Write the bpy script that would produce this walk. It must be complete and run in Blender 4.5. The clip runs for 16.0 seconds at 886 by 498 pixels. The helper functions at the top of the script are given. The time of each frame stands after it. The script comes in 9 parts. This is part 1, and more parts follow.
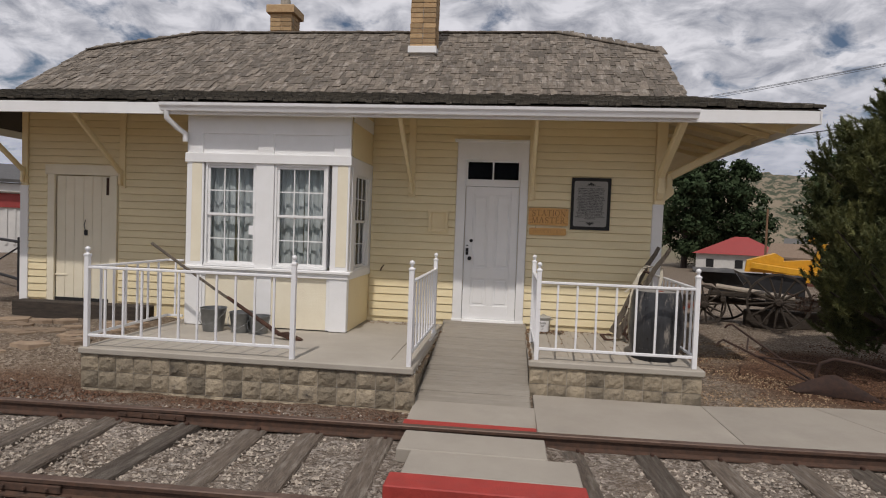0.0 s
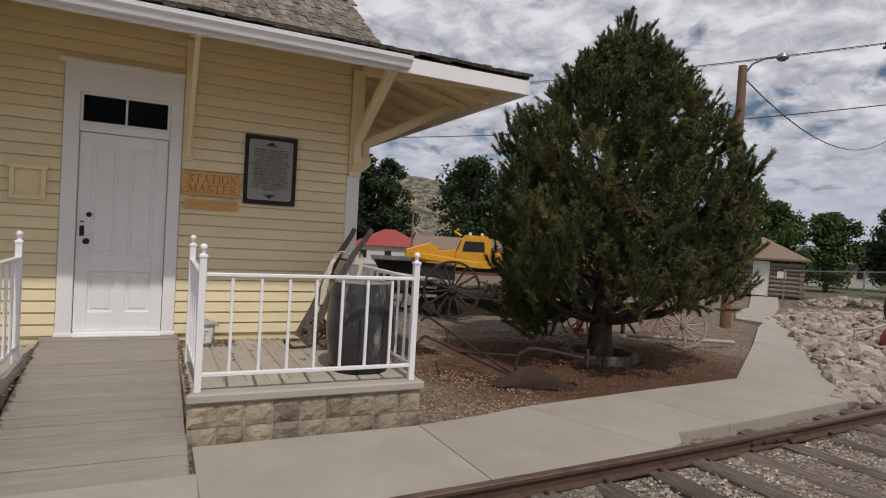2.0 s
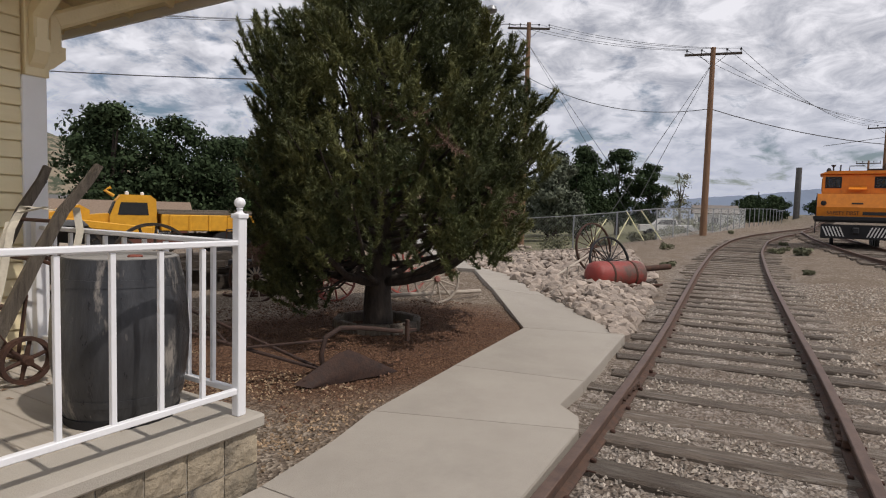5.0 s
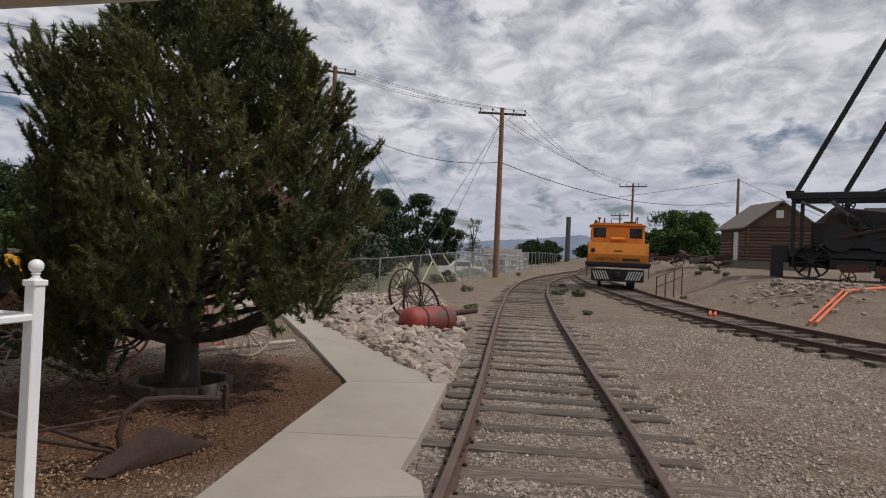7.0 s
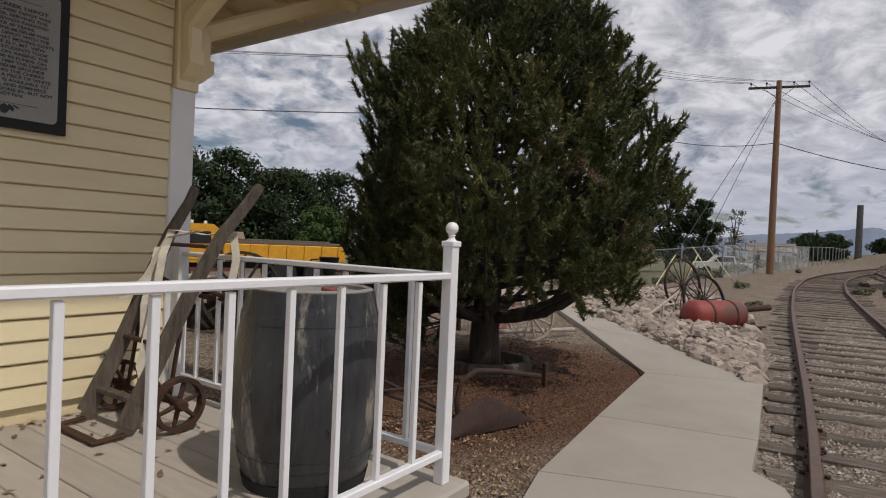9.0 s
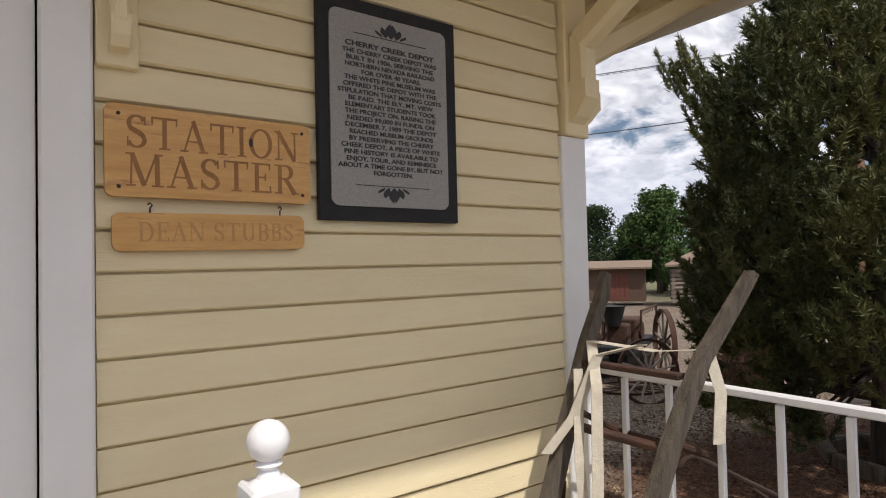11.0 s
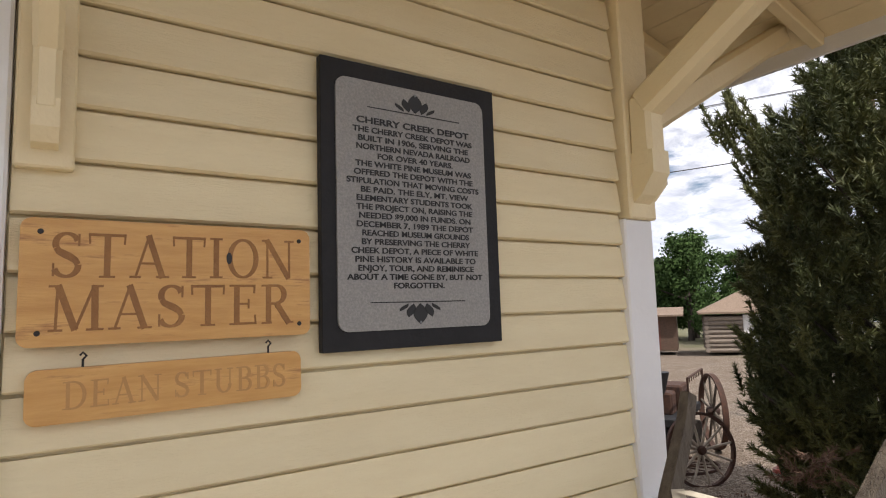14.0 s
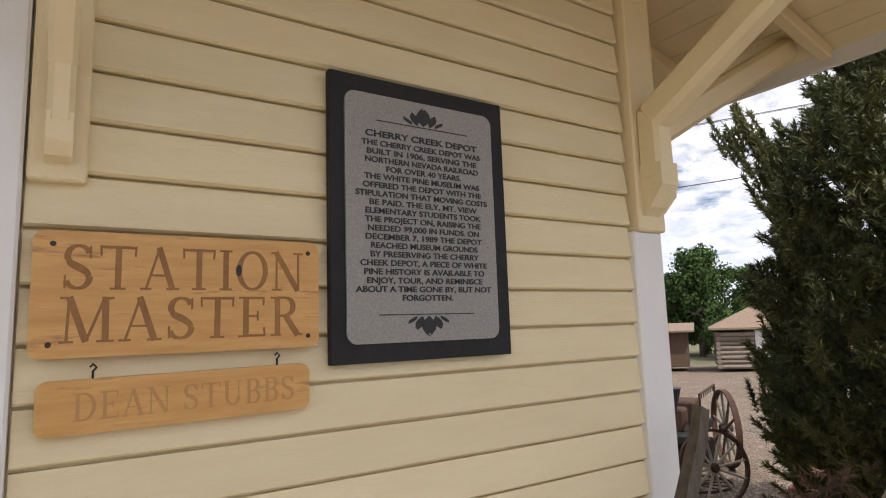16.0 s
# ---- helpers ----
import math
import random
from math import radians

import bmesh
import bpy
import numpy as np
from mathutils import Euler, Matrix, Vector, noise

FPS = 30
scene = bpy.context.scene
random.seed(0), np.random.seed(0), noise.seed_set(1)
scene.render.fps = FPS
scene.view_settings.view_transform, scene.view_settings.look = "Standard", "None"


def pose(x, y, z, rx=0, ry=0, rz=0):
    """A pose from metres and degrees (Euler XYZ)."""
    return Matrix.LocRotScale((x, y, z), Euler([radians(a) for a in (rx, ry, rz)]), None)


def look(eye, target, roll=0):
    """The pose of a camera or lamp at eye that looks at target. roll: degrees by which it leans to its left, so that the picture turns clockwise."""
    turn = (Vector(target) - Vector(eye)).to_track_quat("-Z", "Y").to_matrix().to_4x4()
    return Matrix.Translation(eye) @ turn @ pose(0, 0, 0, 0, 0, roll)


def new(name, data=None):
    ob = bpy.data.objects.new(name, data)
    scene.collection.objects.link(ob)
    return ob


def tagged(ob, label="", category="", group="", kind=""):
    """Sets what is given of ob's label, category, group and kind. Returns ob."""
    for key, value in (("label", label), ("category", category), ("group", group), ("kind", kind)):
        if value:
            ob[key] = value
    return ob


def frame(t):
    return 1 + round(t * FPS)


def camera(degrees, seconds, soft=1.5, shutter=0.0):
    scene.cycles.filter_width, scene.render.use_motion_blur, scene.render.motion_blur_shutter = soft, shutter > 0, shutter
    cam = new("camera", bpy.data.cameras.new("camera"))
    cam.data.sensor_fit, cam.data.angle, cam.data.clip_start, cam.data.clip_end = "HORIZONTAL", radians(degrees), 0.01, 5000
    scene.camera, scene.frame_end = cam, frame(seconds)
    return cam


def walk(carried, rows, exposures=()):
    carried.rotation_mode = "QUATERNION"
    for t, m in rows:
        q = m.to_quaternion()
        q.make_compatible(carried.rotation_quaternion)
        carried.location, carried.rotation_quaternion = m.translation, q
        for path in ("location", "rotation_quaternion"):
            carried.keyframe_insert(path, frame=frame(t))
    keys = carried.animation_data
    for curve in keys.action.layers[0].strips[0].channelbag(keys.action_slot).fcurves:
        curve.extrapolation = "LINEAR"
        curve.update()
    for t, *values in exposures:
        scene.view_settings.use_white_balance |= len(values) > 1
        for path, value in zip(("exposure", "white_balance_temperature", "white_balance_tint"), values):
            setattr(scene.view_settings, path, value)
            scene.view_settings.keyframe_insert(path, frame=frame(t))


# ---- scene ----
cam = camera(73.6, 16.0, soft=1.1)
PATH = [
    (0, (-0.375, -0.246, 1.593), (-0.601, 1.74, 1.519), 2.1),
    (0.5, (-0.35, 0.278, 1.566), (-0.414, 2.275, 1.48), 2.4),
    (1, (-0.44, 0.776, 1.517), (-0.176, 2.757, 1.44), 3.0),
    (1.5, (-0.318, 1.262, 1.447), (0.257, 3.176, 1.37), 3.2),
    (2, (-0.365, 1.746, 1.408), (0.51, 3.544, 1.361), 3.3),
    (2.5, (-0.402, 2.251, 1.371), (0.52, 4.025, 1.32), 3.2),
    (3, (-0.473, 2.722, 1.347), (0.503, 4.468, 1.297), 3.0),
    (3.5, (-0.532, 3.098, 1.298), (0.594, 4.75, 1.228), 2.8),
    (4, (-0.488, 3.453, 1.269), (0.86, 4.927, 1.169), 2.2),
    (4.5, (-0.471, 3.746, 1.233), (1.081, 5.002, 1.116), 1.8),
    (5, (-0.335, 4.0, 1.212), (1.376, 5.027, 1.082), 1.6),
    (5.2, (-0.298, 4.106, 1.215), (1.465, 5.043, 1.082), 1.4),
    (7.3, (-0.279, 4.336, 1.331), (1.681, 4.732, 1.374), 2.4),
    (7.5, (-0.277, 4.326, 1.317), (1.681, 4.731, 1.368), 2.0),
    (8, (-0.298, 4.4, 1.271), (1.636, 4.906, 1.319), 2.4),
    (8.5, (-0.377, 4.621, 1.228), (1.463, 5.404, 1.25), 2.8),
    (9, (-0.398, 4.978, 1.163), (1.246, 6.117, 1.14), 2.5),
    (9.5, (-0.424, 5.447, 1.205), (0.937, 6.912, 1.178), 1.6),
    (10, (-0.481, 5.932, 1.263), (0.77, 7.492, 1.262), 0.2),
    (12.3, (-0.088, 6.983, 1.714), (1.045, 8.626, 1.844), -1.7),
    (12.5, (-0.088, 6.995, 1.72), (1.044, 8.638, 1.859), -1.7),
    (13, (-0.088, 7.021, 1.719), (1.036, 8.667, 1.883), -1.8),
    (13.5, (-0.088, 7.021, 1.719), (1.023, 8.674, 1.908), -1.8),
    (14, (-0.088, 7.019, 1.719), (1.018, 8.672, 1.925), -1.8),
    (14.5, (-0.088, 7.02, 1.716), (1.014, 8.674, 1.937), -1.8),
    (15, (-0.088, 7.019, 1.715), (1.007, 8.677, 1.95), -1.8),
    (15.5, (-0.088, 7.02, 1.714), (1.004, 8.677, 1.96), -1.9),
    (16, (-0.088, 7.021, 1.709), (0.993, 8.684, 1.97), -1.9),
]
walk(cam, [(t, look(eye, target, roll)) for t, eye, target, roll in PATH],
     exposures=[(0, -1.05, 6500, 14), (3, -0.95, 6500, 14), (4, -0.88, 6500, 14), (5, -0.78, 6500, 14), (7.5, -1.06, 6500, 14), (8.5, -1.12, 6500, 14), (9.5, -0.88, 6500, 14), (10, -0.76, 6500, 14), (12.3, 0.0, 6500, 14), (16, 0.03, 6500, 14)])


# ---- light ----
SUN_ELEV, SUN_AZ = 57.0, 184.0     # degrees; azimuth clockwise from +y
world = bpy.data.worlds.new("sky")
scene.world = world
world.use_nodes = True


def nd(nt, kind, **kw):
    n = nt.nodes.new(kind)
    for k, v in kw.items():
        if k in n.inputs:
            n.inputs[k].default_value = v
    return n


def build_sky():
    nt = world.node_tree
    nt.nodes.clear()
    L = nt.links.new
    out = nt.nodes.new("ShaderNodeOutputWorld")
    bg = nd(nt, "ShaderNodeBackground", Strength=1.0)
    sky = nt.nodes.new("ShaderNodeTexSky")
    sky.sky_type = "NISHITA"
    sky.sun_disc = False
    sky.sun_elevation, sky.sun_rotation = radians(SUN_ELEV), radians(SUN_AZ)
    dim = nt.nodes.new("ShaderNodeMix")
    dim.data_type, dim.blend_type = "RGBA", "MULTIPLY"
    dim.inputs[0].default_value = 1.0
    dim.inputs[7].default_value = (0.10, 0.10, 0.10, 1)
    L(sky.outputs[0], dim.inputs[6])
    tc = nt.nodes.new("ShaderNodeTexCoord")
    # cloud layer: project the direction onto a flat ceiling
    sep = nt.nodes.new("ShaderNodeSeparateXYZ")
    L(tc.outputs["Generated"], sep.inputs[0])
    zz = nt.nodes.new("ShaderNodeMath"); zz.operation = "MAXIMUM"; zz.inputs[1].default_value = 0.0
    L(sep.outputs[2], zz.inputs[0])
    za = nt.nodes.new("ShaderNodeMath"); za.operation = "ADD"; za.inputs[1].default_value = 0.30
    L(zz.outputs[0], za.inputs[0])
    dx = nt.nodes.new("ShaderNodeMath"); dx.operation = "DIVIDE"
    dy = nt.nodes.new("ShaderNodeMath"); dy.operation = "DIVIDE"
    L(sep.outputs[0], dx.inputs[0]); L(za.outputs[0], dx.inputs[1])
    L(sep.outputs[1], dy.inputs[0]); L(za.outputs[0], dy.inputs[1])
    com = nt.nodes.new("ShaderNodeCombineXYZ")
    L(dx.outputs[0], com.inputs[0]); L(dy.outputs[0], com.inputs[1])
    n0 = nd(nt, "ShaderNodeTexNoise", Scale=0.9, Detail=3.0, Roughness=0.5)
    n1 = nd(nt, "ShaderNodeTexNoise", Scale=5.6, Detail=9.0, Roughness=0.58, Distortion=0.35)
    n2 = nd(nt, "ShaderNodeTexNoise", Scale=8.0, Detail=10.0, Roughness=0.62, Distortion=0.4)
    for n in (n0, n1, n2):
        L(com.outputs[0], n.inputs["Vector"])
    both = nt.nodes.new("ShaderNodeMath"); both.operation = "MULTIPLY_ADD"; both.inputs[1].default_value = 0.75
    L(n0.outputs[0], both.inputs[0]); L(n1.outputs[0], both.inputs[2])
    cover = nt.nodes.new("ShaderNodeValToRGB")
    cover.color_ramp.elements[0].position, cover.color_ramp.elements[1].position = 0.66, 0.80
    L(both.outputs[0], cover.inputs[0])
    shade = nt.nodes.new("ShaderNodeValToRGB")
    e = shade.color_ramp.elements
    e[0].position, e[0].color = 0.33, (0.60, 0.64, 0.73, 1)
    e[1].position, e[1].color = 0.62, (1.42, 1.44, 1.50, 1)
    mid = e.new(0.48); mid.color = (0.98, 1.01, 1.08, 1)
    L(n2.outputs[0], shade.inputs[0])
    mix = nt.nodes.new("ShaderNodeMix"); mix.data_type = "RGBA"
    low = nt.nodes.new("ShaderNodeMapRange"); low.interpolation_type = "SMOOTHSTEP"
    low.inputs[1].default_value, low.inputs[2].default_value, low.inputs[3].default_value, low.inputs[4].default_value = 0.02, 0.26, 0.85, 0.0
    L(sep.outputs[2], low.inputs[0])
    veil = nt.nodes.new("ShaderNodeMix"); veil.data_type = "RGBA"
    veil.inputs[7].default_value = (0.86, 0.93, 1.08, 1)
    L(low.outputs[0], veil.inputs[0]); L(shade.outputs[0], veil.inputs[6])
    L(cover.outputs[0], mix.inputs[0]); L(dim.outputs[2], mix.inputs[6]); L(veil.outputs[2], mix.inputs[7])
    L(mix.outputs[2], bg.inputs[0])
    L(bg.outputs[0], out.inputs[0])


build_sky()
sun = new("sun", bpy.data.lights.new("sun", "SUN"))
sun.data.energy, sun.data.angle, sun.data.color = 4.4, radians(1.2), (1.0, 0.95, 0.87)
_a, _e = radians(SUN_AZ), radians(SUN_ELEV)
SUN_FROM = Vector((math.sin(_a) * math.cos(_e), math.cos(_a) * math.cos(_e), math.sin(_e)))
sun.matrix_world = look(SUN_FROM * 60, (0, 0, 0))


# ---- materials ----
def mat(name, c1, c2=None, scale=6.0, detail=5.0, rough=0.7, metal=0.0, bump=0.15, bscale=70.0, stretch=(1, 1, 1), rand=0.0,
        c3=None, c3scale=2.0, c3at=0.6, c3soft=0.1, island=0.0, spec=0.5, coords="Object", wave=0.0):
    """Two tones mixed by noise, an optional third tone in large patches, fine relief, and per-piece variation."""
    m = bpy.data.materials.new(name)
    m.use_nodes = True
    nt = m.node_tree
    L = nt.links.new
    b = nt.nodes["Principled BSDF"]
    b.inputs["Roughness"].default_value, b.inputs["Metallic"].default_value = rough, metal
    b.inputs["Specular IOR Level"].default_value = spec
    c2 = c2 or tuple(min(1, c * 0.82) for c in c1)
    tc = nt.nodes.new("ShaderNodeTexCoord")
    mp = nt.nodes.new("ShaderNodeMapping")
    mp.inputs["Scale"].default_value = stretch
    L(tc.outputs[coords], mp.inputs[0])
    vec = mp.outputs[0]
    if rand:
        oi = nt.nodes.new("ShaderNodeObjectInfo")
        ad = nt.nodes.new("ShaderNodeVectorMath"); ad.operation = "MULTIPLY_ADD"
        ad.inputs[1].default_value = (13.7, 7.1, 9.3)
        L(oi.outputs["Random"], ad.inputs[0]); L(vec, ad.inputs[2])
        vec = ad.outputs[0]
    n1 = nd(nt, "ShaderNodeTexNoise", Scale=scale, Detail=detail, Roughness=0.65)
    L(vec, n1.inputs["Vector"])
    cr = nt.nodes.new("ShaderNodeValToRGB")
    cr.color_ramp.elements[0].position, cr.color_ramp.elements[1].position = 0.32, 0.68
    cr.color_ramp.elements[0].color, cr.color_ramp.elements[1].color = (*c2, 1), (*c1, 1)
    L(n1.outputs[0], cr.inputs[0])
    col = cr.outputs[0]
    if c3:
        n3 = nd(nt, "ShaderNodeTexNoise", Scale=c3scale, Detail=6.0, Roughness=0.7)
        L(vec, n3.inputs["Vector"])
        r3 = nt.nodes.new("ShaderNodeValToRGB")
        r3.color_ramp.elements[0].position, r3.color_ramp.elements[1].position = c3at - c3soft, c3at + c3soft
        L(n3.outputs[0], r3.inputs[0])
        mx = nt.nodes.new("ShaderNodeMix"); mx.data_type = "RGBA"
        mx.inputs[7].default_value = (*c3, 1)
        L(r3.outputs[0], mx.inputs[0]); L(col, mx.inputs[6])
        col = mx.outputs[2]
    src = None
    if rand:
        src, amount = nt.nodes.new("ShaderNodeObjectInfo").outputs["Random"], rand
    if island:
        src, amount = nt.nodes.new("ShaderNodeNewGeometry").outputs["Random Per Island"], island
    if src:
        mr = nt.nodes.new("ShaderNodeMapRange")
        mr.inputs[3].default_value, mr.inputs[4].default_value = 1 - amount, 1 + amount * 0.6
        L(src, mr.inputs[0])
        hs = nt.nodes.new("ShaderNodeHueSaturation")
        L(mr.outputs[0], hs.inputs["Value"]); L(col, hs.inputs["Color"])
        col = hs.outputs[0]
    L(col, b.inputs["Base Color"])
    if bump:
        n2 = nd(nt, "ShaderNodeTexNoise", Scale=bscale, Detail=4.0, Roughness=0.6)
        L(vec, n2.inputs["Vector"])
        bp = nd(nt, "ShaderNodeBump", Strength=bump, Distance=0.02)
        L(n2.outputs[0], bp.inputs["Height"])
        L(bp.outputs[0], b.inputs["Normal"])
        rr = nt.nodes.new("ShaderNodeMapRange")
        rr.inputs[3].default_value, rr.inputs[4].default_value = max(0.05, rough - 0.1), min(1, rough + 0.1)
        L(n1.outputs[0], rr.inputs[0]); L(rr.outputs[0], b.inputs["Roughness"])
    return m


def glass_mat(name="window_glass", tint=(0.86, 0.9, 0.89), ior=1.42):
    m = bpy.data.materials.new(name)
    m.use_nodes = True
    nt = m.node_tree
    nt.nodes.clear()
    out = nt.nodes.new("ShaderNodeOutputMaterial")
    tr = nt.nodes.new("ShaderNodeBsdfTransparent")
    tr.inputs[0].default_value = (*tint, 1)
    gl = nd(nt, "ShaderNodeBsdfGlossy", Roughness=0.02)
    fr = nd(nt, "ShaderNodeFresnel", IOR=ior)
    mx = nt.nodes.new("ShaderNodeMixShader")
    nt.links.new(fr.outputs[0], mx.inputs[0]); nt.links.new(tr.outputs[0], mx.inputs[1]); nt.links.new(gl.outputs[0], mx.inputs[2])
    nt.links.new(mx.outputs[0], out.inputs[0])
    return m


CREAM = mat("cream_paint", (0.83, 0.725, 0.472), (0.78, 0.665, 0.415), scale=2.5, rough=0.55, bump=0.25, bscale=45, stretch=(1, 4, 6), rand=0.05,
            c3=(0.60, 0.47, 0.27), c3scale=5, c3at=0.78, c3soft=0.06)
CREAM_TRIM = mat("cream_trim_paint", (0.83, 0.71, 0.45), (0.78, 0.655, 0.40), scale=3, rough=0.5, bump=0.2, bscale=40)
PALE = mat("pale_cream_paint", (0.82, 0.76, 0.60), (0.77, 0.70, 0.54), scale=3, rough=0.5, bump=0.2, bscale=40)
WHITE = mat("white_paint", (0.83, 0.83, 0.83), (0.78, 0.78, 0.77), scale=3, rough=0.45, bump=0.12, bscale=35,
            c3=(0.62, 0.61, 0.58), c3scale=9, c3at=0.80, c3soft=0.05)
RAILWHITE = mat("white_enamel", (0.84, 0.84, 0.85), (0.78, 0.78, 0.79), scale=6, rough=0.35, bump=0.08, bscale=60)
SHINGLE = mat("weathered_shingle", (0.235, 0.198, 0.158), (0.125, 0.104, 0.082), scale=9, rough=0.9, bump=0.6, bscale=50, stretch=(3, 1, 1), rand=0.42,
              c3=(0.34, 0.31, 0.275), c3scale=4, c3at=0.62)
SHINGLE_J = mat("weathered_shingles", (0.235, 0.198, 0.158), (0.125, 0.104, 0.082), scale=9, rough=0.9, bump=0.6, bscale=50, stretch=(3, 1, 1), island=0.42,
                c3=(0.34, 0.31, 0.275), c3scale=4, c3at=0.62)
MOSSY = mat("mossy_shingle", (0.125, 0.11, 0.085), (0.06, 0.052, 0.04), scale=9, rough=0.95, bump=0.7, bscale=50, stretch=(3, 1, 1), rand=0.35)
MOSSY_J = mat("mossy_shingles", (0.125, 0.11, 0.085), (0.06, 0.052, 0.04), scale=9, rough=0.95, bump=0.7, bscale=50, stretch=(3, 1, 1), island=0.35)
BRICK = mat("buff_brick", (0.50, 0.36, 0.20), (0.40, 0.25, 0.13), scale=20, rough=0.9, bump=0.4, bscale=60, rand=0.3)
MORTAR = mat("mortar", (0.42, 0.38, 0.32), (0.34, 0.30, 0.25), scale=20, rough=0.95, bump=0.4)
CONCRETE = mat("concrete", (0.37, 0.335, 0.285), (0.325, 0.29, 0.245), scale=1.6, detail=9, rough=0.85, bump=0.25, bscale=120,
               c3=(0.29, 0.26, 0.22), c3scale=0.9, c3at=0.62, c3soft=0.12, rand=0.04)
PORCHC = mat("porch_concrete", (0.42, 0.385, 0.33), (0.36, 0.325, 0.275), scale=2.2, detail=9, rough=0.85, bump=0.2, bscale=120,
             c3=(0.33, 0.31, 0.28), c3scale=1.4, c3at=0.66, c3soft=0.08)
SPLITBLOCK = mat("split_face_block", (0.50, 0.415, 0.29), (0.22, 0.185, 0.135), scale=7, detail=9, rough=0.95, bump=1.0, bscale=26, rand=0.38,
                 c3=(0.085, 0.075, 0.062), c3scale=3.5, c3at=0.58, c3soft=0.10)
RAMPWOOD = mat("grey_ramp_paint", (0.33, 0.30, 0.255), (0.265, 0.235, 0.195), scale=3, rough=0.8, bump=0.4, bscale=40, stretch=(1, 7, 7), rand=0.10,
               c3=(0.20, 0.17, 0.14), c3scale=6, c3at=0.72, c3soft=0.05)
DECKWOOD = mat("tan_deck_boards", (0.44, 0.395, 0.33), (0.38, 0.335, 0.275), scale=3, rough=0.8, bump=0.3, bscale=40, stretch=(7, 1, 7), rand=0.08)
REDPAINT = mat("red_paint", (0.40, 0.045, 0.035), (0.30, 0.035, 0.028), scale=8, rough=0.65, bump=0.3, c3=(0.26, 0.19, 0.15), c3scale=7, c3at=0.70, c3soft=0.06)
RAILSTEEL = mat("rusty_rail", (0.115, 0.062, 0.040), (0.055, 0.034, 0.025), scale=14, rough=0.8, metal=0.1, bump=0.3, bscale=60)
RAILHEAD = mat("worn_rail_head", (0.16, 0.105, 0.08), (0.09, 0.055, 0.042), scale=10, rough=0.55, metal=0.3, bump=0.1)
RUST = mat("dark_rust", (0.10, 0.048, 0.03), (0.045, 0.024, 0.018), scale=12, rough=0.8, metal=0.3, bump=0.5, bscale=50)
TIE = mat("weathered_tie", (0.20, 0.16, 0.125), (0.085, 0.065, 0.05), scale=5, rough=0.95, bump=0.9, bscale=30, stretch=(8, 1, 8), rand=0.35,
          c3=(0.28, 0.25, 0.21), c3scale=3, c3at=0.6)
BALLAST = mat("ballast_stones", (0.54, 0.475, 0.40), (0.27, 0.225, 0.18), scale=30, rough=0.95, bump=0.3, island=0.6)
BLACK = mat("black_metal", (0.025, 0.025, 0.027), (0.015, 0.015, 0.016), scale=9, rough=0.65, metal=0.0, bump=0.15, spec=0.3)
# near-black colour that stands in for shade in gaps and unlit interiors
SHADEBLACK = mat("painted_shade_black", (0.02, 0.02, 0.02), (0.012, 0.012, 0.012), rough=0.9, bump=0.0)
PLATE = mat("grey_stone_plate", (0.34, 0.33, 0.31), (0.24, 0.235, 0.225), scale=160, detail=3, rough=0.5, bump=0.1, bscale=300)
INK = mat("black_lettering", (0.02, 0.02, 0.02), (0.014, 0.014, 0.014), rough=0.5, bump=0.0)
PINE_SIGN = mat("varnished_pine", (0.70, 0.41, 0.14), (0.56, 0.29, 0.08), scale=3.5, detail=8, rough=0.35, bump=0.12, bscale=30, stretch=(1.5, 6, 12),
                c3=(0.40, 0.185, 0.06), c3scale=3.2, c3at=0.63, c3soft=0.06)
CARVED = mat("carved_brown", (0.36, 0.175, 0.055), (0.24, 0.105, 0.032), scale=9, rough=0.6, bump=0.3)
OLDWOOD = mat("silvered_oak", (0.21, 0.175, 0.135), (0.095, 0.076, 0.058), scale=4, rough=0.9, bump=0.9, bscale=30, stretch=(9, 9, 1))
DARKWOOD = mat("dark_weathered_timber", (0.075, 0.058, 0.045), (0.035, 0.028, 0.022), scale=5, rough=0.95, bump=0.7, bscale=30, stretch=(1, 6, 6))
WEBBING = mat("cream_webbing", (0.62, 0.57, 0.46), (0.50, 0.45, 0.36), scale=30, rough=0.9, bump=0.4, bscale=200)
BARREL = mat("dark_barrel", (0.060, 0.062, 0.066), (0.018, 0.018, 0.020), scale=3, detail=9, rough=0.30, bump=0.2, bscale=20, stretch=(3.5, 3.5, 1),
             c3=(0.27, 0.245, 0.215), c3scale=2.6, c3at=0.63, c3soft=0.05)
BARRELTOP = mat("barrel_head", (0.30, 0.285, 0.26), (0.20, 0.19, 0.175), scale=5, rough=0.7, bump=0.2)
GALV = mat("galvanised", (0.30, 0.31, 0.31), (0.20, 0.21, 0.215), scale=10, rough=0.45, metal=0.75, bump=0.1)
GLASS = glass_mat()
# tint lowered so the transom looks into an unlit room
DARKGLASS = glass_mat("darkened_transom_glass", (0.35, 0.37, 0.37), 1.16)
CURTAIN = mat("sheer_curtain", (0.62, 0.62, 0.64), (0.52, 0.52, 0.54), scale=4, rough=0.9, bump=0.1)
BARK = mat("pine_bark", (0.075, 0.058, 0.045), (0.03, 0.024, 0.02), scale=14, rough=0.95, bump=1.0, bscale=30, stretch=(1, 1, 0.35))
# the third tone paints sunlit yellow-green tufts into the darker needles
NEEDLE = mat("pine_needles", (0.100, 0.116, 0.042), (0.044, 0.056, 0.023), scale=2.2, rough=0.6, bump=0.0, island=0.35, spec=0.3,
             c3=(0.180, 0.182, 0.064), c3scale=1.3, c3at=0.55)
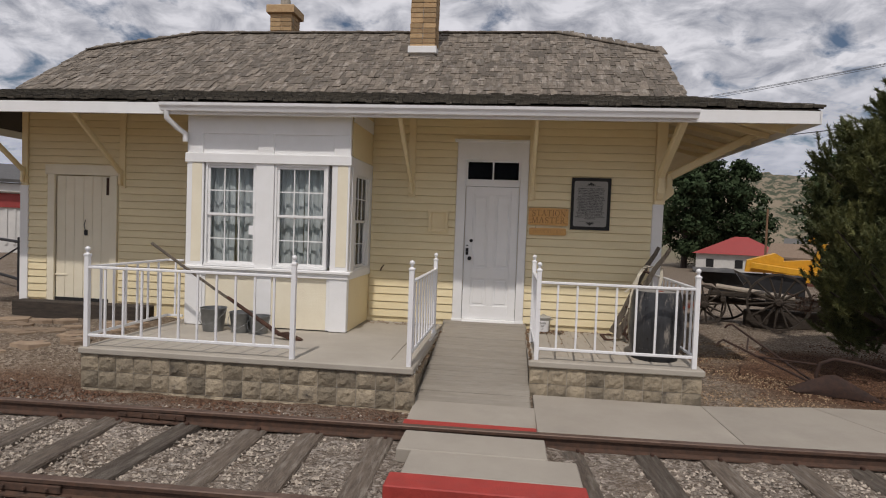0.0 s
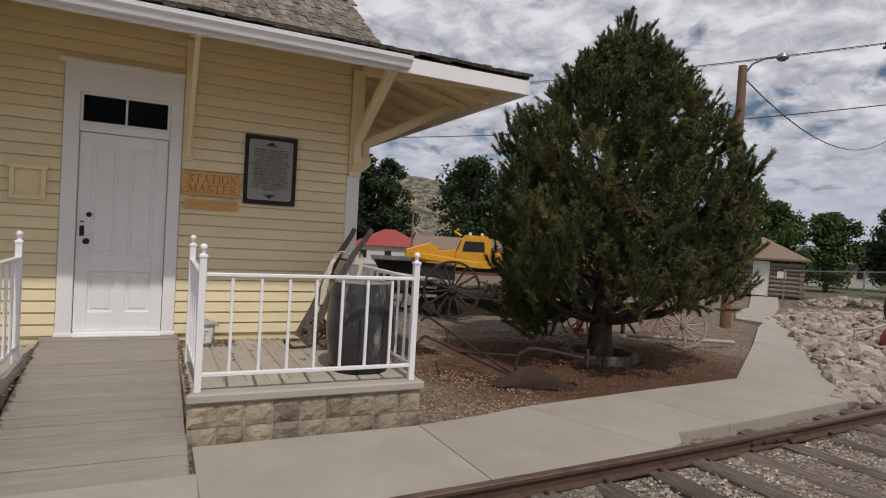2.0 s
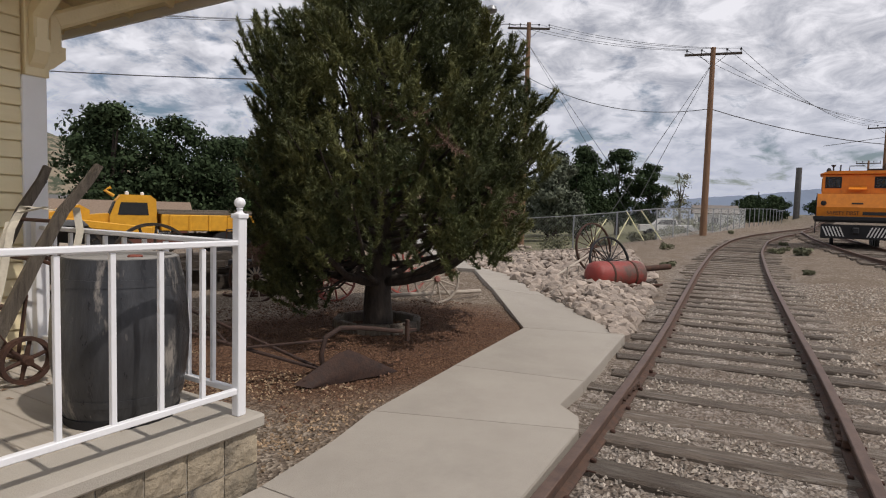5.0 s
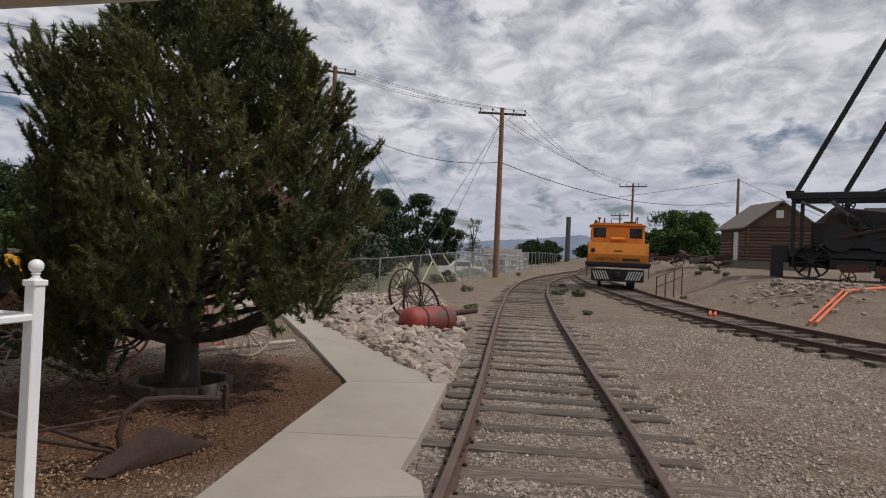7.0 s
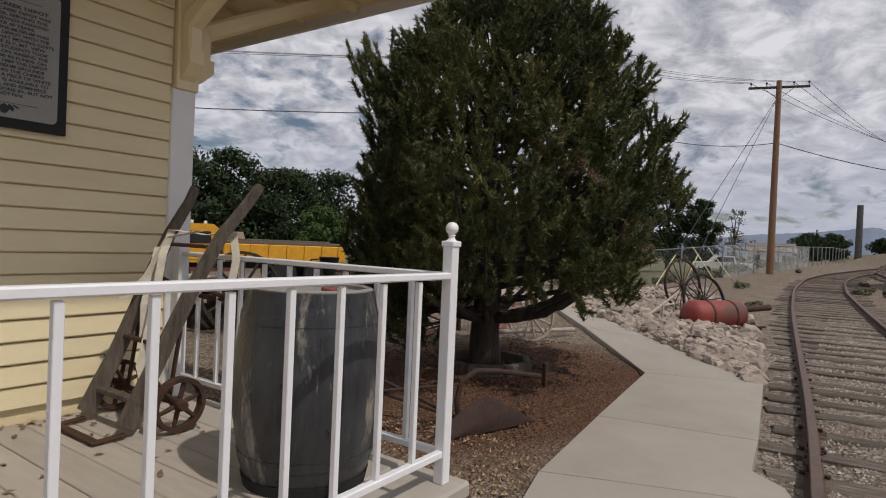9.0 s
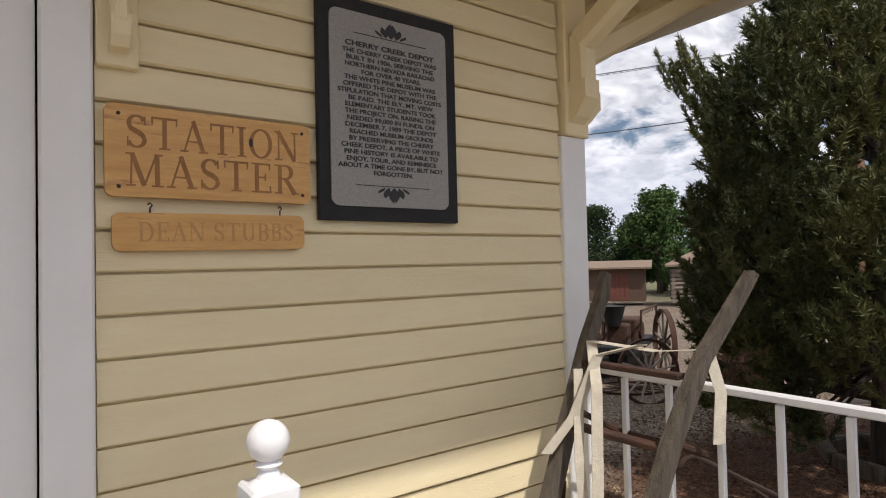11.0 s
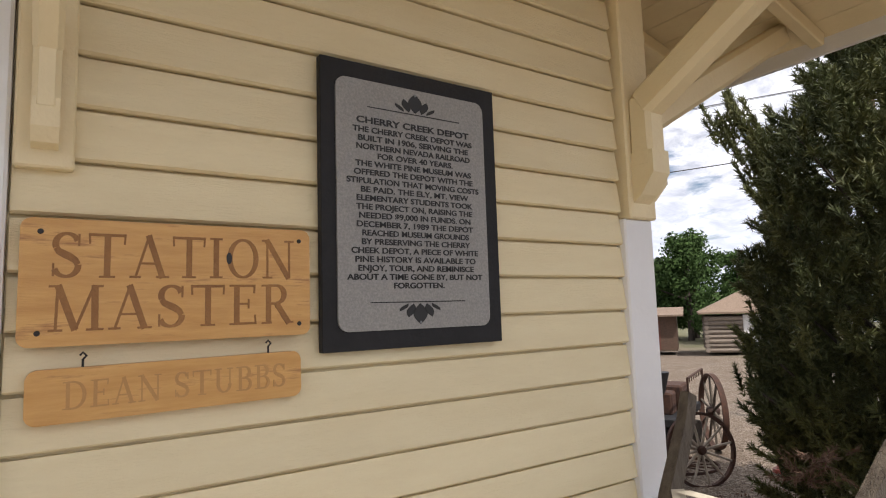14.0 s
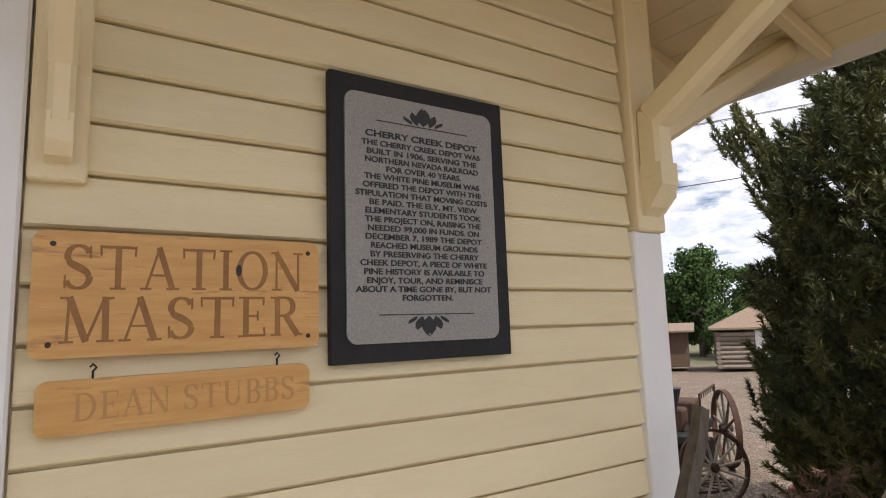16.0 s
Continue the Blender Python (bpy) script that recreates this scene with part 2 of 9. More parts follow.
DEADTWIG = mat("dead_brown_twigs", (0.20, 0.125, 0.085), (0.11, 0.065, 0.045), scale=6, rough=0.9, bump=0.0, island=0.3)


# ---- mesh building ----
class Shape:
    """Gathers vertices and faces of one mesh."""

    def __init__(self):
        self.v, self.f, self.mi = [], [], []

    def add(self, verts, faces, m=0):
        o = len(self.v)
        self.v += [tuple(p) for p in verts]
        self.f += [tuple(i + o for i in q) for q in faces]
        self.mi += [m] * len(faces)
        return self

    def box(self, c, s, rot=None, b=0.0, m=0):
        """A box at centre c with sizes s, turned by rot, with chamfered edges."""
        hx, hy, hz = s[0] / 2, s[1] / 2, s[2] / 2
        b = min(b, hx * 0.9, hy * 0.9, hz * 0.9)
        R = rot or Matrix.Identity(3)
        c = Vector(c)
        if b <= 0:
            vs = [Vector((x, y, z)) for x in (-hx, hx) for y in (-hy, hy) for z in (-hz, hz)]
            fs = [(0, 1, 3, 2), (4, 6, 7, 5), (0, 4, 5, 1), (2, 3, 7, 6), (0, 2, 6, 4), (1, 5, 7, 3)]
        else:
            vs, ix = [], {}
            for sx in (-1, 1):
                for sy in (-1, 1):
                    for sz in (-1, 1):
                        for ax in range(3):
                            p = [sx * (hx - b), sy * (hy - b), sz * (hz - b)]
                            p[ax] = (sx * hx, sy * hy, sz * hz)[ax]
                            ix[(sx, sy, sz, ax)] = len(vs)
                            vs.append(Vector(p))
            fs = []
            for ax in range(3):
                u, w = (ax + 1) % 3, (ax + 2) % 3
                for s0 in (-1, 1):
                    def key(a, bb, axis=ax):
                        k = [0, 0, 0]; k[ax] = s0; k[u] = a; k[w] = bb
                        return ix[(*k, axis)]
                    q = [key(-1, -1), key(1, -1), key(1, 1), key(-1, 1)]
                    fs.append(tuple(q if s0 > 0 else q[::-1]))
            for ax in range(3):
                u, w = (ax + 1) % 3, (ax + 2) % 3
                for a in (-1, 1):
                    for bb in (-1, 1):
                        def kk(e, axis):
                            k = [0, 0, 0]; k[ax] = e; k[u] = a; k[w] = bb
                            return ix[(*k, axis)]
                        q = [kk(-1, u), kk(1, u), kk(1, w), kk(-1, w)]
                        fs.append(tuple(q if a * bb < 0 else q[::-1]))
            for sx in (-1, 1):
                for sy in (-1, 1):
                    for sz in (-1, 1):
                        q = [ix[(sx, sy, sz, k)] for k in range(3)]
                        fs.append(tuple(q if sx * sy * sz > 0 else q[::-1]))
        return self.add([c + R @ p for p in vs], fs, m)

    def span(self, x0, x1, y0, y1, z0, z1, b=0.0, m=0):
        return self.box(((x0 + x1) / 2, (y0 + y1) / 2, (z0 + z1) / 2), (abs(x1 - x0), abs(y1 - y0), abs(z1 - z0)), None, b, m)

    def beam(self, p0, p1, w, h, b=0.004, up=(0, 0, 1), m=0):
        """A rectangular bar from p0 to p1, w wide and h along up."""
        p0, p1 = Vector(p0), Vector(p1)
        d = (p1 - p0)
        y = d.normalized()
        x = y.cross(Vector(up))
        if x.length < 1e-4:
            x = y.cross(Vector((1, 0, 0)))
        x.normalize()
        z = x.cross(y)
        R = Matrix((x, y, z)).transposed()
        return self.box((p0 + p1) / 2, (w, d.length, h), R, b, m)

    def tube(self, pts, r, n=8, m=0, cap=True):
        """A round bar along pts; r is one radius or one a point."""
        pts = [Vector(p) for p in pts]
        rs = r if isinstance(r, (list, tuple)) else [r] * len(pts)
        vs, fs, ref = [], [], None
        for i, p in enumerate(pts):
            d = (pts[min(i + 1, len(pts) - 1)] - pts[max(i - 1, 0)]).normalized()
            if ref is None:
                ref = d.orthogonal().normalized()
            ref = (ref - d * ref.dot(d))
            ref = ref.normalized() if ref.length > 1e-5 else d.orthogonal().normalized()
            side = d.cross(ref)
            for k in range(n):
                a = 2 * math.pi * k / n
                vs.append(p + (ref * math.cos(a) + side * math.sin(a)) * rs[i])
        for i in range(len(pts) - 1):
            for k in range(n):
                fs.append((i * n + k, i * n + (k + 1) % n, (i + 1) * n + (k + 1) % n, (i + 1) * n + k))
        if cap:
            fs.append(tuple(range(n))[::-1])
            fs.append(tuple((len(pts) - 1) * n + k for k in range(n)))
        return self.add(vs, fs, m)

    def lathe(self, prof, c=(0, 0, 0), n=20, m=0, rot=None, closed=False):
        """Turns (radius, height) points round the z axis at c."""
        R = rot or Matrix.Identity(3)
        c = Vector(c)
        vs, fs = [], []
        for r, z in prof:
            for k in range(n):
                a = 2 * math.pi * k / n
                vs.append(c + R @ Vector((r * math.cos(a), r * math.sin(a), z)))
        k0 = len(prof) if closed else len(prof) - 1
        for i in range(k0):
            j = (i + 1) % len(prof)
            for k in range(n):
                fs.append((i * n + k, i * n + (k + 1) % n, j * n + (k + 1) % n, j * n + k))
        if not closed:
            if prof[0][0] > 1e-4:
                fs.append(tuple(range(n))[::-1])
            if prof[-1][0] > 1e-4:
                fs.append(tuple((len(prof) - 1) * n + k for k in range(n)))
        return self.add(vs, fs, m)

    def prism(self, poly, axis, a, b, m=0):
        """A polygon pushed along an axis from a to b; poly holds the other two coordinates in order."""
        def put(p, t):
            return {"x": (t, p[0], p[1]), "y": (p[0], t, p[1]), "z": (p[0], p[1], t)}[axis]
        n = len(poly)
        vs = [put(p, a) for p in poly] + [put(p, b) for p in poly]
        fs = [tuple(range(n))[::-1], tuple(range(n, 2 * n))] + [(i, (i + 1) % n, n + (i + 1) % n, n + i) for i in range(n)]
        return self.add(vs, fs, m)

    def mesh(self, name, mats, smooth=False, angle=40):
        me = bpy.data.meshes.new(name)
        me.from_pydata(self.v, [], self.f)
        bm = bmesh.new()
        bm.from_mesh(me)
        bmesh.ops.recalc_face_normals(bm, faces=bm.faces)
        bm.to_mesh(me)
        bm.free()
        for k in (mats if isinstance(mats, (list, tuple)) else [mats]):
            me.materials.append(k)
        if any(self.mi):
            me.polygons.foreach_set("material_index", self.mi)
        if smooth:
            me.polygons.foreach_set("use_smooth", [True] * len(me.polygons))
            me.set_sharp_from_angle(angle=radians(angle))
        me.update()
        return me


def thing(name, label, category, group="", kind="", at=None):
    """A top-level Empty at the base of a thing."""
    ob = new(name)
    ob.empty_display_size = 0.1
    if at is not None:
        ob.matrix_world = at if isinstance(at, Matrix) else Matrix.Translation(at)
    return tagged(ob, label, category, group, kind)


def part(name, shape, material, parent, label="", smooth=False, angle=40, kind=""):
    ob = new(name, shape.mesh(name, material, smooth, angle))
    ob.parent = parent
    return tagged(ob, label, kind=kind)


def solo(name, shape, material, label, category, group="", kind="", smooth=False, at=None, angle=40):
    """A thing or a piece of the setting that is one mesh."""
    ob = new(name, shape.mesh(name, material, smooth, angle))
    if at is not None:
        ob.matrix_world = at if isinstance(at, Matrix) else Matrix.Translation(at)
    return tagged(ob, label, category, group, kind)


def piece(name, me, parent, m):
    ob = new(name, me)
    ob.parent = parent
    ob.matrix_local = m
    return ob


def rotz(a):
    return Matrix.Rotation(radians(a), 3, "Z")


def lettering(body, size, width, parent, at, material, depth=0.001, name="lettering", label="", bold=0.0, turn=None):
    """Words as raised letters, centred, scaled to a width, standing upright and facing -y."""
    cu = bpy.data.curves.new(name, "FONT")
    cu.body, cu.size, cu.extrude, cu.align_x, cu.align_y, cu.offset = body, size, depth, "CENTER", "CENTER", bold
    tmp = new("tmp", cu)
    bpy.context.view_layer.update()
    me = bpy.data.meshes.new_from_object(tmp.evaluated_get(bpy.context.evaluated_depsgraph_get()))
    bpy.data.objects.remove(tmp)
    xs = [v.co.x for v in me.vertices]
    k = width / (max(xs) - min(xs)) if width else 1.0
    me.transform((turn or Matrix.Identity(4)) @ Matrix.Rotation(radians(90), 4, "X") @ Matrix.Diagonal((k, 1, 1, 1)))
    me.materials.clear()
    me.materials.append(material)
    me.name = name
    ob = new(name, me)
    ob.parent = parent
    ob.matrix_local = Matrix.Translation(at)
    return tagged(ob, label)


# ---- ground ----
def smooth01(a, b, x):
    t = np.clip((x - a) / (b - a), 0, 1)
    return t * t * (3 - 2 * t)


TRACK_X = np.array([-60, -12, -3, 0, 3.5, 6.5, 10, 15.5, 23, 31, 38, 46, 56, 70])
TRACK_Y = np.array([2.5, 3.85, 4.1, 4.17, 4.31, 4.53, 4.85, 5.33, 5.85, 6.0, 5.5, 4.2, 2.2, -1.2])
_tx = np.arange(-60, 70, 0.25)
_ty = np.interp(_tx, TRACK_X, TRACK_Y)
for _k in range(60):
    _ty[1:-1] = (_ty[:-2] + 2 * _ty[1:-1] + _ty[2:]) / 4


def track_y(x):
    return np.interp(x, _tx, _ty)


def ground_z(x, y):
    """Height of the bare ground, without fine relief."""
    x, y = np.asarray(x, float), np.asarray(y, float)
    z = -0.25 + 0.017 * np.clip(x - 8, 0, 60) * (1 - smooth01(9, 14, y))
    z = z - 0.066 * np.clip(y - 10, 0, 12) * smooth01(6, 14, x) - 0.03 * np.clip(y - 22, 0, 45) * smooth01(6, 14, x)
    z = z - 0.030 * np.clip(y - 14, 0, 25) * (1 - smooth01(6, 14, x)) * smooth01(1, 5, x)
    bank = smooth01(-0.5, -5.0, y - 0.10 * (x - 20)) * smooth01(13, 22, x)
    z = z + bank * (0.85 + 0.012 * np.clip(x - 20, 0, 40))
    d = np.abs(y - track_y(x))
    z = z - 0.06 * (1 - smooth01(1.3, 2.2, d)) * (1 - smooth01(40, 60, x))
    side = smooth01(-4.6, -5.6, x) * smooth01(5.2, 6.6, y)
    z = z + side * 0.30
    return z


def build_ground():
    def axis(lo, a, b, hi, fine):
        out = [lo]
        g = []
        s, x = fine, a
        while x > lo:
            s *= 1.35
            x -= s
            g.append(max(x, lo))
        out = sorted(set(g)) + list(np.arange(a, b, fine))
        s, x = fine, b
        while x < hi:
            out.append(x)
            s *= 1.35
            x += s
        out.append(hi)
        return np.array(out)
    xs, ys = axis(-700, -9, 17, 1800, 0.11), axis(-700, 1.5, 14, 1800, 0.11)
    X, Y = np.meshgrid(xs, ys)
    Z = ground_z(X, Y)
    rng = np.random.default_rng(4)
    near = ((X > -9) & (X < 17) & (Y > 1.5) & (Y < 14))
    Z = Z + np.where(near, rng.normal(0, 0.008, Z.shape) + 0.018 * np.sin(X * 2.1 + 1.3 * np.sin(Y * 1.7)) * np.cos(Y * 2.6 + X), 0)
    nx, ny = len(xs), len(ys)
    co = np.stack([X, Y, Z], -1).reshape(-1, 3)
    i = np.arange(nx * ny).reshape(ny, nx)
    q = np.stack([i[:-1, :-1], i[:-1, 1:], i[1:, 1:], i[1:, :-1]], -1).reshape(-1, 4)
    me = bpy.data.meshes.new("ground")
    me.from_pydata(co.tolist(), [], q.tolist())
    me.polygons.foreach_set("use_smooth", [True] * len(me.polygons))
    # cover: mulch under the pine, ballast along the track, grass behind the fence
    wob = 0.35 * np.sin(X * 1.9 + Y) * np.cos(Y * 2.3 - X * 0.7)
    mulch = (1 - smooth01(0.75, 1.15, np.hypot((X - 5.0) / 2.7, (Y - 8.0) / 2.1) + 0.3 * wob)) * (Y > 5.5)
    mulch = np.maximum(mulch, 0.92 * (1 - smooth01(0.5, 0.85, np.abs(Y - 5.08) + 0.3 * wob)) * smooth01(-0.2, -1.2, X))
    ball = 1 - smooth01(0.95, 1.7, np.abs(Y - track_y(X)) + 0.35 * wob)
    grass = smooth01(22, 27, X - 0.6 * (Y - 13)) * smooth01(12, 16, Y + 0.05 * X)
    grass = np.maximum(grass, smooth01(60, 140, np.hypot(X, Y)) * 0.7)
    ca = me.color_attributes.new("cover", "FLOAT_COLOR", "POINT")
    ca.data.foreach_set("color", np.stack([mulch, ball, grass, np.ones_like(ball)], -1).reshape(-1).astype(np.float32))
    m = bpy.data.materials.new("gravelly_ground")
    m.use_nodes = True
    nt = m.node_tree
    L = nt.links.new
    b = nt.nodes["Principled BSDF"]
    b.inputs["Roughness"].default_value = 0.95
    b.inputs["Specular IOR Level"].default_value = 0.2
    tc = nt.nodes.new("ShaderNodeTexCoord")
    at = nt.nodes.new("ShaderNodeAttribute"); at.attribute_name = "cover"
    sp = nt.nodes.new("ShaderNodeSeparateColor")
    L(at.outputs["Color"], sp.inputs[0])

    def pebbles(scale, dark, mid, light, ground):
        vo = nd(nt, "ShaderNodeTexVoronoi", Scale=scale, Randomness=1.0)
        L(tc.outputs["Object"], vo.inputs["Vector"])
        bw = nt.nodes.new("ShaderNodeSeparateColor"); L(vo.outputs["Color"], bw.inputs[0])
        r = nt.nodes.new("ShaderNodeValToRGB")
        e = r.color_ramp.elements
        e[0].color, e[1].color = (*dark, 1), (*light, 1)
        k = e.new(0.45); k.color = (*mid, 1)
        L(bw.outputs[0], r.inputs[0])
        n = nd(nt, "ShaderNodeTexNoise", Scale=1.3, Detail=8.0, Roughness=0.7)
        L(tc.outputs["Object"], n.inputs["Vector"])
        r2 = nt.nodes.new("ShaderNodeValToRGB")
        r2.color_ramp.elements[0].position, r2.color_ramp.elements[1].position = 0.35, 0.65
        L(n.outputs[0], r2.inputs[0])
        mx = nt.nodes.new("ShaderNodeMix"); mx.data_type = "RGBA"
        mx.inputs[7].default_value = (*ground, 1)
        sc = nt.nodes.new("ShaderNodeMath"); sc.operation = "MULTIPLY"; sc.inputs[1].default_value = 0.72
        L(r2.outputs[0], sc.inputs[0]); L(sc.outputs[0], mx.inputs[0]); L(r.outputs[0], mx.inputs[6])
        return mx.outputs[2], vo.outputs["Distance"]

    dirt, dd = pebbles(42, (0.10, 0.078, 0.060), (0.20, 0.16, 0.122), (0.43, 0.365, 0.29), (0.165, 0.118, 0.082))
    ball_c, bd = pebbles(30, (0.11, 0.09, 0.075), (0.23, 0.195, 0.16), (0.46, 0.41, 0.36), (0.16, 0.12, 0.09))
    mul_c, md = pebbles(60, (0.055, 0.028, 0.017), (0.115, 0.058, 0.033), (0.25, 0.15, 0.09), (0.092, 0.047, 0.028))
    gr = nd(nt, "ShaderNodeTexNoise", Scale=0.5, Detail=9.0, Roughness=0.75)
    L(tc.outputs["Object"], gr.inputs["Vector"])
    rg = nt.nodes.new("ShaderNodeValToRGB")
    rg.color_ramp.elements[0].position, rg.color_ramp.elements[1].position = 0.36, 0.64
    rg.color_ramp.elements[0].color, rg.color_ramp.elements[1].color = (0.085, 0.105, 0.045, 1), (0.24, 0.21, 0.14, 1)
    L(gr.outputs[0], rg.inputs[0])
    col = dirt
    for k, c in ((0, mul_c), (1, ball_c), (2, rg.outputs[0])):
        mx = nt.nodes.new("ShaderNodeMix"); mx.data_type = "RGBA"
        L(sp.outputs[k], mx.inputs[0]); L(col, mx.inputs[6]); L(c, mx.inputs[7])
        col = mx.outputs[2]
    L(col, b.inputs["Base Color"])
    bp = nd(nt, "ShaderNodeBump", Strength=0.9, Distance=0.03)
    L(dd, bp.inputs["Height"])
    L(bp.outputs[0], b.inputs["Normal"])
    me.materials.append(m)
    return tagged(new("ground", me), "gravelly dirt ground with brown mulch under the pine and stone ballast", "ground", kind="structure")


build_ground()


# ---- the depot: walls, roof, bay, doors ----
WY, WL, WR = 8.40, -8.10, 1.70        # front wall's outer face, its two ends
DEPTH = 5.0
ROW, ROW0 = 0.113, 0.233               # clapboard exposure, lowest edge
TOPZ = 3.32
OPEN_DOOR = (-1.07, -0.26, 0.20, 2.60)
OPEN_FREIGHT = (-7.56, -6.62, 0.22, 2.20)


def wall_core():
    s = Shape()
    y0, y1 = WY + 0.012, WY + 0.16
    cuts = [WL] + [v for o in (OPEN_FREIGHT, OPEN_DOOR) for v in o[:2]] + [WR]
    for i in range(0, 6, 2):
        s.span(cuts[i], cuts[i + 1], y0, y1, -0.3, TOPZ)
    for o in (OPEN_FREIGHT, OPEN_DOOR):
        s.span(o[0], o[1], y0, y1, o[3], TOPZ)
        s.span(o[0], o[1], y0, y1, -0.3, o[2])
    return solo("wall_front", s, CREAM_TRIM, "cream-painted clapboard front wall of the wooden depot", "wall", kind="structure")


wall_front = wall_core()


def clapboards(parent, spans, x0, x1, z0, z1):
    """Rows of lapped boards between x0 and x1 that leave out the spans (xa, xb, za, zb)."""
    cache = {}
    n0 = int(math.floor((z0 - ROW0) / ROW + 0.01))
    for r in range(n0, 60):
        za = ROW0 + r * ROW
        if za > z1 - 0.02:
            break
        zb = min(za + ROW + 0.012, z1)
        pieces = [(x0, x1)]
        for xa, xb, sa, sb in spans:
            if zb - 0.012 <= sa or za >= sb:
                continue
            pieces = [q for a, b in pieces for q in ((a, min(b, xa)), (max(a, xb), b)) if q[1] - q[0] > 0.03]
        for a, b in pieces:
            key = (round(b - a, 3), round(zb - za, 3))
            if key not in cache:
                w, h = b - a, zb - za
                s = Shape()
                s.prism([(0, 0.0), (-0.017, 0.0), (-0.0255, 0.005), (-0.0255, 0.010), (-0.013, h - 0.020), (0, h - 0.020)], "x", 0, w)
                cache[key] = s.mesh("clapboard", CREAM)
            piece("clapboard", cache[key], parent, Matrix.Translation((a, WY + 0.010, za)))


# the pieces of the wall come last in the file; see the end

# door surround
def front_door():
    d = thing("door_1", "white four-panel wooden door with transom above, closed, black latch", "door", kind="structure", at=(0, WY, 0))
    s = Shape()
    for x0, x1 in ((-1.19, -1.055), (-0.275, -0.158)):
        s.span(x0, x1, -0.035, 0.03, 0.225, 2.66, 0.006)
    s.span(-1.19, -0.158, -0.037, 0.03, 2.58, 2.84, 0.006)
    s.span(-1.235, -0.156, -0.062, 0.0, 2.835, 2.88, 0.008)
    s.span(-1.055, -0.275, -0.020, 0.05, 2.205, 2.285, 0.005)
    s.span(-1.20, -0.15, -0.05, 0.05, 0.225, 0.262, 0.005)
    part("casing", s, WHITE, d, "white-painted door casing with cap")
    s = Shape()
    x0, x1, z0, z1, y = -1.05, -0.28, 0.27, 2.20, 0.012
    st = 0.11
    s.span(x0, x0 + st, y, y + 0.04, z0, z1, 0.003).span(x1 - st, x1, y, y + 0.04, z0, z1, 0.003)
    xm = (x0 + x1) / 2
    for za, zb in ((z0, z0 + 0.19), (0.86, 1.02), (z1 - 0.12, z1)):
        s.span(x0 + st, x1 - st, y + 0.001, y + 0.04, za, zb, 0.003)
    for za, zb in ((z0 + 0.19, 0.86), (1.02, z1 - 0.12)):
        s.span(xm - 0.05, xm + 0.05, y + 0.001, y + 0.04, za, zb, 0.003)
    slab = part("door_leaf", s, WHITE, d)
    for a, b in ((x0 + st, xm - 0.05), (xm + 0.05, x1 - st)):
        for za, zb in ((z0 + 0.19, 0.86), (1.02, z1 - 0.12)):
            p = Shape().span(a, b, y + 0.020, y + 0.036, za, zb).span(a + 0.03, b - 0.03, y + 0.012, y + 0.03, za + 0.03, zb - 0.03, 0.008)
            part("door_panel", p, WHITE, slab)
    h = Shape().span(x0 + 0.025, x0 + 0.065, y - 0.006, y + 0.004, 1.20, 1.30, 0.003)
    h.tube([(x0 + 0.045, y, 1.295), (x0 + 0.045, y - 0.035, 1.285), (x0 + 0.045, y - 0.037, 1.235), (x0 + 0.045, y, 1.205)], 0.006)
    h.box((x0 + 0.045, y - 0.02, 1.34), (0.03, 0.04, 0.012), None, 0.003)
    part("door_handle", h, BLACK, slab, "black thumb-latch handle", smooth=True)
    k = Shape().lathe([(0.024, 0), (0.024, 0.012), (0.012, 0.018), (0, 0.018)], (x0 + 0.10, y, 1.41), 14, 0, Matrix.Rotation(radians(90), 3, "X"))
    part("deadbolt", k, BLACK, slab, "black deadbolt", smooth=True)
    k = Shape().lathe([(0.03, 0), (0.02, 0.02), (0.028, 0.045), (0.02, 0.06), (0, 0.063)], (x0 + 0.085, y, 1.15), 14, 0, Matrix.Rotation(radians(90), 3, "X"))
    part("door_knob", k, BLACK, slab, "black round knob", smooth=True)
    t = Shape()
    t.span(-1.055, -1.03, -0.012, 0.03, 2.285, 2.585, 0.003).span(-0.30, -0.275, -0.012, 0.03, 2.285, 2.585, 0.003)
    t.span(-1.03, -0.30, -0.012, 0.03, 2.285, 2.305, 0.003).span(-1.03, -0.30, -0.012, 0.03, 2.555, 2.585, 0.003)
    t.span(-0.675, -0.655, -0.008, 0.02, 2.305, 2.555, 0.003)
    tr = part("transom_frame", t, WHITE, d)
    for a, b in ((-1.03, -0.675), (-0.655, -0.30)):
        part("pane", Shape().span(a, b, 0.004, 0.008, 2.305, 2.555), DARKGLASS, tr).visible_shadow = False
    # added near-black sheet: paints the darkness of the room behind the transom
    part("room_shade_panel", Shape().span(-1.05, -0.28, 0.10, 0.11, 2.2, 2.62), SHADEBLACK, d, "added dark panel standing for the unlit room behind the transom")
    part("threshold", Shape().prism([(-0.07, 0.225), (-0.07, 0.24), (0.03, 0.272), (0.03, 0.225)], "x", -1.04, -0.28), WHITE, d)
    return d


front_door()


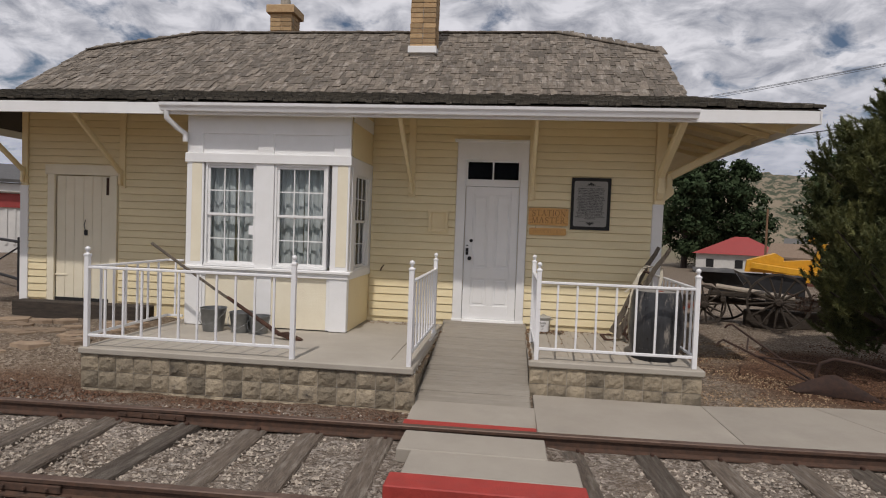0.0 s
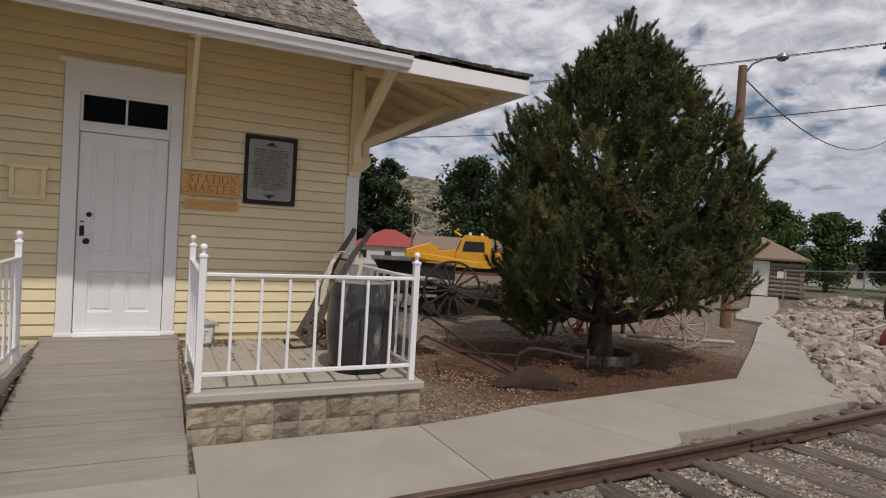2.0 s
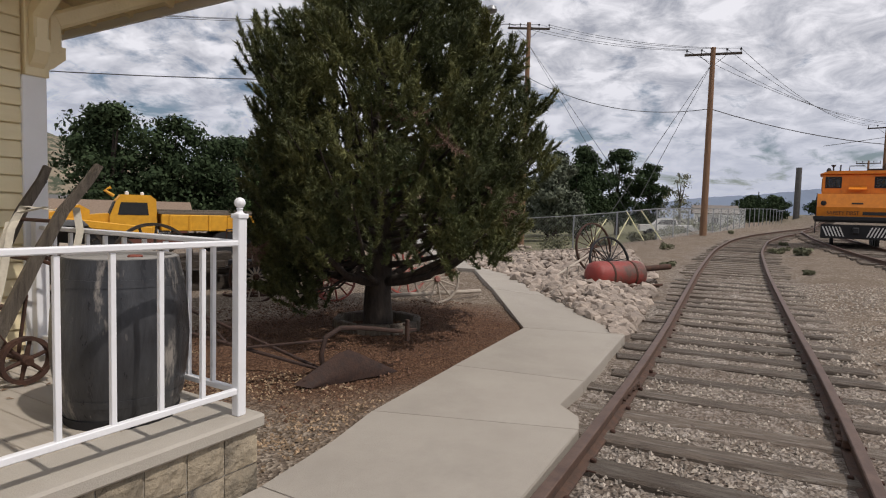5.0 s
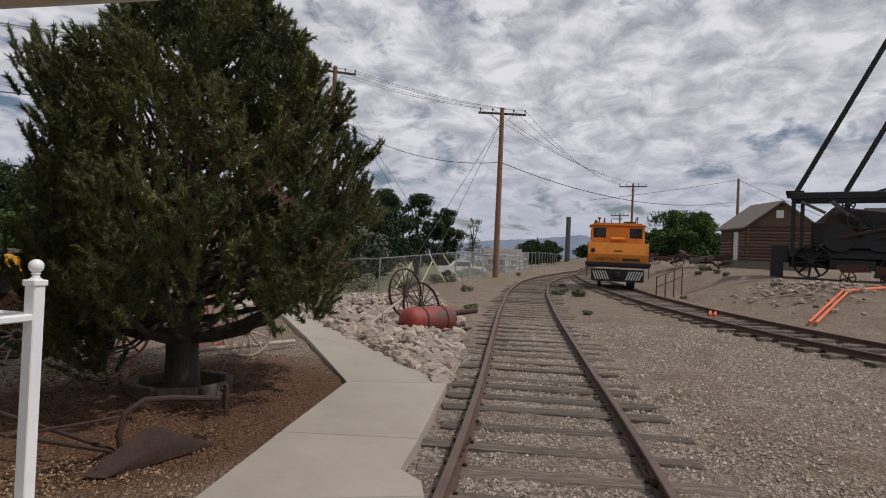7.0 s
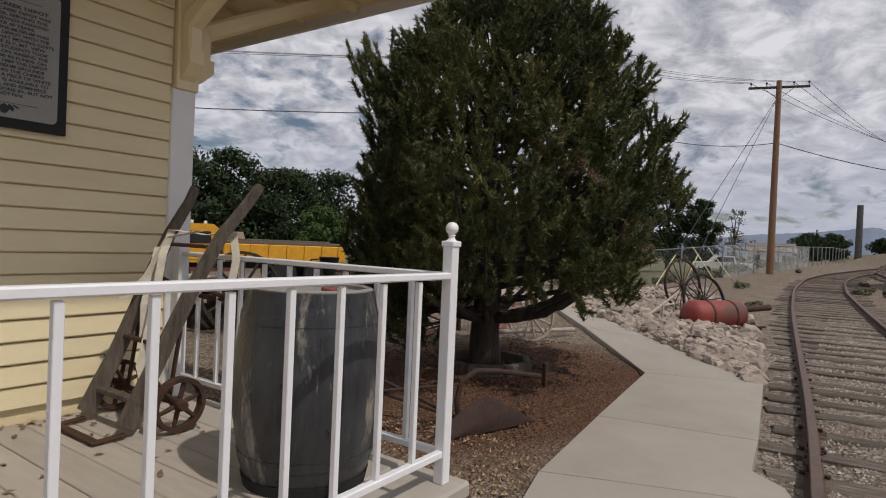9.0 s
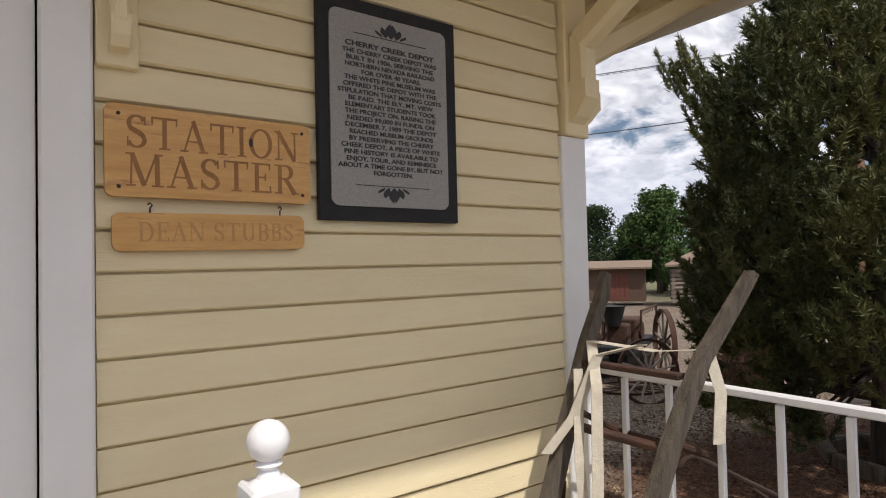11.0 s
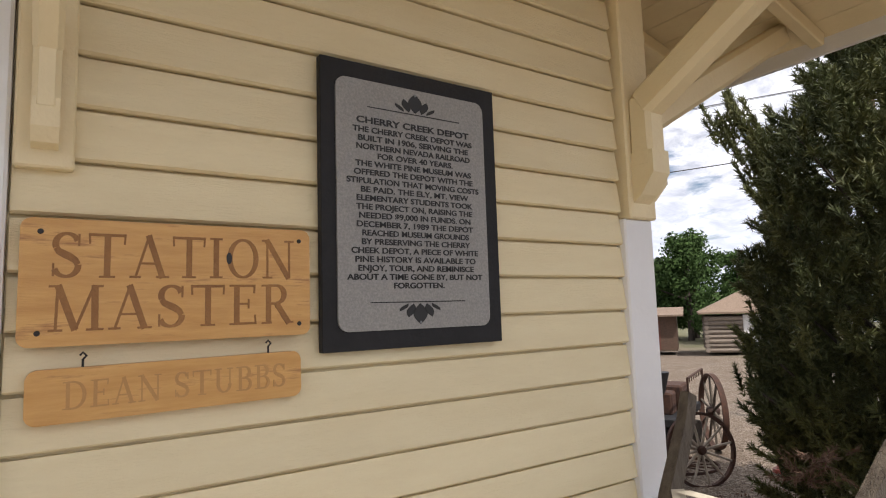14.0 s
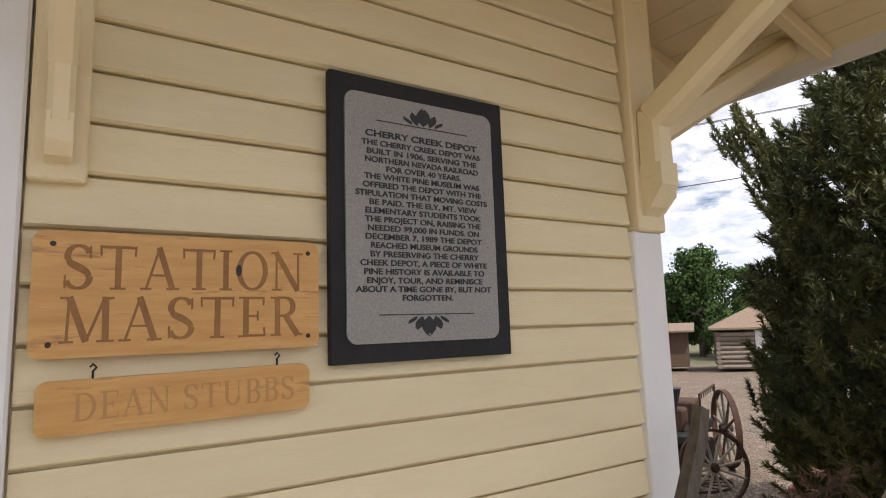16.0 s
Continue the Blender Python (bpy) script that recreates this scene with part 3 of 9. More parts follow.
def freight_door():
    d = thing("door_2", "cream plank freight door on iron strap, closed", "door", kind="structure", at=(0, WY, 0))
    s = Shape()
    s.span(-7.68, -7.56, -0.035, 0.03, 0.20, 2.22, 0.005).span(-6.62, -6.50, -0.035, 0.03, 0.20, 2.22, 0.005)
    s.span(-7.72, -6.46, -0.04, 0.03, 2.20, 2.36, 0.006)
    part("casing", s, PALE, d)
    leaf = part("door_leaf", Shape().span(-7.55, -6.63, 0.03, 0.06, 0.27, 2.19), PALE, d)
    n = 6
    for i in range(n):
        a = -7.55 + i * 0.92 / n
        part("plank", Shape().span(a + 0.002, a + 0.92 / n - 0.002, 0.008, 0.03, 0.26, 2.19, 0.003), PALE, leaf)
    part("latch", Shape().box((-7.04, 0, 1.30), (0.05, 0.03, 0.09), None, 0.006).tube([(-7.04, -0.01, 1.33), (-7.04, -0.04, 1.42), (-7.04, -0.01, 1.50)], 0.006),
         BLACK, leaf, "black iron latch")
    for z in (0.62,):
        part("strap_hinge", Shape().beam((-7.58, 0, z), (-7.35, 0.004, z), 0.012, 0.03).tube([(-7.58, -0.012, z - 0.05), (-7.58, -0.012, z + 0.05)], 0.012), PALE, leaf)
    part("strap", Shape().span(-6.70, -6.66, -0.004, 0.008, 1.9, 2.17, 0.002), RUST, leaf, "rusty iron strap")
    # solid dark strip painting the shade of the gap below the door
    part("gap_shade_strip", Shape().span(-7.60, -6.55, 0.0, 0.06, 0.20, 0.262), SHADEBLACK, d)
    return d


freight_door()

# corner boards, belt and other wall trim
for _x0, _x1, _n in ((1.585, 1.735, "trim_corner_right"), (-8.16, -8.02, "trim_corner_left")):
    solo(_n, Shape().span(_x0, _x1, WY - 0.030, WY + 0.16, 0.16, 2.02, 0.006), WHITE, "white-painted corner board of the depot wall", "corner board", kind="structure")

# back and side walls close the building
_s = Shape()
_s.span(WR - 0.14, WR, WY + 0.16, WY + DEPTH, -0.3, TOPZ)
for _r in range(27):
    _z = ROW0 + _r * ROW
    _s.prism([(WR, _z), (WR + 0.021, _z + 0.002), (WR + 0.006, _z + ROW), (WR, _z + ROW)], "y", WY + 0.16, WY + DEPTH)
solo("wall_east", _s, CREAM, "cream clapboard end wall of the depot", "wall", kind="structure")
solo("wall_west", Shape().span(WL, WL + 0.14, WY + 0.16, WY + DEPTH, -0.3, TOPZ), CREAM_TRIM, "cream clapboard end wall of the depot", "wall", kind="structure")
solo("wall_back", Shape().span(WL, WR, WY + DEPTH, WY + DEPTH + 0.14, -0.3, TOPZ), CREAM_TRIM, "cream clapboard back wall of the depot", "wall", kind="structure")
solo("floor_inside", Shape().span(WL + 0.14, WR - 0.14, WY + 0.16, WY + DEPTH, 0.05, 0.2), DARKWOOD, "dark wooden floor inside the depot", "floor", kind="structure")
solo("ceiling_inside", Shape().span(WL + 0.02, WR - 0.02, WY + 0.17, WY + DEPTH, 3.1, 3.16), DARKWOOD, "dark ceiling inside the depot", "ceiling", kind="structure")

# ---- roof ----
EX0, EX1, EY0, EY1, EZ = -9.45, 3.10, 7.06, WY + DEPTH + 1.34, 3.10      # eaves
BX0, BX1, BY0, BY1, BZ = -8.35, 1.95, 8.45, WY + DEPTH - 0.05, 3.50       # break between skirt and upper roof
RY = WY + DEPTH / 2
SL = 0.69
RZ = BZ + SL * (RY - BY0)
JY = 10.05                                                                # clipped gable's lower corner
JZ = BZ + SL * (JY - BY0)
RX0, RX1 = -6.55, 0.32


def roof():
    r = thing("roof", "weathered grey wooden shingle roof with clipped gables and a mossy skirt", "roof", kind="structure")
    s = Shape()
    th = 0.05
    def sheet(pts):
        n = len(pts)
        s.add(list(pts) + [(p[0], p[1], p[2] - th) for p in pts], [tuple(range(n)), tuple(range(2 * n - 1, n - 1, -1))] +
              [(i, n + i, n + (i + 1) % n, (i + 1) % n) for i in range(n)])
    sheet([(EX0, EY0, EZ), (EX1, EY0, EZ), (BX1, BY0, BZ), (BX0, BY0, BZ)])
    sheet([(EX1, EY0, EZ), (EX1, EY1, EZ), (BX1, BY1, BZ), (BX1, BY0, BZ)])
    sheet([(EX1, EY1, EZ), (EX0, EY1, EZ), (BX0, BY1, BZ), (BX1, BY1, BZ)])
    sheet([(EX0, EY1, EZ), (EX0, EY0, EZ), (BX0, BY0, BZ), (BX0, BY1, BZ)])
    my = 2 * RY - JY
    sheet([(BX0, BY0, BZ), (BX1, BY0, BZ), (BX1, JY, JZ), (RX1, RY, RZ), (RX0, RY, RZ), (BX0, JY, JZ)])
    sheet([(BX1, BY1, BZ), (BX0, BY1, BZ), (BX0, my, JZ), (RX0, RY, RZ), (RX1, RY, RZ), (BX1, my, JZ)])
    sheet([(BX1, JY, JZ), (BX1, my, JZ), (RX1, RY, RZ)])
    sheet([(BX0, my, JZ), (BX0, JY, JZ), (RX0, RY, RZ)])
    part("roof_deck", s, DARKWOOD, r)
    g = Shape()
    for x in (BX0 + 0.2, BX1 - 0.25):
        g.prism([(BY0, BZ - 0.1), (BY1, BZ - 0.1), (my, JZ - 0.1), (JY, JZ - 0.1)], "x", x, x + 0.05)
    part("gable_end", g, CREAM_TRIM, r)
    # soffit of boards under the skirt, one mesh
    so = Shape()
    sl = (BZ - EZ) / (BY0 - EY0)
    k, w = 0, 0.135
    while EY0 + k * w < WY + 0.02:
        ya, yb = EY0 + k * w + 0.004, min(EY0 + (k + 1) * w, WY + 0.03)
        za, zb = EZ + sl * (ya - EY0) - 0.075, EZ + sl * (yb - EY0) - 0.075
        so.prism([(ya, za), (yb, zb), (yb, zb - 0.02), (ya, za - 0.02)], "x", EX0 + 0.05 + k * w * 0.8, EX1 - 0.05 - k * w * 0.8)
        k += 1
    k = 0
    while EX1 - k * w > WR:
        xb, xa = EX1 - k * w - 0.004, max(EX1 - (k + 1) * w, WR)
        za, zb = EZ + 0.30 * (EX1 - xa) * 1.1 - 0.075, EZ + 0.30 * (EX1 - xb) * 1.1 - 0.075
        so.prism([(xa, za), (xb, zb), (xb, zb - 0.02), (xa, za - 0.02)], "y", EY0 + 0.05 + k * w * 1.02, EY1 - 0.05)
        k += 1
    part("soffit", so, CREAM_TRIM, r, "cream-painted board soffit")
    # fascia and gutter
    f = Shape().span(EX0, EX1, EY0 - 0.02, EY0 + 0.012, EZ - 0.17, EZ - 0.02, 0.004)
    part("fascia", f, WHITE, r, "white-painted fascia board")
    part("fascia", Shape().span(EX1 - 0.012, EX1 + 0.018, EY0 - 0.02, EY1, EZ - 0.17, EZ - 0.02, 0.004), WHITE, r, "white-painted fascia board")
    part("fascia", Shape().span(EX0 - 0.018, EX0 + 0.012, EY0 - 0.02, EY1, EZ - 0.17, EZ - 0.02, 0.004), WHITE, r, "white-painted fascia board")
    gu = Shape()
    prof = [(0.0, 0.0), (0.0, -0.10), (-0.07, -0.10), (-0.085, -0.06), (-0.105, -0.035), (-0.11, 0.0), (-0.10, 0.0), (-0.075, -0.06), (-0.012, -0.088), (-0.012, 0.0)]
    gu.prism([(EY0 - 0.022 + a, EZ - 0.035 + b) for a, b in prof], "x", -4.93, 1.74)
    part("gutter", gu, RAILWHITE, r, "white metal rain gutter")
    dp = Shape().tube([(-4.86, EY0 - 0.06, EZ - 0.12), (-4.86, EY0 - 0.05, EZ - 0.22), (-4.78, EY0 + 0.06, EZ - 0.33), (-4.70, EY0 + 0.12, EZ - 0.40), (-4.70, EY0 + 0.13, EZ - 0.5)], 0.036, 10)
    part("downpipe", dp, RAILWHITE, r, "short white downpipe elbow", smooth=True)
    return r


roof_thing = roof()


def bracket(name, x, toward="y", side=0):
    """An eave brace: a board on the wall and a chamfered diagonal strut."""
    b = thing(name, "cream-painted wooden eave brace with chamfered strut", "eave brace", "braces under the eaves")
    s = Shape()
    if toward == "y":
        s.span(x - 0.050, x + 0.050, WY - 0.036, WY - 0.0, 2.016, 3.24, 0.004)
        part("wall_board", s, CREAM_TRIM, b)
        st = Shape().beam((x, WY - 0.065, 2.25), (x, EY0 + 0.20, EZ - 0.06), 0.05, 0.075, 0.01)
        st.beam((x, WY - 0.07, 2.31), (x, WY - 0.07, 2.11), 0.046, 0.06, 0.01, up=(0, 1, 0))
        part("strut", st, CREAM_TRIM, b)
        f = Shape().prism([(WY - 0.034, 2.05), (WY - 0.075, 2.055), (WY - 0.098, 2.08), (WY - 0.098, 2.135), (WY - 0.034, 2.135)], "x", x - 0.0225, x + 0.0225)
        part("foot", f, CREAM_TRIM, b)
        h = Shape().beam((x, WY - 0.01, BZ - 0.18), (x, EY0 + 0.02, EZ - 0.13), 0.075, 0.09, 0.008)
        part("lookout", h, CREAM_TRIM, b)
    else:
        y = WY + 0.07
        part("wall_board", Shape().span(WR + 0.012, WR + 0.035, y - 0.075, y + 0.075, 1.93, 3.24, 0.004), CREAM_TRIM, b)
        st = Shape().beam((WR + 0.065, y, 2.20), (EX1 - 0.20, y, EZ - 0.06), 0.085, 0.10, 0.014)
        st.beam((WR + 0.075, y, 2.26), (WR + 0.075, y, 2.03), 0.078, 0.08, 0.012, up=(1, 0, 0))
        part("strut", st, CREAM_TRIM, b)
        part("foot", Shape().prism([(WR + 0.035, 1.96), (WR + 0.115, 2.03), (WR + 0.115, 2.10), (WR + 0.035, 2.10)], "y", y - 0.036, y + 0.036), CREAM_TRIM, b)
        part("lookout", Shape().beam((WR, y, BZ - 0.18), (EX1 - 0.02, y, EZ - 0.13), 0.075, 0.09, 0.008), CREAM_TRIM, b)
    return b


for _x in (-8.08, -6.42, -1.86, -0.102):
    bracket("eave_brace", _x)
# heavier braces on the corner
def corner_brace():
    b = thing("eave_brace", "cream-painted wooden corner brace with struts to both eaves", "eave brace", "braces under the eaves")
    part("corner_post", Shape().span(1.60, 1.745, WY - 0.045, WY + 0.10, 2.02, 3.24, 0.006), CREAM_TRIM, b)
    x = 1.665
    s = Shape().beam((x, WY - 0.075, 2.415), (x, EY0 + 0.18, EZ - 0.07), 0.10, 0.115, 0.02)
    s.beam((x, WY - 0.085, 2.46), (x, WY - 0.085, 2.19), 0.092, 0.09, 0.015, up=(0, 1, 0))
    s.prism([(WY - 0.04, 2.07), (WY - 0.08, 2.10), (WY - 0.135, 2.17), (WY - 0.135, 2.25), (WY - 0.04, 2.25)], "x", x - 0.045, x + 0.045)
    part("strut", s, CREAM_TRIM, b)
    y = WY + 0.03
    s = Shape().beam((1.80, y, 2.415), (EX1 - 0.18, y, EZ - 0.07), 0.10, 0.115, 0.02)
    s.beam((1.80, y, 2.46), (1.80, y, 2.19), 0.092, 0.09, 0.015, up=(1, 0, 0))
    s.prism([(1.745, 2.07), (1.79, 2.10), (1.865, 2.17), (1.865, 2.25), (1.745, 2.25)], "y", y - 0.045, y + 0.045)
    part("strut", s, CREAM_TRIM, b)
    s = Shape().beam((1.72, WY, 3.24), (EX1 - 0.06, EY0 + 0.06, EZ - 0.10), 0.08, 0.10, 0.01)
    part("hip_rafter", s, CREAM_TRIM, b)
    for k in range(5):
        yy = EY0 + 0.35 + k * 0.62
        part("lookout", Shape().beam((WR + 0.02, yy + 0.9, BZ - 0.19), (EX1 - 0.05, yy + 0.9, EZ - 0.115), 0.06, 0.07, 0.006), CREAM_TRIM, b)
    # verge block with angled end
    part("rafter_tail", Shape().prism([(2.42, 3.02), (2.98, 2.92), (2.98, 2.99), (2.42, 3.16)], "y", 7.62, 7.68), CREAM_TRIM, b)


corner_brace()


# ---- bay window ----
BAY0, BAY1, BAYY = -4.65, -2.42, 7.11          # in the bay's own frame
BAYDX, BAYDY = -0.045, 0.12


def window_unit(name, w, h, at, turn, cols=3, label=""):
    """A double-hung window: frame, two sashes of cols x 2 panes, sill; local x across, -y outward, z up."""
    win = thing(name, label or "white double-hung window with small panes and sheer curtains", "window", kind="structure", at=Matrix.Translation(at) @ turn.to_4x4())
    f = Shape()
    f.span(-w / 2 - 0.03, -w / 2, -0.005, 0.07, 0, h, 0.003).span(w / 2, w / 2 + 0.03, -0.005, 0.07, 0, h, 0.003)
    f.span(-w / 2 - 0.03, w / 2 + 0.03, -0.005, 0.07, h, h + 0.03, 0.003).span(-w / 2 - 0.03, w / 2 + 0.03, -0.02, 0.07, -0.035, 0, 0.003)
    part("window_frame", f, WHITE, win)
    for z0, z1, y in ((0, h / 2 + 0.012, 0.035), (h / 2 - 0.012, h, 0.012)):
        s = Shape()
        t = 0.032
        s.span(-w / 2, -w / 2 + t, y, y + 0.03, z0, z1, 0.002).span(w / 2 - t, w / 2, y, y + 0.03, z0, z1, 0.002)
        s.span(-w / 2 + t, w / 2 - t, y, y + 0.03, z0, z0 + t, 0.002).span(-w / 2 + t, w / 2 - t, y, y + 0.03, z1 - t, z1, 0.002)
        iw, ih = w - 2 * t, z1 - z0 - 2 * t
        for c in range(1, cols):
            x = -w / 2 + t + iw * c / cols
            s.span(x - 0.007, x + 0.007, y + 0.004, y + 0.026, z0 + t, z1 - t)
        s.span(-w / 2 + t, w / 2 - t, y + 0.005, y + 0.025, z0 + t + ih / 2 - 0.007, z0 + t + ih / 2 + 0.007)
        sash = part("sash", s, WHITE, win)
        for c in range(cols):
            for r in range(2):
                a = -w / 2 + t + iw * c / cols
                zz = z0 + t + ih * r / 2
                part("pane", Shape().span(a, a + iw / cols, y + 0.014, y + 0.017, zz, zz + ih / 2), GLASS, sash).visible_shadow = False
    return win


def curtain(w, h, at, turn, seed):
    rng = random.Random(seed)
    n, m = 60, 8
    ph = [rng.uniform(0, 6) for _ in range(4)]
    vs = []
    for j in range(m + 1):
        for i in range(n + 1):
            u = i / n
            x = (u - 0.5) * w
            y = 0.022 * math.sin(u * 44 + ph[0] + 0.6 * math.sin(j * 0.7 + ph[1])) + 0.014 * math.sin(u * 71 + ph[2])
            gap = 0.05 * math.sin(math.pi * j / m) * (1 if abs(u - 0.5) > 0.02 else 0)
            vs.append((x + (gap if u > 0.5 else -gap) * (1 - abs(2 * u - 1)), y, h * j / m))
    fs = [(j * (n + 1) + i, j * (n + 1) + i + 1, (j + 1) * (n + 1) + i + 1, (j + 1) * (n + 1) + i) for j in range(m) for i in range(n) if abs(i - n / 2 + 0.5) > 1.2]
    s = Shape().add(vs, fs)
    solo("curtain", s, CURTAIN, "pale grey sheer curtain hanging in soft folds", "curtain", "curtains in the bay", smooth=True, at=Matrix.Translation(at) @ turn.to_4x4(), angle=180)


def bay():
    b = thing("bay_window_wall", "white-trimmed square bay projecting from the depot wall with cream panels", "bay", kind="structure", at=(BAYDX, BAYDY, 0))
    y = BAYY
    s = Shape()
    # back of the panels and the roof side
    s.span(BAY0 + 0.05, BAY1 - 0.05, y + 0.03, y + 0.06, 0.18, 0.93)
    part("panel_backing", s, PALE, b, "pale cream panel")
    part("frieze_backing", Shape().span(BAY0 + 0.05, BAY1 - 0.05, y + 0.03, y + 0.06, 2.40, 3.06), WHITE, b)
    for a, e in ((BAY0, BAY0 + 0.24), (BAY1 - 0.24, BAY1)):
        part("pilaster", Shape().span(a, e, y, y + 0.10, 0.17, 2.34, 0.006), WHITE, b)
        part("pilaster_panel", Shape().span(a + 0.075, e - 0.025, y - 0.004, y + 0.02, 1.02, 2.33, 0.003), PALE, b, "pale cream inset strip")
    part("mullion", Shape().span(-3.69, -3.44, y + 0.002, y + 0.10, 0.93, 2.34, 0.006), WHITE, b)
    part("sill", Shape().span(BAY0 - 0.05, BAY1 + 0.05, y - 0.05, y + 0.10, 0.925, 0.965, 0.008).span(BAY0 - 0.015, BAY1 + 0.015, y - 0.018, y + 0.10, 0.86, 0.925, 0.005), WHITE, b)
    part("head_board", Shape().span(BAY0 - 0.02, BAY1 + 0.02, y - 0.02, y + 0.10, 2.335, 2.46, 0.006), WHITE, b)
    fr = Shape().span(BAY0, BAY1, y + 0.004, y + 0.05, 2.72, 3.05, 0.004)
    for a, e in ((BAY0, BAY0 + 0.22), (-3.67, -3.45), (BAY1 - 0.22, BAY1)):
        fr.span(a, e, y + 0.004, y + 0.05, 2.46, 2.72, 0.004)
    part("frieze", fr, WHITE, b)
    base = Shape()
    for a, e in ((BAY0 + 0.24, BAY0 + 0.28), (-3.68, -3.45), (BAY1 - 0.28, BAY1 - 0.24)):
        base.span(a, e, y + 0.012, y + 0.05, 0.18, 0.86, 0.004)
    part("lower_frame", base, WHITE, b)
    # sides
    for x, sg in ((BAY1, 1), (BAY0, -1)):
        q = Shape()
        xi = x - sg * 0.06
        q.span(min(x, xi), max(x, xi), y + 0.10, WY, 0.17, 0.93)
        q.span(min(x, xi), max(x, xi), y + 0.10, WY, 2.36, 3.2)
        part("side_panel", q, CREAM_TRIM, b)
        q = Shape()
        q.span(min(x, x + sg * 0.02), max(x, x + sg * 0.02), y + 0.09, WY - 0.02, 0.86, 0.965, 0.004)
        q.span(min(xi, x + sg * 0.012), max(xi, x + sg * 0.012), y + 0.10, y + 0.28, 0.965, 2.36, 0.004)
        q.span(min(xi, x + sg * 0.012), max(xi, x + sg * 0.012), WY - 0.24, WY, 0.965, 2.36, 0.004)
        q.span(min(x, x + sg * 0.014), max(x, x + sg * 0.014), y + 0.10, WY - 0.02, 2.25, 2.46, 0.004)
        q.span(min(x, x + sg * 0.014), max(x, x + sg * 0.014), y + 0.10, WY - 0.02, 2.92, 3.1, 0.004)
        part("side_trim", q, WHITE, b)
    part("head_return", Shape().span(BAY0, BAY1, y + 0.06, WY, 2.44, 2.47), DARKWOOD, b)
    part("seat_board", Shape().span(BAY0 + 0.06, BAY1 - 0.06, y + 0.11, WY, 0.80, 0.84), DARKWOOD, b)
    return b


bay()
_I = Matrix.Identity(3)
window_unit("window_1", 0.66, 1.30, (-4.035 + BAYDX, BAYY + BAYDY + 0.02, 1.005), _I)
window_unit("window_2", 0.66, 1.30, (-3.075 + BAYDX, BAYY + BAYDY + 0.02, 1.005), _I)
window_unit("window_3", 0.68, 1.27, (BAY1 + BAYDX - 0.012, 7.78 + BAYDY, 0.99), rotz(90))
for _k, _x in enumerate((-4.035, -3.075)):
    curtain(0.74, 1.32, (_x + BAYDX, BAYY + BAYDY + 0.17, 0.99), _I, _k)
curtain(0.74, 1.30, (BAY1 + BAYDX - 0.17, 7.78 + BAYDY, 0.98), rotz(90), 7)
solo("paper_notice", Shape().span(-3.845, -3.775, BAYY + BAYDY + 0.062, BAYY + BAYDY + 0.063, 1.40, 1.52), WHITE, "small white paper taped inside the window", "notice")
# small framed panel between bay and door, and a hook
def wall_panel():
    p = thing("wall_panel", "small cream wooden frame panel on the clapboards", "wall panel")
    s = Shape()
    s.span(-1.585, -1.545, WY - 0.062, WY - 0.008, 1.52, 1.84, 0.003).span(-1.340, -1.30, WY - 0.062, WY - 0.008, 1.52, 1.84, 0.003)
    s.span(-1.545, -1.340, WY - 0.062, WY - 0.008, 1.52, 1.56, 0.003).span(-1.60, -1.285, WY - 0.070, WY - 0.008, 1.80, 1.84, 0.003)
    part("frame", s, CREAM_TRIM, p)
    part("panel", Shape().span(-1.55, -1.335, WY - 0.022, WY - 0.008, 1.555, 1.80), CREAM_TRIM, p)
wall_panel()
solo("wall_hook", Shape().tube([(-2.27, WY - 0.012, 0.92), (-2.27, WY - 0.07, 0.92), (-2.25, WY - 0.10, 0.96), (-2.22, WY - 0.07, 1.0)], 0.008), RUST,
     "small rusty bent hook on the clapboards", "hook", smooth=True)


# ---- chimneys ----
def chimney(name, x, y, z0, z1, w, d, rows, label, cap):
    c = thing(name, label, "chimney", "brick chimneys")
    part("core", Shape().span(x - w / 2 + 0.012, x + w / 2 - 0.012, y - d / 2 + 0.012, y + d / 2 - 0.012, z0 - 0.5, z1), MORTAR, c)
    h = (z1 - z0) / rows
    long = Shape().box((0, 0, 0), (w / 2 - 0.008, 0.095, h - 0.009), None, 0.005).mesh("brick", BRICK)
    for r in range(rows):
        z = z0 + (r + 0.5) * h
        o = w / 4 if r % 2 else 0
        for yy, a in ((y - d / 2 + 0.045, 0), (y + d / 2 - 0.045, 0)):
            for k in (-1, 1):
                piece("brick", long, c, pose(x + k * w / 4 + (random.uniform(-0.004, 0.004)), yy + random.uniform(-0.003, 0.003), z))
        for xx in (x - w / 2 + 0.047, x + w / 2 - 0.047):
            piece("brick", long, c, pose(xx + random.uniform(-0.003, 0.003), y, z, 0, 0, 90))
    fl = Shape().box((x, y, z0 - 0.02), (w + 0.05, d + 0.05, 0.12), None, 0.01)
    part("flashing", fl, WHITE, c, "white-painted flashing")
    if cap:
        part("cap_course", Shape().box((x, y, z1 - 0.10), (w + 0.12, d + 0.12, 0.16), None, 0.01), BRICK, c)
        part("flue", Shape().lathe([(0.10, 0), (0.10, 0.16), (0.07, 0.16), (0.07, 0.0)], (x, y, z1), 14), MORTAR, c, smooth=True)
    return c


chimney("chimney", -1.995, 10.0, 4.60, 6.3, 0.44, 0.44, 20, "tall buff brick chimney with white flashing on the roof slope", True)
chimney("chimney", -5.15, 11.6, 4.9, 5.95, 0.46, 0.46, 12, "short buff brick chimney behind the roof ridge", True)


# ---- porches, ramp, railings ----
DZ = 0.165


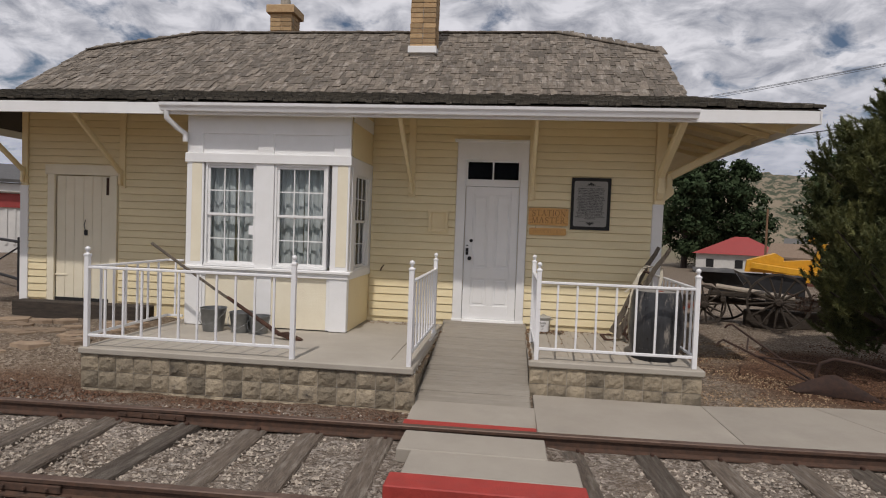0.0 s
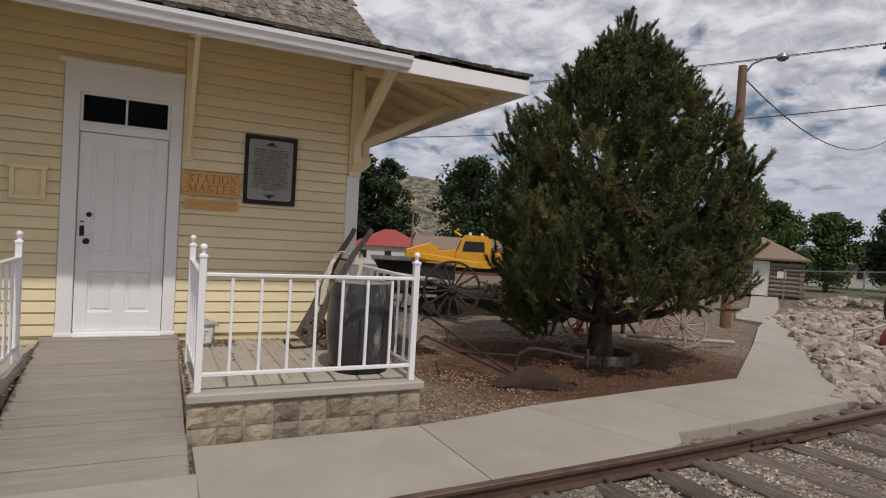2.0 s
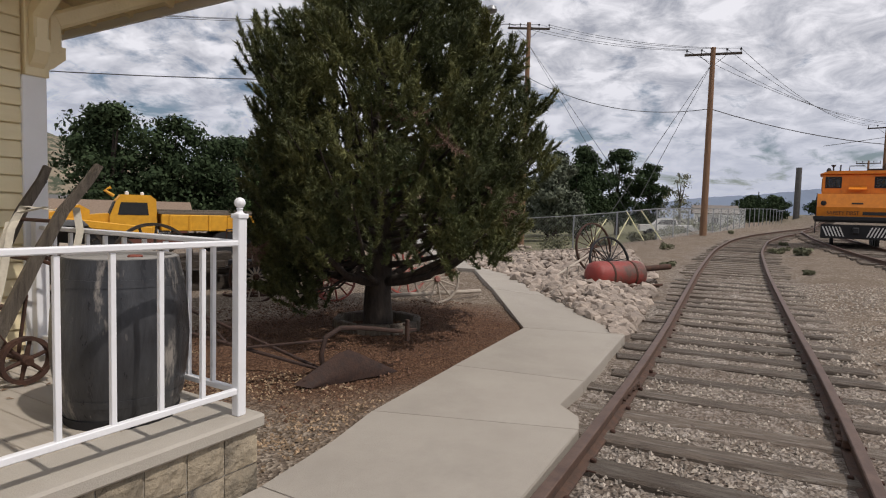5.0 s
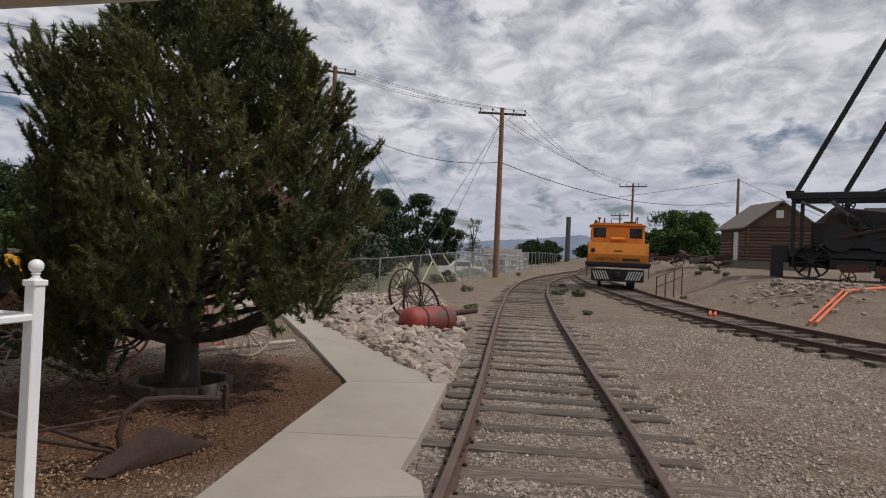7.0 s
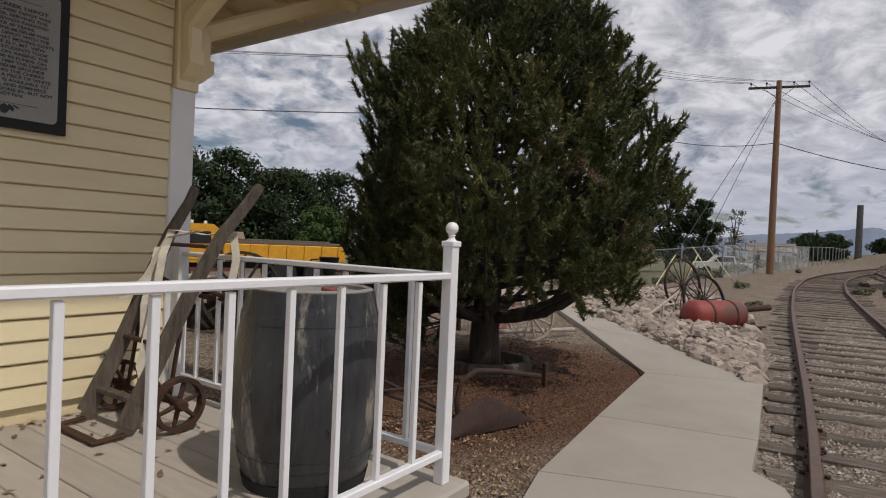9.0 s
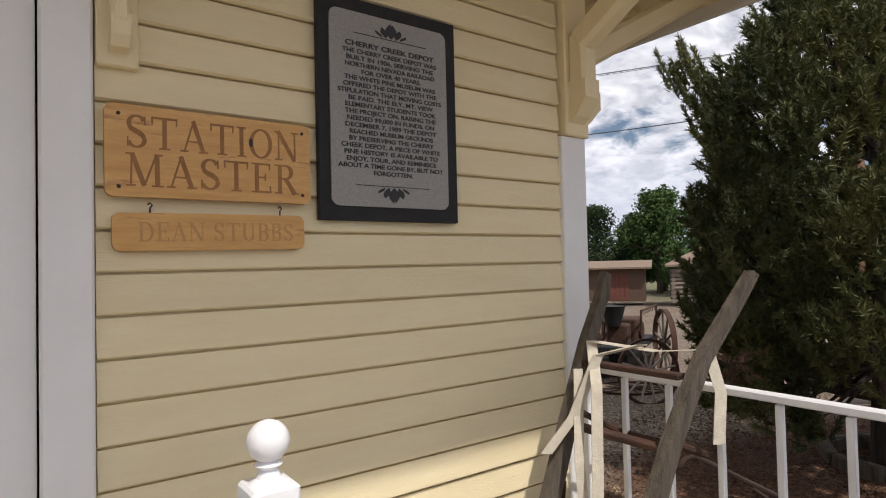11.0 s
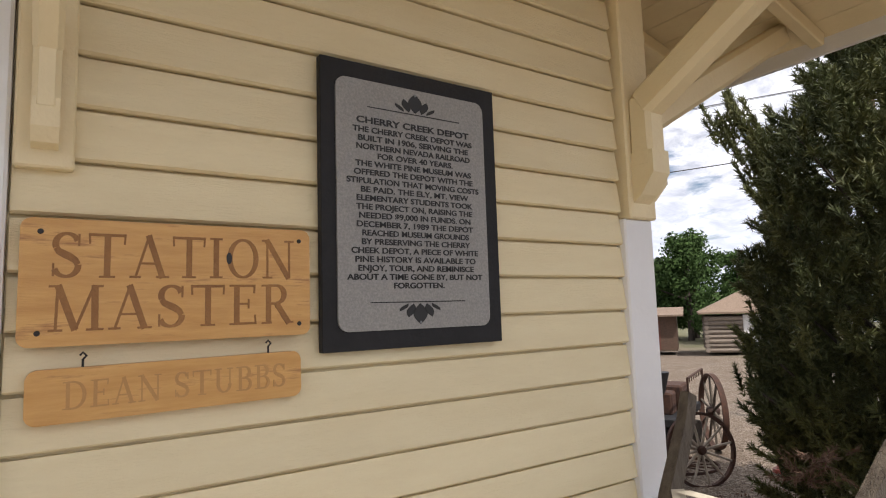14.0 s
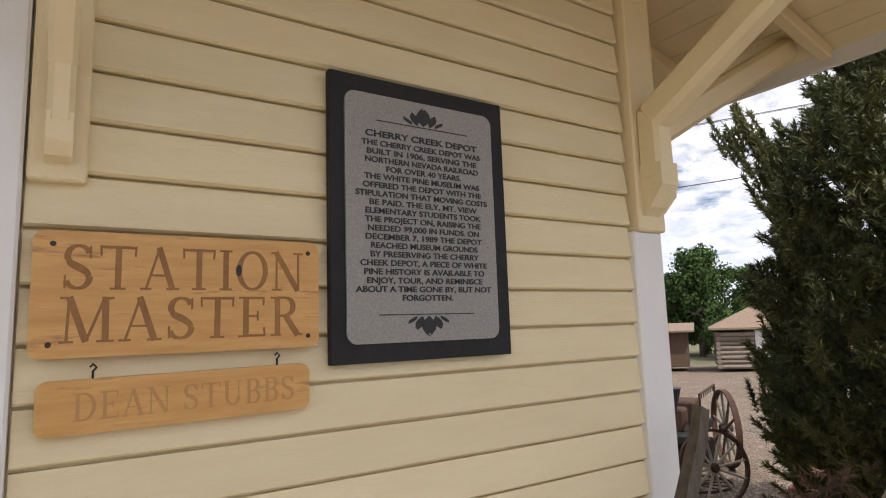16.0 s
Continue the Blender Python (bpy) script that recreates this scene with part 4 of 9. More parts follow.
def block_mesh(w, h, seed):
    """A split-face block with a rough bulged front at -y."""
    rng = random.Random(seed)
    n, m = 5, 4
    vs, fs = [], []
    for j in range(m + 1):
        for i in range(n + 1):
            e = i in (0, n) or j in (0, m)
            vs.append((w * (i / n - 0.5), (0.006 if e else -0.002 - rng.uniform(0, 0.016)), h * (j / m - 0.5)))
    fs = [(j * (n + 1) + i, j * (n + 1) + i + 1, (j + 1) * (n + 1) + i + 1, (j + 1) * (n + 1) + i) for j in range(m) for i in range(n)]
    s = Shape().add(vs, fs)
    s.span(-w / 2, w / 2, 0.010, 0.08, -h / 2, h / 2)
    return s.mesh("block", SPLITBLOCK)


BLOCKS = [block_mesh(0.196, 0.176, k) for k in range(5)]


def porch(name, x0, x1, y0, y1, label):
    p = thing(name, label, "porch", kind="structure")
    s = Shape().span(x0 + 0.024, x1 - 0.024, y0 + 0.024, y1, -0.6, DZ - 0.012)
    part("fill", s, MORTAR, p)
    n = max(2, round((x1 - x0) / 1.25))
    part("coping", Shape().span(x0 - 0.015, x1 + 0.015, y0 - 0.02, y0 + 0.32, 0.095, DZ, 0.012), PORCHC, p)
    part("coping", Shape().span(x1 - 0.28, x1 + 0.015, y0 + 0.322, y1 - 0.002, 0.095, DZ - 0.001, 0.012), PORCHC, p)
    part("coping", Shape().span(x0 - 0.015, x0 + 0.28, y0 + 0.322, y1 - 0.002, 0.095, DZ - 0.001, 0.012), PORCHC, p)
    for r in range(4):
        z = 0.092 - 0.183 * (r + 0.5)
        for k in range(int((x1 - x0) / 0.203) + 1):
            x = x0 + 0.10 + k * 0.203
            if x + 0.08 > x1 + 0.02:
                continue
            piece("block", BLOCKS[(k * 3 + r) % 5], p, pose(x, y0 + 0.012, z))
        for sx, a in ((x0 + 0.012, -90), (x1 - 0.012, 90)):
            for k in range(int((y1 - y0) / 0.203)):
                piece("block", BLOCKS[(k + r * 2) % 5], p, pose(sx, y0 + 0.12 + k * 0.203, z, 0, 0, a))
    return p


porch_left = porch("porch_left", -4.93, -1.31, 5.60, 8.38, "raised concrete porch on split-face block walls beside the bay")
porch_right = porch("porch_right", -0.11, 1.72, 6.28, 8.38, "raised concrete porch on split-face block walls by the door")
part("deck", Shape().span(-4.65, -1.59, 5.922, 8.38, 0.10, DZ - 0.003), PORCHC, porch_left)
_w = 0.17
_k = 0
while 0.17 + _k * _w < 1.43:
    part("deck_board", Shape().span(0.17 + _k * _w + 0.002, min(0.17 + (_k + 1) * _w - 0.002, 1.44), 6.602, 8.375, 0.12, DZ - 0.003 + 0.001 * (_k % 2), 0.004), DECKWOOD, porch_right)
    _k += 1


def ramp():
    r = thing("ramp", "grey-painted wooden plank ramp up to the depot door with peeling paint", "ramp", kind="structure")
    ya, yb, za, zb = 5.76, 8.37, -0.215, 0.235
    sl = (zb - za) / (yb - ya)
    ang = math.degrees(math.atan(sl))
    n = 19
    st = math.hypot(yb - ya, zb - za) / n
    meshes = []
    for k in range(3):
        s = Shape().box((0, 0, -0.02), (1.19, st - 0.006, 0.04), None, 0.004)
        meshes.append(s.mesh("plank", RAMPWOOD))
    for k in range(n):
        t = (k + 0.5) / n
        piece("plank", meshes[k % 3], r, pose(-0.705 + random.uniform(-0.006, 0.006), ya + (yb - ya) * t, za + (zb - za) * t + random.uniform(-0.002, 0.002), ang, 0, random.uniform(-0.3, 0.3)))
    for x in (-1.29, -0.12):
        part("stringer", Shape().prism([(ya, za - 0.04), (yb, zb - 0.04), (yb, -0.25), (ya, -0.25)], "x", x - 0.02, x + 0.02), RAMPWOOD, r)
    part("apron", Shape().prism([(5.26, -0.245), (5.76, -0.205), (5.76, -0.30), (5.26, -0.30)], "x", -1.29, -0.06), CONCRETE, r, "smooth grey apron")
    part("red_edge", Shape().prism([(5.09, -0.268), (5.258, -0.244), (5.258, -0.32), (5.09, -0.32)], "x", -1.31, -0.05), REDPAINT, r, "red-painted edge")
    part("side_board", Shape().beam((-1.335, 5.62, 0.04), (-1.335, 7.7, 0.17), 0.03, 0.07, 0.005), WHITE, r, "white edge board")
    return r


ramp()


def crossing():
    c = thing("crossing_panels", "tan wooden crossing panels with red-painted edges between the rails", "track crossing", kind="structure")
    part("panel", Shape().span(-1.22, -0.02, 4.36, 4.80, -0.30, -0.185, 0.008), CONCRETE, c)
    part("panel", Shape().span(-1.10, 0.20, 3.92, 4.355, -0.30, -0.188, 0.008), CONCRETE, c)
    part("red_edge", Shape().span(-1.18, 0.22, 3.68, 3.916, -0.30, -0.186, 0.008), REDPAINT, c, "red-painted edge")
    part("panel", Shape().span(-1.35, 0.30, 2.2, 3.36, -0.32, -0.19, 0.008), CONCRETE, c)
    return c


crossing()


def railing(posts, open_ends=(), name="porch_railing", label="white metal porch railing with ball-topped square posts"):
    """posts: list of (x, y, has_post); rails and balusters run between neighbours."""
    r = thing(name, label, "railing", "white porch railings", at=(posts[0][0], posts[0][1], DZ))
    ox, oy = posts[0][0], posts[0][1]
    TOPR, BOT = 0.860, 0.125
    posts = [(*q, 0.0)[:4] for q in posts]
    for x, y, has, lift in posts:
        if not has:
            continue
        px, py = x - ox, y - oy
        p = part("post", Shape().span(px - 0.025, px + 0.025, py - 0.025, py + 0.025, 0, 0.985 + lift, 0.004), RAILWHITE, r)
        part("post_cap", Shape().span(px - 0.031, px + 0.031, py - 0.031, py + 0.031, 0.98 + lift, 1.004 + lift, 0.004).lathe(
            [(0.028, 1.003), (0.016, 1.011), (0.012, 1.022), (0.018, 1.027), (0.011, 1.034)], (px, py, lift), 14), RAILWHITE, p, smooth=True, angle=30)
        part("ball", Shape().lathe([(0.0, -0.027)] + [(0.027 * math.sin(a), -0.027 * math.cos(a)) for a in np.linspace(0.35, 2.9, 9)] + [(0.0, 0.027)], (px, py, 1.056 + lift), 18), RAILWHITE, p, smooth=True, angle=80)
    bal = Shape().span(-0.011, 0.011, -0.011, 0.011, BOT, TOPR - 0.02, 0.002).mesh("baluster", RAILWHITE)
    for (xa, ya, ha, la), (xb, yb, hb, lb) in zip(posts, posts[1:]):
        a, b = Vector((xa - ox, ya - oy, la)), Vector((xb - ox, yb - oy, lb))
        part("top_rail", Shape().beam(a + Vector((0, 0, TOPR)), b + Vector((0, 0, TOPR)), 0.042, 0.028, 0.005), RAILWHITE, r)
        part("bottom_rail", Shape().beam(a + Vector((0, 0, BOT)), b + Vector((0, 0, BOT)), 0.032, 0.03, 0.004), RAILWHITE, r)
        n = max(2, round((b - a).length / 0.21))
        ang = math.degrees(math.atan2(b.y - a.y, b.x - a.x))
        for k in range(1, n):
            q = a.lerp(b, k / n)
            piece("baluster", bal, r, pose(q.x, q.y, q.z, 0, 0, ang))
    return r


railing([(-0.062, 7.375, True, 0.036), (-0.045, 6.345, True), (1.635, 6.345, True), (1.66, 8.34, False)])
railing([(-1.35, 7.55, True), (-1.35, 5.64, True)])
railing([(-2.58, 5.64, True), (-4.885, 5.64, True), (-4.885, 7.15, False), (-4.67, 7.15, False)])
solo("rail_foot", Shape().span(1.62, 1.68, 8.30, 8.37, DZ, 1.07, 0.004), RAILWHITE, "white railing end post against the wall", "railing post")

# ---- pavement ----
PAVE = [
    [(-0.07, 5.03), (1.72, 5.07), (1.70, 6.26), (-0.07, 6.26)],
    [(1.725, 5.07), (3.42, 5.17), (2.92, 6.50), (2.35, 6.36), (1.705, 6.26)],
    [(3.425, 5.17), (3.66, 5.25), (3.84, 5.45), (4.56, 5.50), (4.34, 6.65), (2.925, 6.50)],
    [(4.565, 5.50), (6.78, 5.71), (6.40, 6.85), (4.345, 6.65)],
    [(6.785, 5.71), (7.5, 6.10), (8.9, 7.52), (9.15, 8.64), (8.2, 8.02), (6.405, 6.855)],
    [(8.905, 7.52), (11.3, 9.36), (12.05, 10.55), (11.0, 9.9), (9.155, 8.64)],
    [(11.305, 9.36), (13.65, 11.46), (14.2, 12.9), (12.9, 11.9), (12.055, 10.55)],
    [(13.655, 11.46), (20.2, 15.75), (19.2, 16.2), (16.1, 14.35), (14.205, 12.9)],
    [(20.205, 15.75), (31.6, 23.6), (30.4, 24.4), (19.205, 16.2)],
]


def pavement():
    p = thing("pavement", "smooth tan-grey concrete footpath of slabs curving to the cabin", "footpath", kind="structure")
    for q in PAVE:
        n = len(q)
        top = [(x, y, float(ground_z(x, y)) + 0.075 if x > 7 else -0.205) for x, y in q]
        cx, cy = sum(a[0] for a in q) / n, sum(a[1] for a in q) / n
        top2 = [(cx + (x - cx) * 0.996, cy + (y - cy) * 0.992, z) for x, y, z in top]
        bot = [(x, y, z - 0.14) for x, y, z in top]
        mid = [(x, y, z - 0.012) for x, y, z in top]
        s = Shape().add(top2 + mid + bot, [tuple(range(n))] + [(i, (i + 1) % n, n + (i + 1) % n, n + i) for i in range(n)] +
                        [(n + i, n + (i + 1) % n, 2 * n + (i + 1) % n, 2 * n + i) for i in range(n)])
        part("slab", s, CONCRETE, p)


pavement()


# ---- railway ----
def rail_line(parent, xs, ys, zs, off):
    """One rail with head, web and foot along a line shifted sideways by off."""
    prof = [(-0.06, 0), (0.06, 0), (0.06, 0.012), (0.012, 0.025), (0.012, 0.085), (0.034, 0.095), (0.034, 0.118), (0.028, 0.125), (-0.028, 0.125), (-0.034, 0.118), (-0.034, 0.095), (-0.012, 0.085), (-0.012, 0.025), (-0.06, 0.012)]
    n = len(prof)
    vs, fs, mi = [], [], []
    P = np.stack([xs, ys], -1)
    T = np.gradient(P, axis=0)
    T /= np.linalg.norm(T, axis=1)[:, None]
    for (x, y), (tx, ty), z in zip(P, T, zs):
        nx, ny = -ty, tx
        for a, h in prof:
            vs.append((x + nx * (off + a), y + ny * (off + a), z + h))
    s = Shape()
    for i in range(len(xs) - 1):
        for k in range(n):
            fs.append((i * n + k, i * n + (k + 1) % n, (i + 1) * n + (k + 1) % n, (i + 1) * n + k))
            mi.append(1 if k in (6, 7, 8) else 0)
    s.add(vs, fs + [tuple(range(n)), tuple(range(len(vs) - n, len(vs)))])
    s.mi = mi + [0, 0]
    return part("rail", s, [RAILSTEEL, RAILHEAD], parent, "rust-brown steel rail")


def tie_mesh(seed, length=2.4):
    rng = random.Random(seed)
    s = Shape().box((0, 0, -0.07), (0.21, length, 0.15), None, 0.014)
    s.v = [(x + rng.uniform(-0.008, 0.008), y + rng.uniform(-0.03, 0.03), z + rng.uniform(-0.007, 0.004)) for x, y, z in s.v]
    return s.mesh("tie", TIE)


TIES = [tie_mesh(k) for k in range(6)]


def railway(name, xs, ys, zs, label, step, jitter, x_from, x_to):
    t = thing(name, label, "railway track", kind="structure")
    for off in (0.7525, -0.7525):
        rail_line(t, xs, ys, zs, off)
    d = np.concatenate([[0], np.cumsum(np.hypot(np.diff(xs), np.diff(ys)))])
    plate = Shape().box((0, 0, 0.006), (0.17, 0.24, 0.014), None, 0.003).mesh("tie_plate", RUST)
    spike = Shape().box((0, 0, 0.022), (0.03, 0.035, 0.03), None, 0.006).mesh("spike", RUST)
    s = 0.0
    rng = random.Random(3)
    while s < d[-1]:
        x, y, z = (float(np.interp(s, d, a)) for a in (xs, ys, zs))
        x2, y2 = float(np.interp(s + 0.1, d, xs)), float(np.interp(s + 0.1, d, ys))
        a = math.degrees(math.atan2(y2 - y, x2 - x))
        if x_from < x < x_to:
            m = pose(x, y - 0.08 + rng.uniform(-jitter, jitter), z + 0.013 + rng.uniform(-0.012, 0.006), 0, 0, a + rng.uniform(-3, 3))
            piece("tie", rng.choice(TIES), t, m)
            if x < 10:
                for o in (0.7525, -0.7525):
                    piece("tie_plate", plate, t, pose(x - o * math.sin(radians(a)), y + o * math.cos(radians(a)), z - 0.008, 0, 0, a))
                    for q in (-0.072, 0.072):
                        piece("spike", spike, t, pose(x - (o + q) * math.sin(radians(a)) + 0.03, y + (o + q) * math.cos(radians(a)), z, 0, 0, a))
        s += step * rng.uniform(0.88, 1.12)
    return t


_xs = np.concatenate([np.arange(-40, -10, 1.0), np.arange(-10, 20, 0.5), np.arange(20, 64, 1.0)])
track_main = railway("railway_track", _xs, track_y(_xs), ground_z(_xs, track_y(_xs)) + 0.012, "rusty railway track on weathered wooden ties and pale stone ballast", 0.60, 0.12, -12, 64)
# joint bars
for _x in (-3.6, 4.6):
    for _o in (0.7525, -0.7525):
        _y = float(track_y(_x)) + _o
        _z = float(ground_z(_x, track_y(_x))) + 0.012
        _q = Shape().span(_x - 0.33, _x + 0.33, _y - 0.032, _y + 0.032, _z + 0.03, _z + 0.085, 0.006)
        for _k in range(4):
            _q.tube([(_x - 0.24 + 0.16 * _k, _y - 0.055, _z + 0.057), (_x - 0.24 + 0.16 * _k, _y + 0.055, _z + 0.057)], 0.014, 6)
        part("joint_bar", _q, RAILSTEEL, track_main, "bolted rail joint bar")


# ---- signs on the front wall ----
def rounded(x0, x1, z0, z1, r, n=6):
    pts = []
    for cx, cz, a0 in ((x1 - r, z0 + r, -90), (x1 - r, z1 - r, 0), (x0 + r, z1 - r, 90), (x0 + r, z0 + r, 180)):
        for k in range(n + 1):
            a = radians(a0 + 90 * k / n)
            pts.append((cx + r * math.cos(a), cz + r * math.sin(a)))
    return pts


def plaque():
    p = thing("memorial_plaque", "black-framed grey stone plaque with engraved black lettering on the clapboards", "plaque", at=(0.730, WY - 0.018, 1.9955))
    part("backing_board", Shape().box((0, -0.012, 0), (0.547, 0.024, 0.738), None, 0.002), BLACK, p, "matt black backing board")
    x0, x1, z0, z1 = -0.2345, 0.2275, -0.322, 0.322
    plate = part("plate", Shape().prism(rounded(x0, x1, z0, z1, 0.028), "y", -0.030, -0.022), PLATE, p, "speckled grey stone plate")
    cx = (x0 + x1) / 2
    lines = ["THE CHERRY CREEK DEPOT WAS", "BUILT IN 1906, SERVING THE", "NORTHERN NEVADA RAILROAD", "FOR OVER 40 YEARS.", "THE WHITE PINE MUSEUM WAS",
             "OFFERED THE DEPOT WITH THE", "STIPULATION THAT MOVING COSTS", "BE PAID. THE ELY, MT. VIEW", "ELEMENTARY STUDENTS TOOK", "THE PROJECT ON, RAISING THE",
             "NEEDED $9,000 IN FUNDS. ON", "DECEMBER 7, 1989 THE DEPOT", "REACHED MUSEUM GROUNDS", "BY PRESERVING THE CHERRY", "CHEEK DEPOT, A PIECE OF WHITE",
             "PINE HISTORY IS AVAILABLE TO", "ENJOY, TOUR, AND REMINISCE", "ABOUT A TIME GONE BY, BUT NOT", "FORGOTTEN."]
    width = {0: 0.373, 1: 0.345, 2: 0.355, 3: 0.235, 4: 0.36, 5: 0.37, 6: 0.41, 7: 0.335, 8: 0.36, 9: 0.36, 10: 0.345, 11: 0.36, 12: 0.33, 13: 0.335, 14: 0.39, 15: 0.37, 16: 0.355, 17: 0.415, 18: 0.155}
    lettering("CHERRY CREEK DEPOT", 0.0235, 0.352, plate, (cx, -0.0312, 0.215), INK, 0.0006, bold=0.0006)
    for k, t in enumerate(lines):
        lettering(t, 0.0205, width[k], plate, (cx, -0.0312, 0.190 - 0.02225 * k), INK, 0.0006, bold=0.0005)
    # leaf ornaments with a rule
    for z, sg in ((0.252, 1), (-0.252, -1)):
        o = Shape()
        o.prism([(cx - 0.145, z - 0.0012), (cx + 0.145, z - 0.0012), (cx + 0.145, z + 0.0012), (cx - 0.145, z + 0.0012)], "y", -0.0316, -0.0305)
        def leaf(tip, w, h, dx):
            pts = [(cx + dx, z + sg * 0.004)]
            for q in np.linspace(0, 1, 7)[1:]:
                pts.append((cx + dx + (tip - dx) * q + w * math.sin(math.pi * q) * 0.5, z + sg * (0.004 + h * q)))
            for q in np.linspace(1, 0, 7)[1:-1]:
                pts.append((cx + dx + (tip - dx) * q - w * math.sin(math.pi * q) * 0.5, z + sg * (0.004 + h * q)))
            o.prism(pts, "y", -0.0316, -0.0305)
        leaf(0, 0.044, 0.054, 0)
        for a in (-1, 1):
            leaf(a * 0.036, 0.026, 0.036, a * 0.020)
            leaf(a * 0.062, 0.018, 0.020, a * 0.036)
        part("leaf_ornament", o, INK, plate, "black engraved leaf and rule")
    for z in (0.305, -0.305):
        part("screw", Shape().lathe([(0.004, 0), (0.003, 0.003), (0, 0.003)], (cx, -0.0305, z), 8, 0, Matrix.Rotation(radians(90), 3, "X")), GALV, plate)
    return p


plaque()


def ribbon(shape, pts, widths, y):
    """A flat stroke along (x, z) points, of varying width, its face at depth y."""
    n = len(pts)
    a, b = [], []
    for i, (x, z) in enumerate(pts):
        p, q = pts[max(i - 1, 0)], pts[min(i + 1, n - 1)]
        dx, dz = q[0] - p[0], q[1] - p[1]
        k = widths[i] / 2 / (math.hypot(dx, dz) or 1)
        a.append((x - dz * k, z + dx * k))
        b.append((x + dz * k, z - dx * k))
    o = [(x, y, z) for x, z in a + b]
    shape.add(o + [(x, y + 0.0022, z) for x, _, z in o],
              [(i, i + 1, n + i + 1, n + i) for i in range(n - 1)] +
              [(i, i + 1, 2 * n + i + 1, 2 * n + i) for i in range(n - 1)] + [(n + i, n + i + 1, 3 * n + i + 1, 3 * n + i) for i in range(n - 1)] +
              [(0, n, 3 * n, 2 * n), (n - 1, 2 * n - 1, 4 * n - 1, 3 * n - 1)])


def letter_strokes(ch):
    """Strokes of a roman capital one unit high: width and lists of (points, widths)."""
    W, w, t = 0.155, 0.065, 0.05
    S = []
    def line(x0, z0, x1, z1, k):
        S.append(([(x0, z0), (x1, z1)], [k, k]))
    def serif(x, z, half=0.15):
        line(x - half, z, x + half, z, t)
    def bow(cx, cz, rx, rz, a0, a1, n=20):
        A = [radians(a0 + (a1 - a0) * i / n) for i in range(n + 1)]
        S.append(([(cx + rx * math.cos(a), cz + rz * math.sin(a)) for a in A], [w + (W - w) * abs(math.cos(a)) ** 1.5 for a in A]))
    lo, hi = t / 2, 1 - t / 2
    if ch == "I":
        line(0.2, 0, 0.2, 1, W); serif(0.2, lo, 0.18); serif(0.2, hi, 0.18)
        return 0.40, S
    if ch == "T":
        line(0.45, 0, 0.45, 1, W); serif(0.45, lo, 0.19); line(0.02, hi - 0.01, 0.88, hi - 0.01, 0.065); line(0.04, 0.76, 0.025, 1, 0.05); line(0.86, 0.76, 0.875, 1, 0.05)
        return 0.90, S
    if ch == "A":
        line(0.13, 0, 0.47, 1, w); line(0.45, 1, 0.82, 0, W); line(0.25, 0.34, 0.68, 0.34, 0.05); serif(0.13, lo, 0.14); serif(0.82, lo, 0.17)
        return 0.97, S
    if ch == "N":
        line(0.16, 0, 0.16, 1, w); line(0.14, 1, 0.83, 0.0, W); line(0.85, 0, 0.85, 1, w); serif(0.16, lo, 0.15); serif(0.10, hi, 0.11); serif(0.85, hi, 0.15)
        return 1.0, S
    if ch == "M":
        line(0.17, 0, 0.20, 1, w); line(0.20, 1, 0.58, 0.02, W); line(0.58, 0.02, 0.97, 1, w); line(1.0, 0, 0.98, 1, W); serif(0.17, lo, 0.15); serif(1.0, lo, 0.19); serif(0.13, hi, 0.12); serif(1.05, hi, 0.12)
        return 1.2, S
    if ch == "O":
        bow(0.48, 0.5, 0.39, 0.47, 0, 360, 36)
        return 0.96, S
    if ch == "S":
        bow(0.38, 0.74, 0.25, 0.23, 20, 200, 16)
        S.append(([(0.145, 0.66), (0.20, 0.58), (0.32, 0.52), (0.46, 0.46), (0.58, 0.38), (0.63, 0.29)], [0.14, 0.15, 0.165, 0.165, 0.15, 0.14]))
        bow(0.37, 0.27, 0.27, 0.24, 5, -160, 16)
        line(0.65, 0.70, 0.65, 0.97, 0.05); line(0.09, 0.03, 0.09, 0.32, 0.05)
        return 0.76, S
    if ch == "U":
        line(0.22, 0.35, 0.22, 1, W); line(0.80, 0.35, 0.80, 1, w); bow(0.51, 0.36, 0.29, 0.33, 180, 360); serif(0.22, hi, 0.17); serif(0.80, hi, 0.14)
        return 1.0, S
    line(0.22, 0, 0.22, 1, W); serif(0.17, hi, 0.15); serif(0.17, lo, 0.15)
    if ch == "E":
        line(0.22, hi - 0.005, 0.72, hi - 0.005, 0.06); line(0.22, 0.52, 0.55, 0.52, 0.05); line(0.22, lo + 0.005, 0.75, lo + 0.005, 0.06)
        line(0.71, 0.78, 0.72, 1, 0.05); line(0.55, 0.40, 0.55, 0.64, 0.05); line(0.73, 0.24, 0.75, 0, 0.05)
        return 0.80, S
    if ch == "D":
        line(0.22, hi, 0.46, hi, w); line(0.22, lo, 0.46, lo, w); bow(0.44, 0.5, 0.42, 0.47, -90, 90)
        return 0.97, S
    top = 0.75
    line(0.22, hi, 0.46, hi, w); bow(0.45, top, 0.23, 0.225, -90, 90)
    line(0.22, 0.51, 0.46, 0.51, w)
    if ch == "R":
        line(0.45, 0.52, 0.82, 0.0, W); serif(0.84, lo, 0.12)
        return 0.98, S
    line(0.22, lo, 0.46, lo, w); bow(0.46, 0.265, 0.27, 0.245, -90, 90)
    return 0.84, S


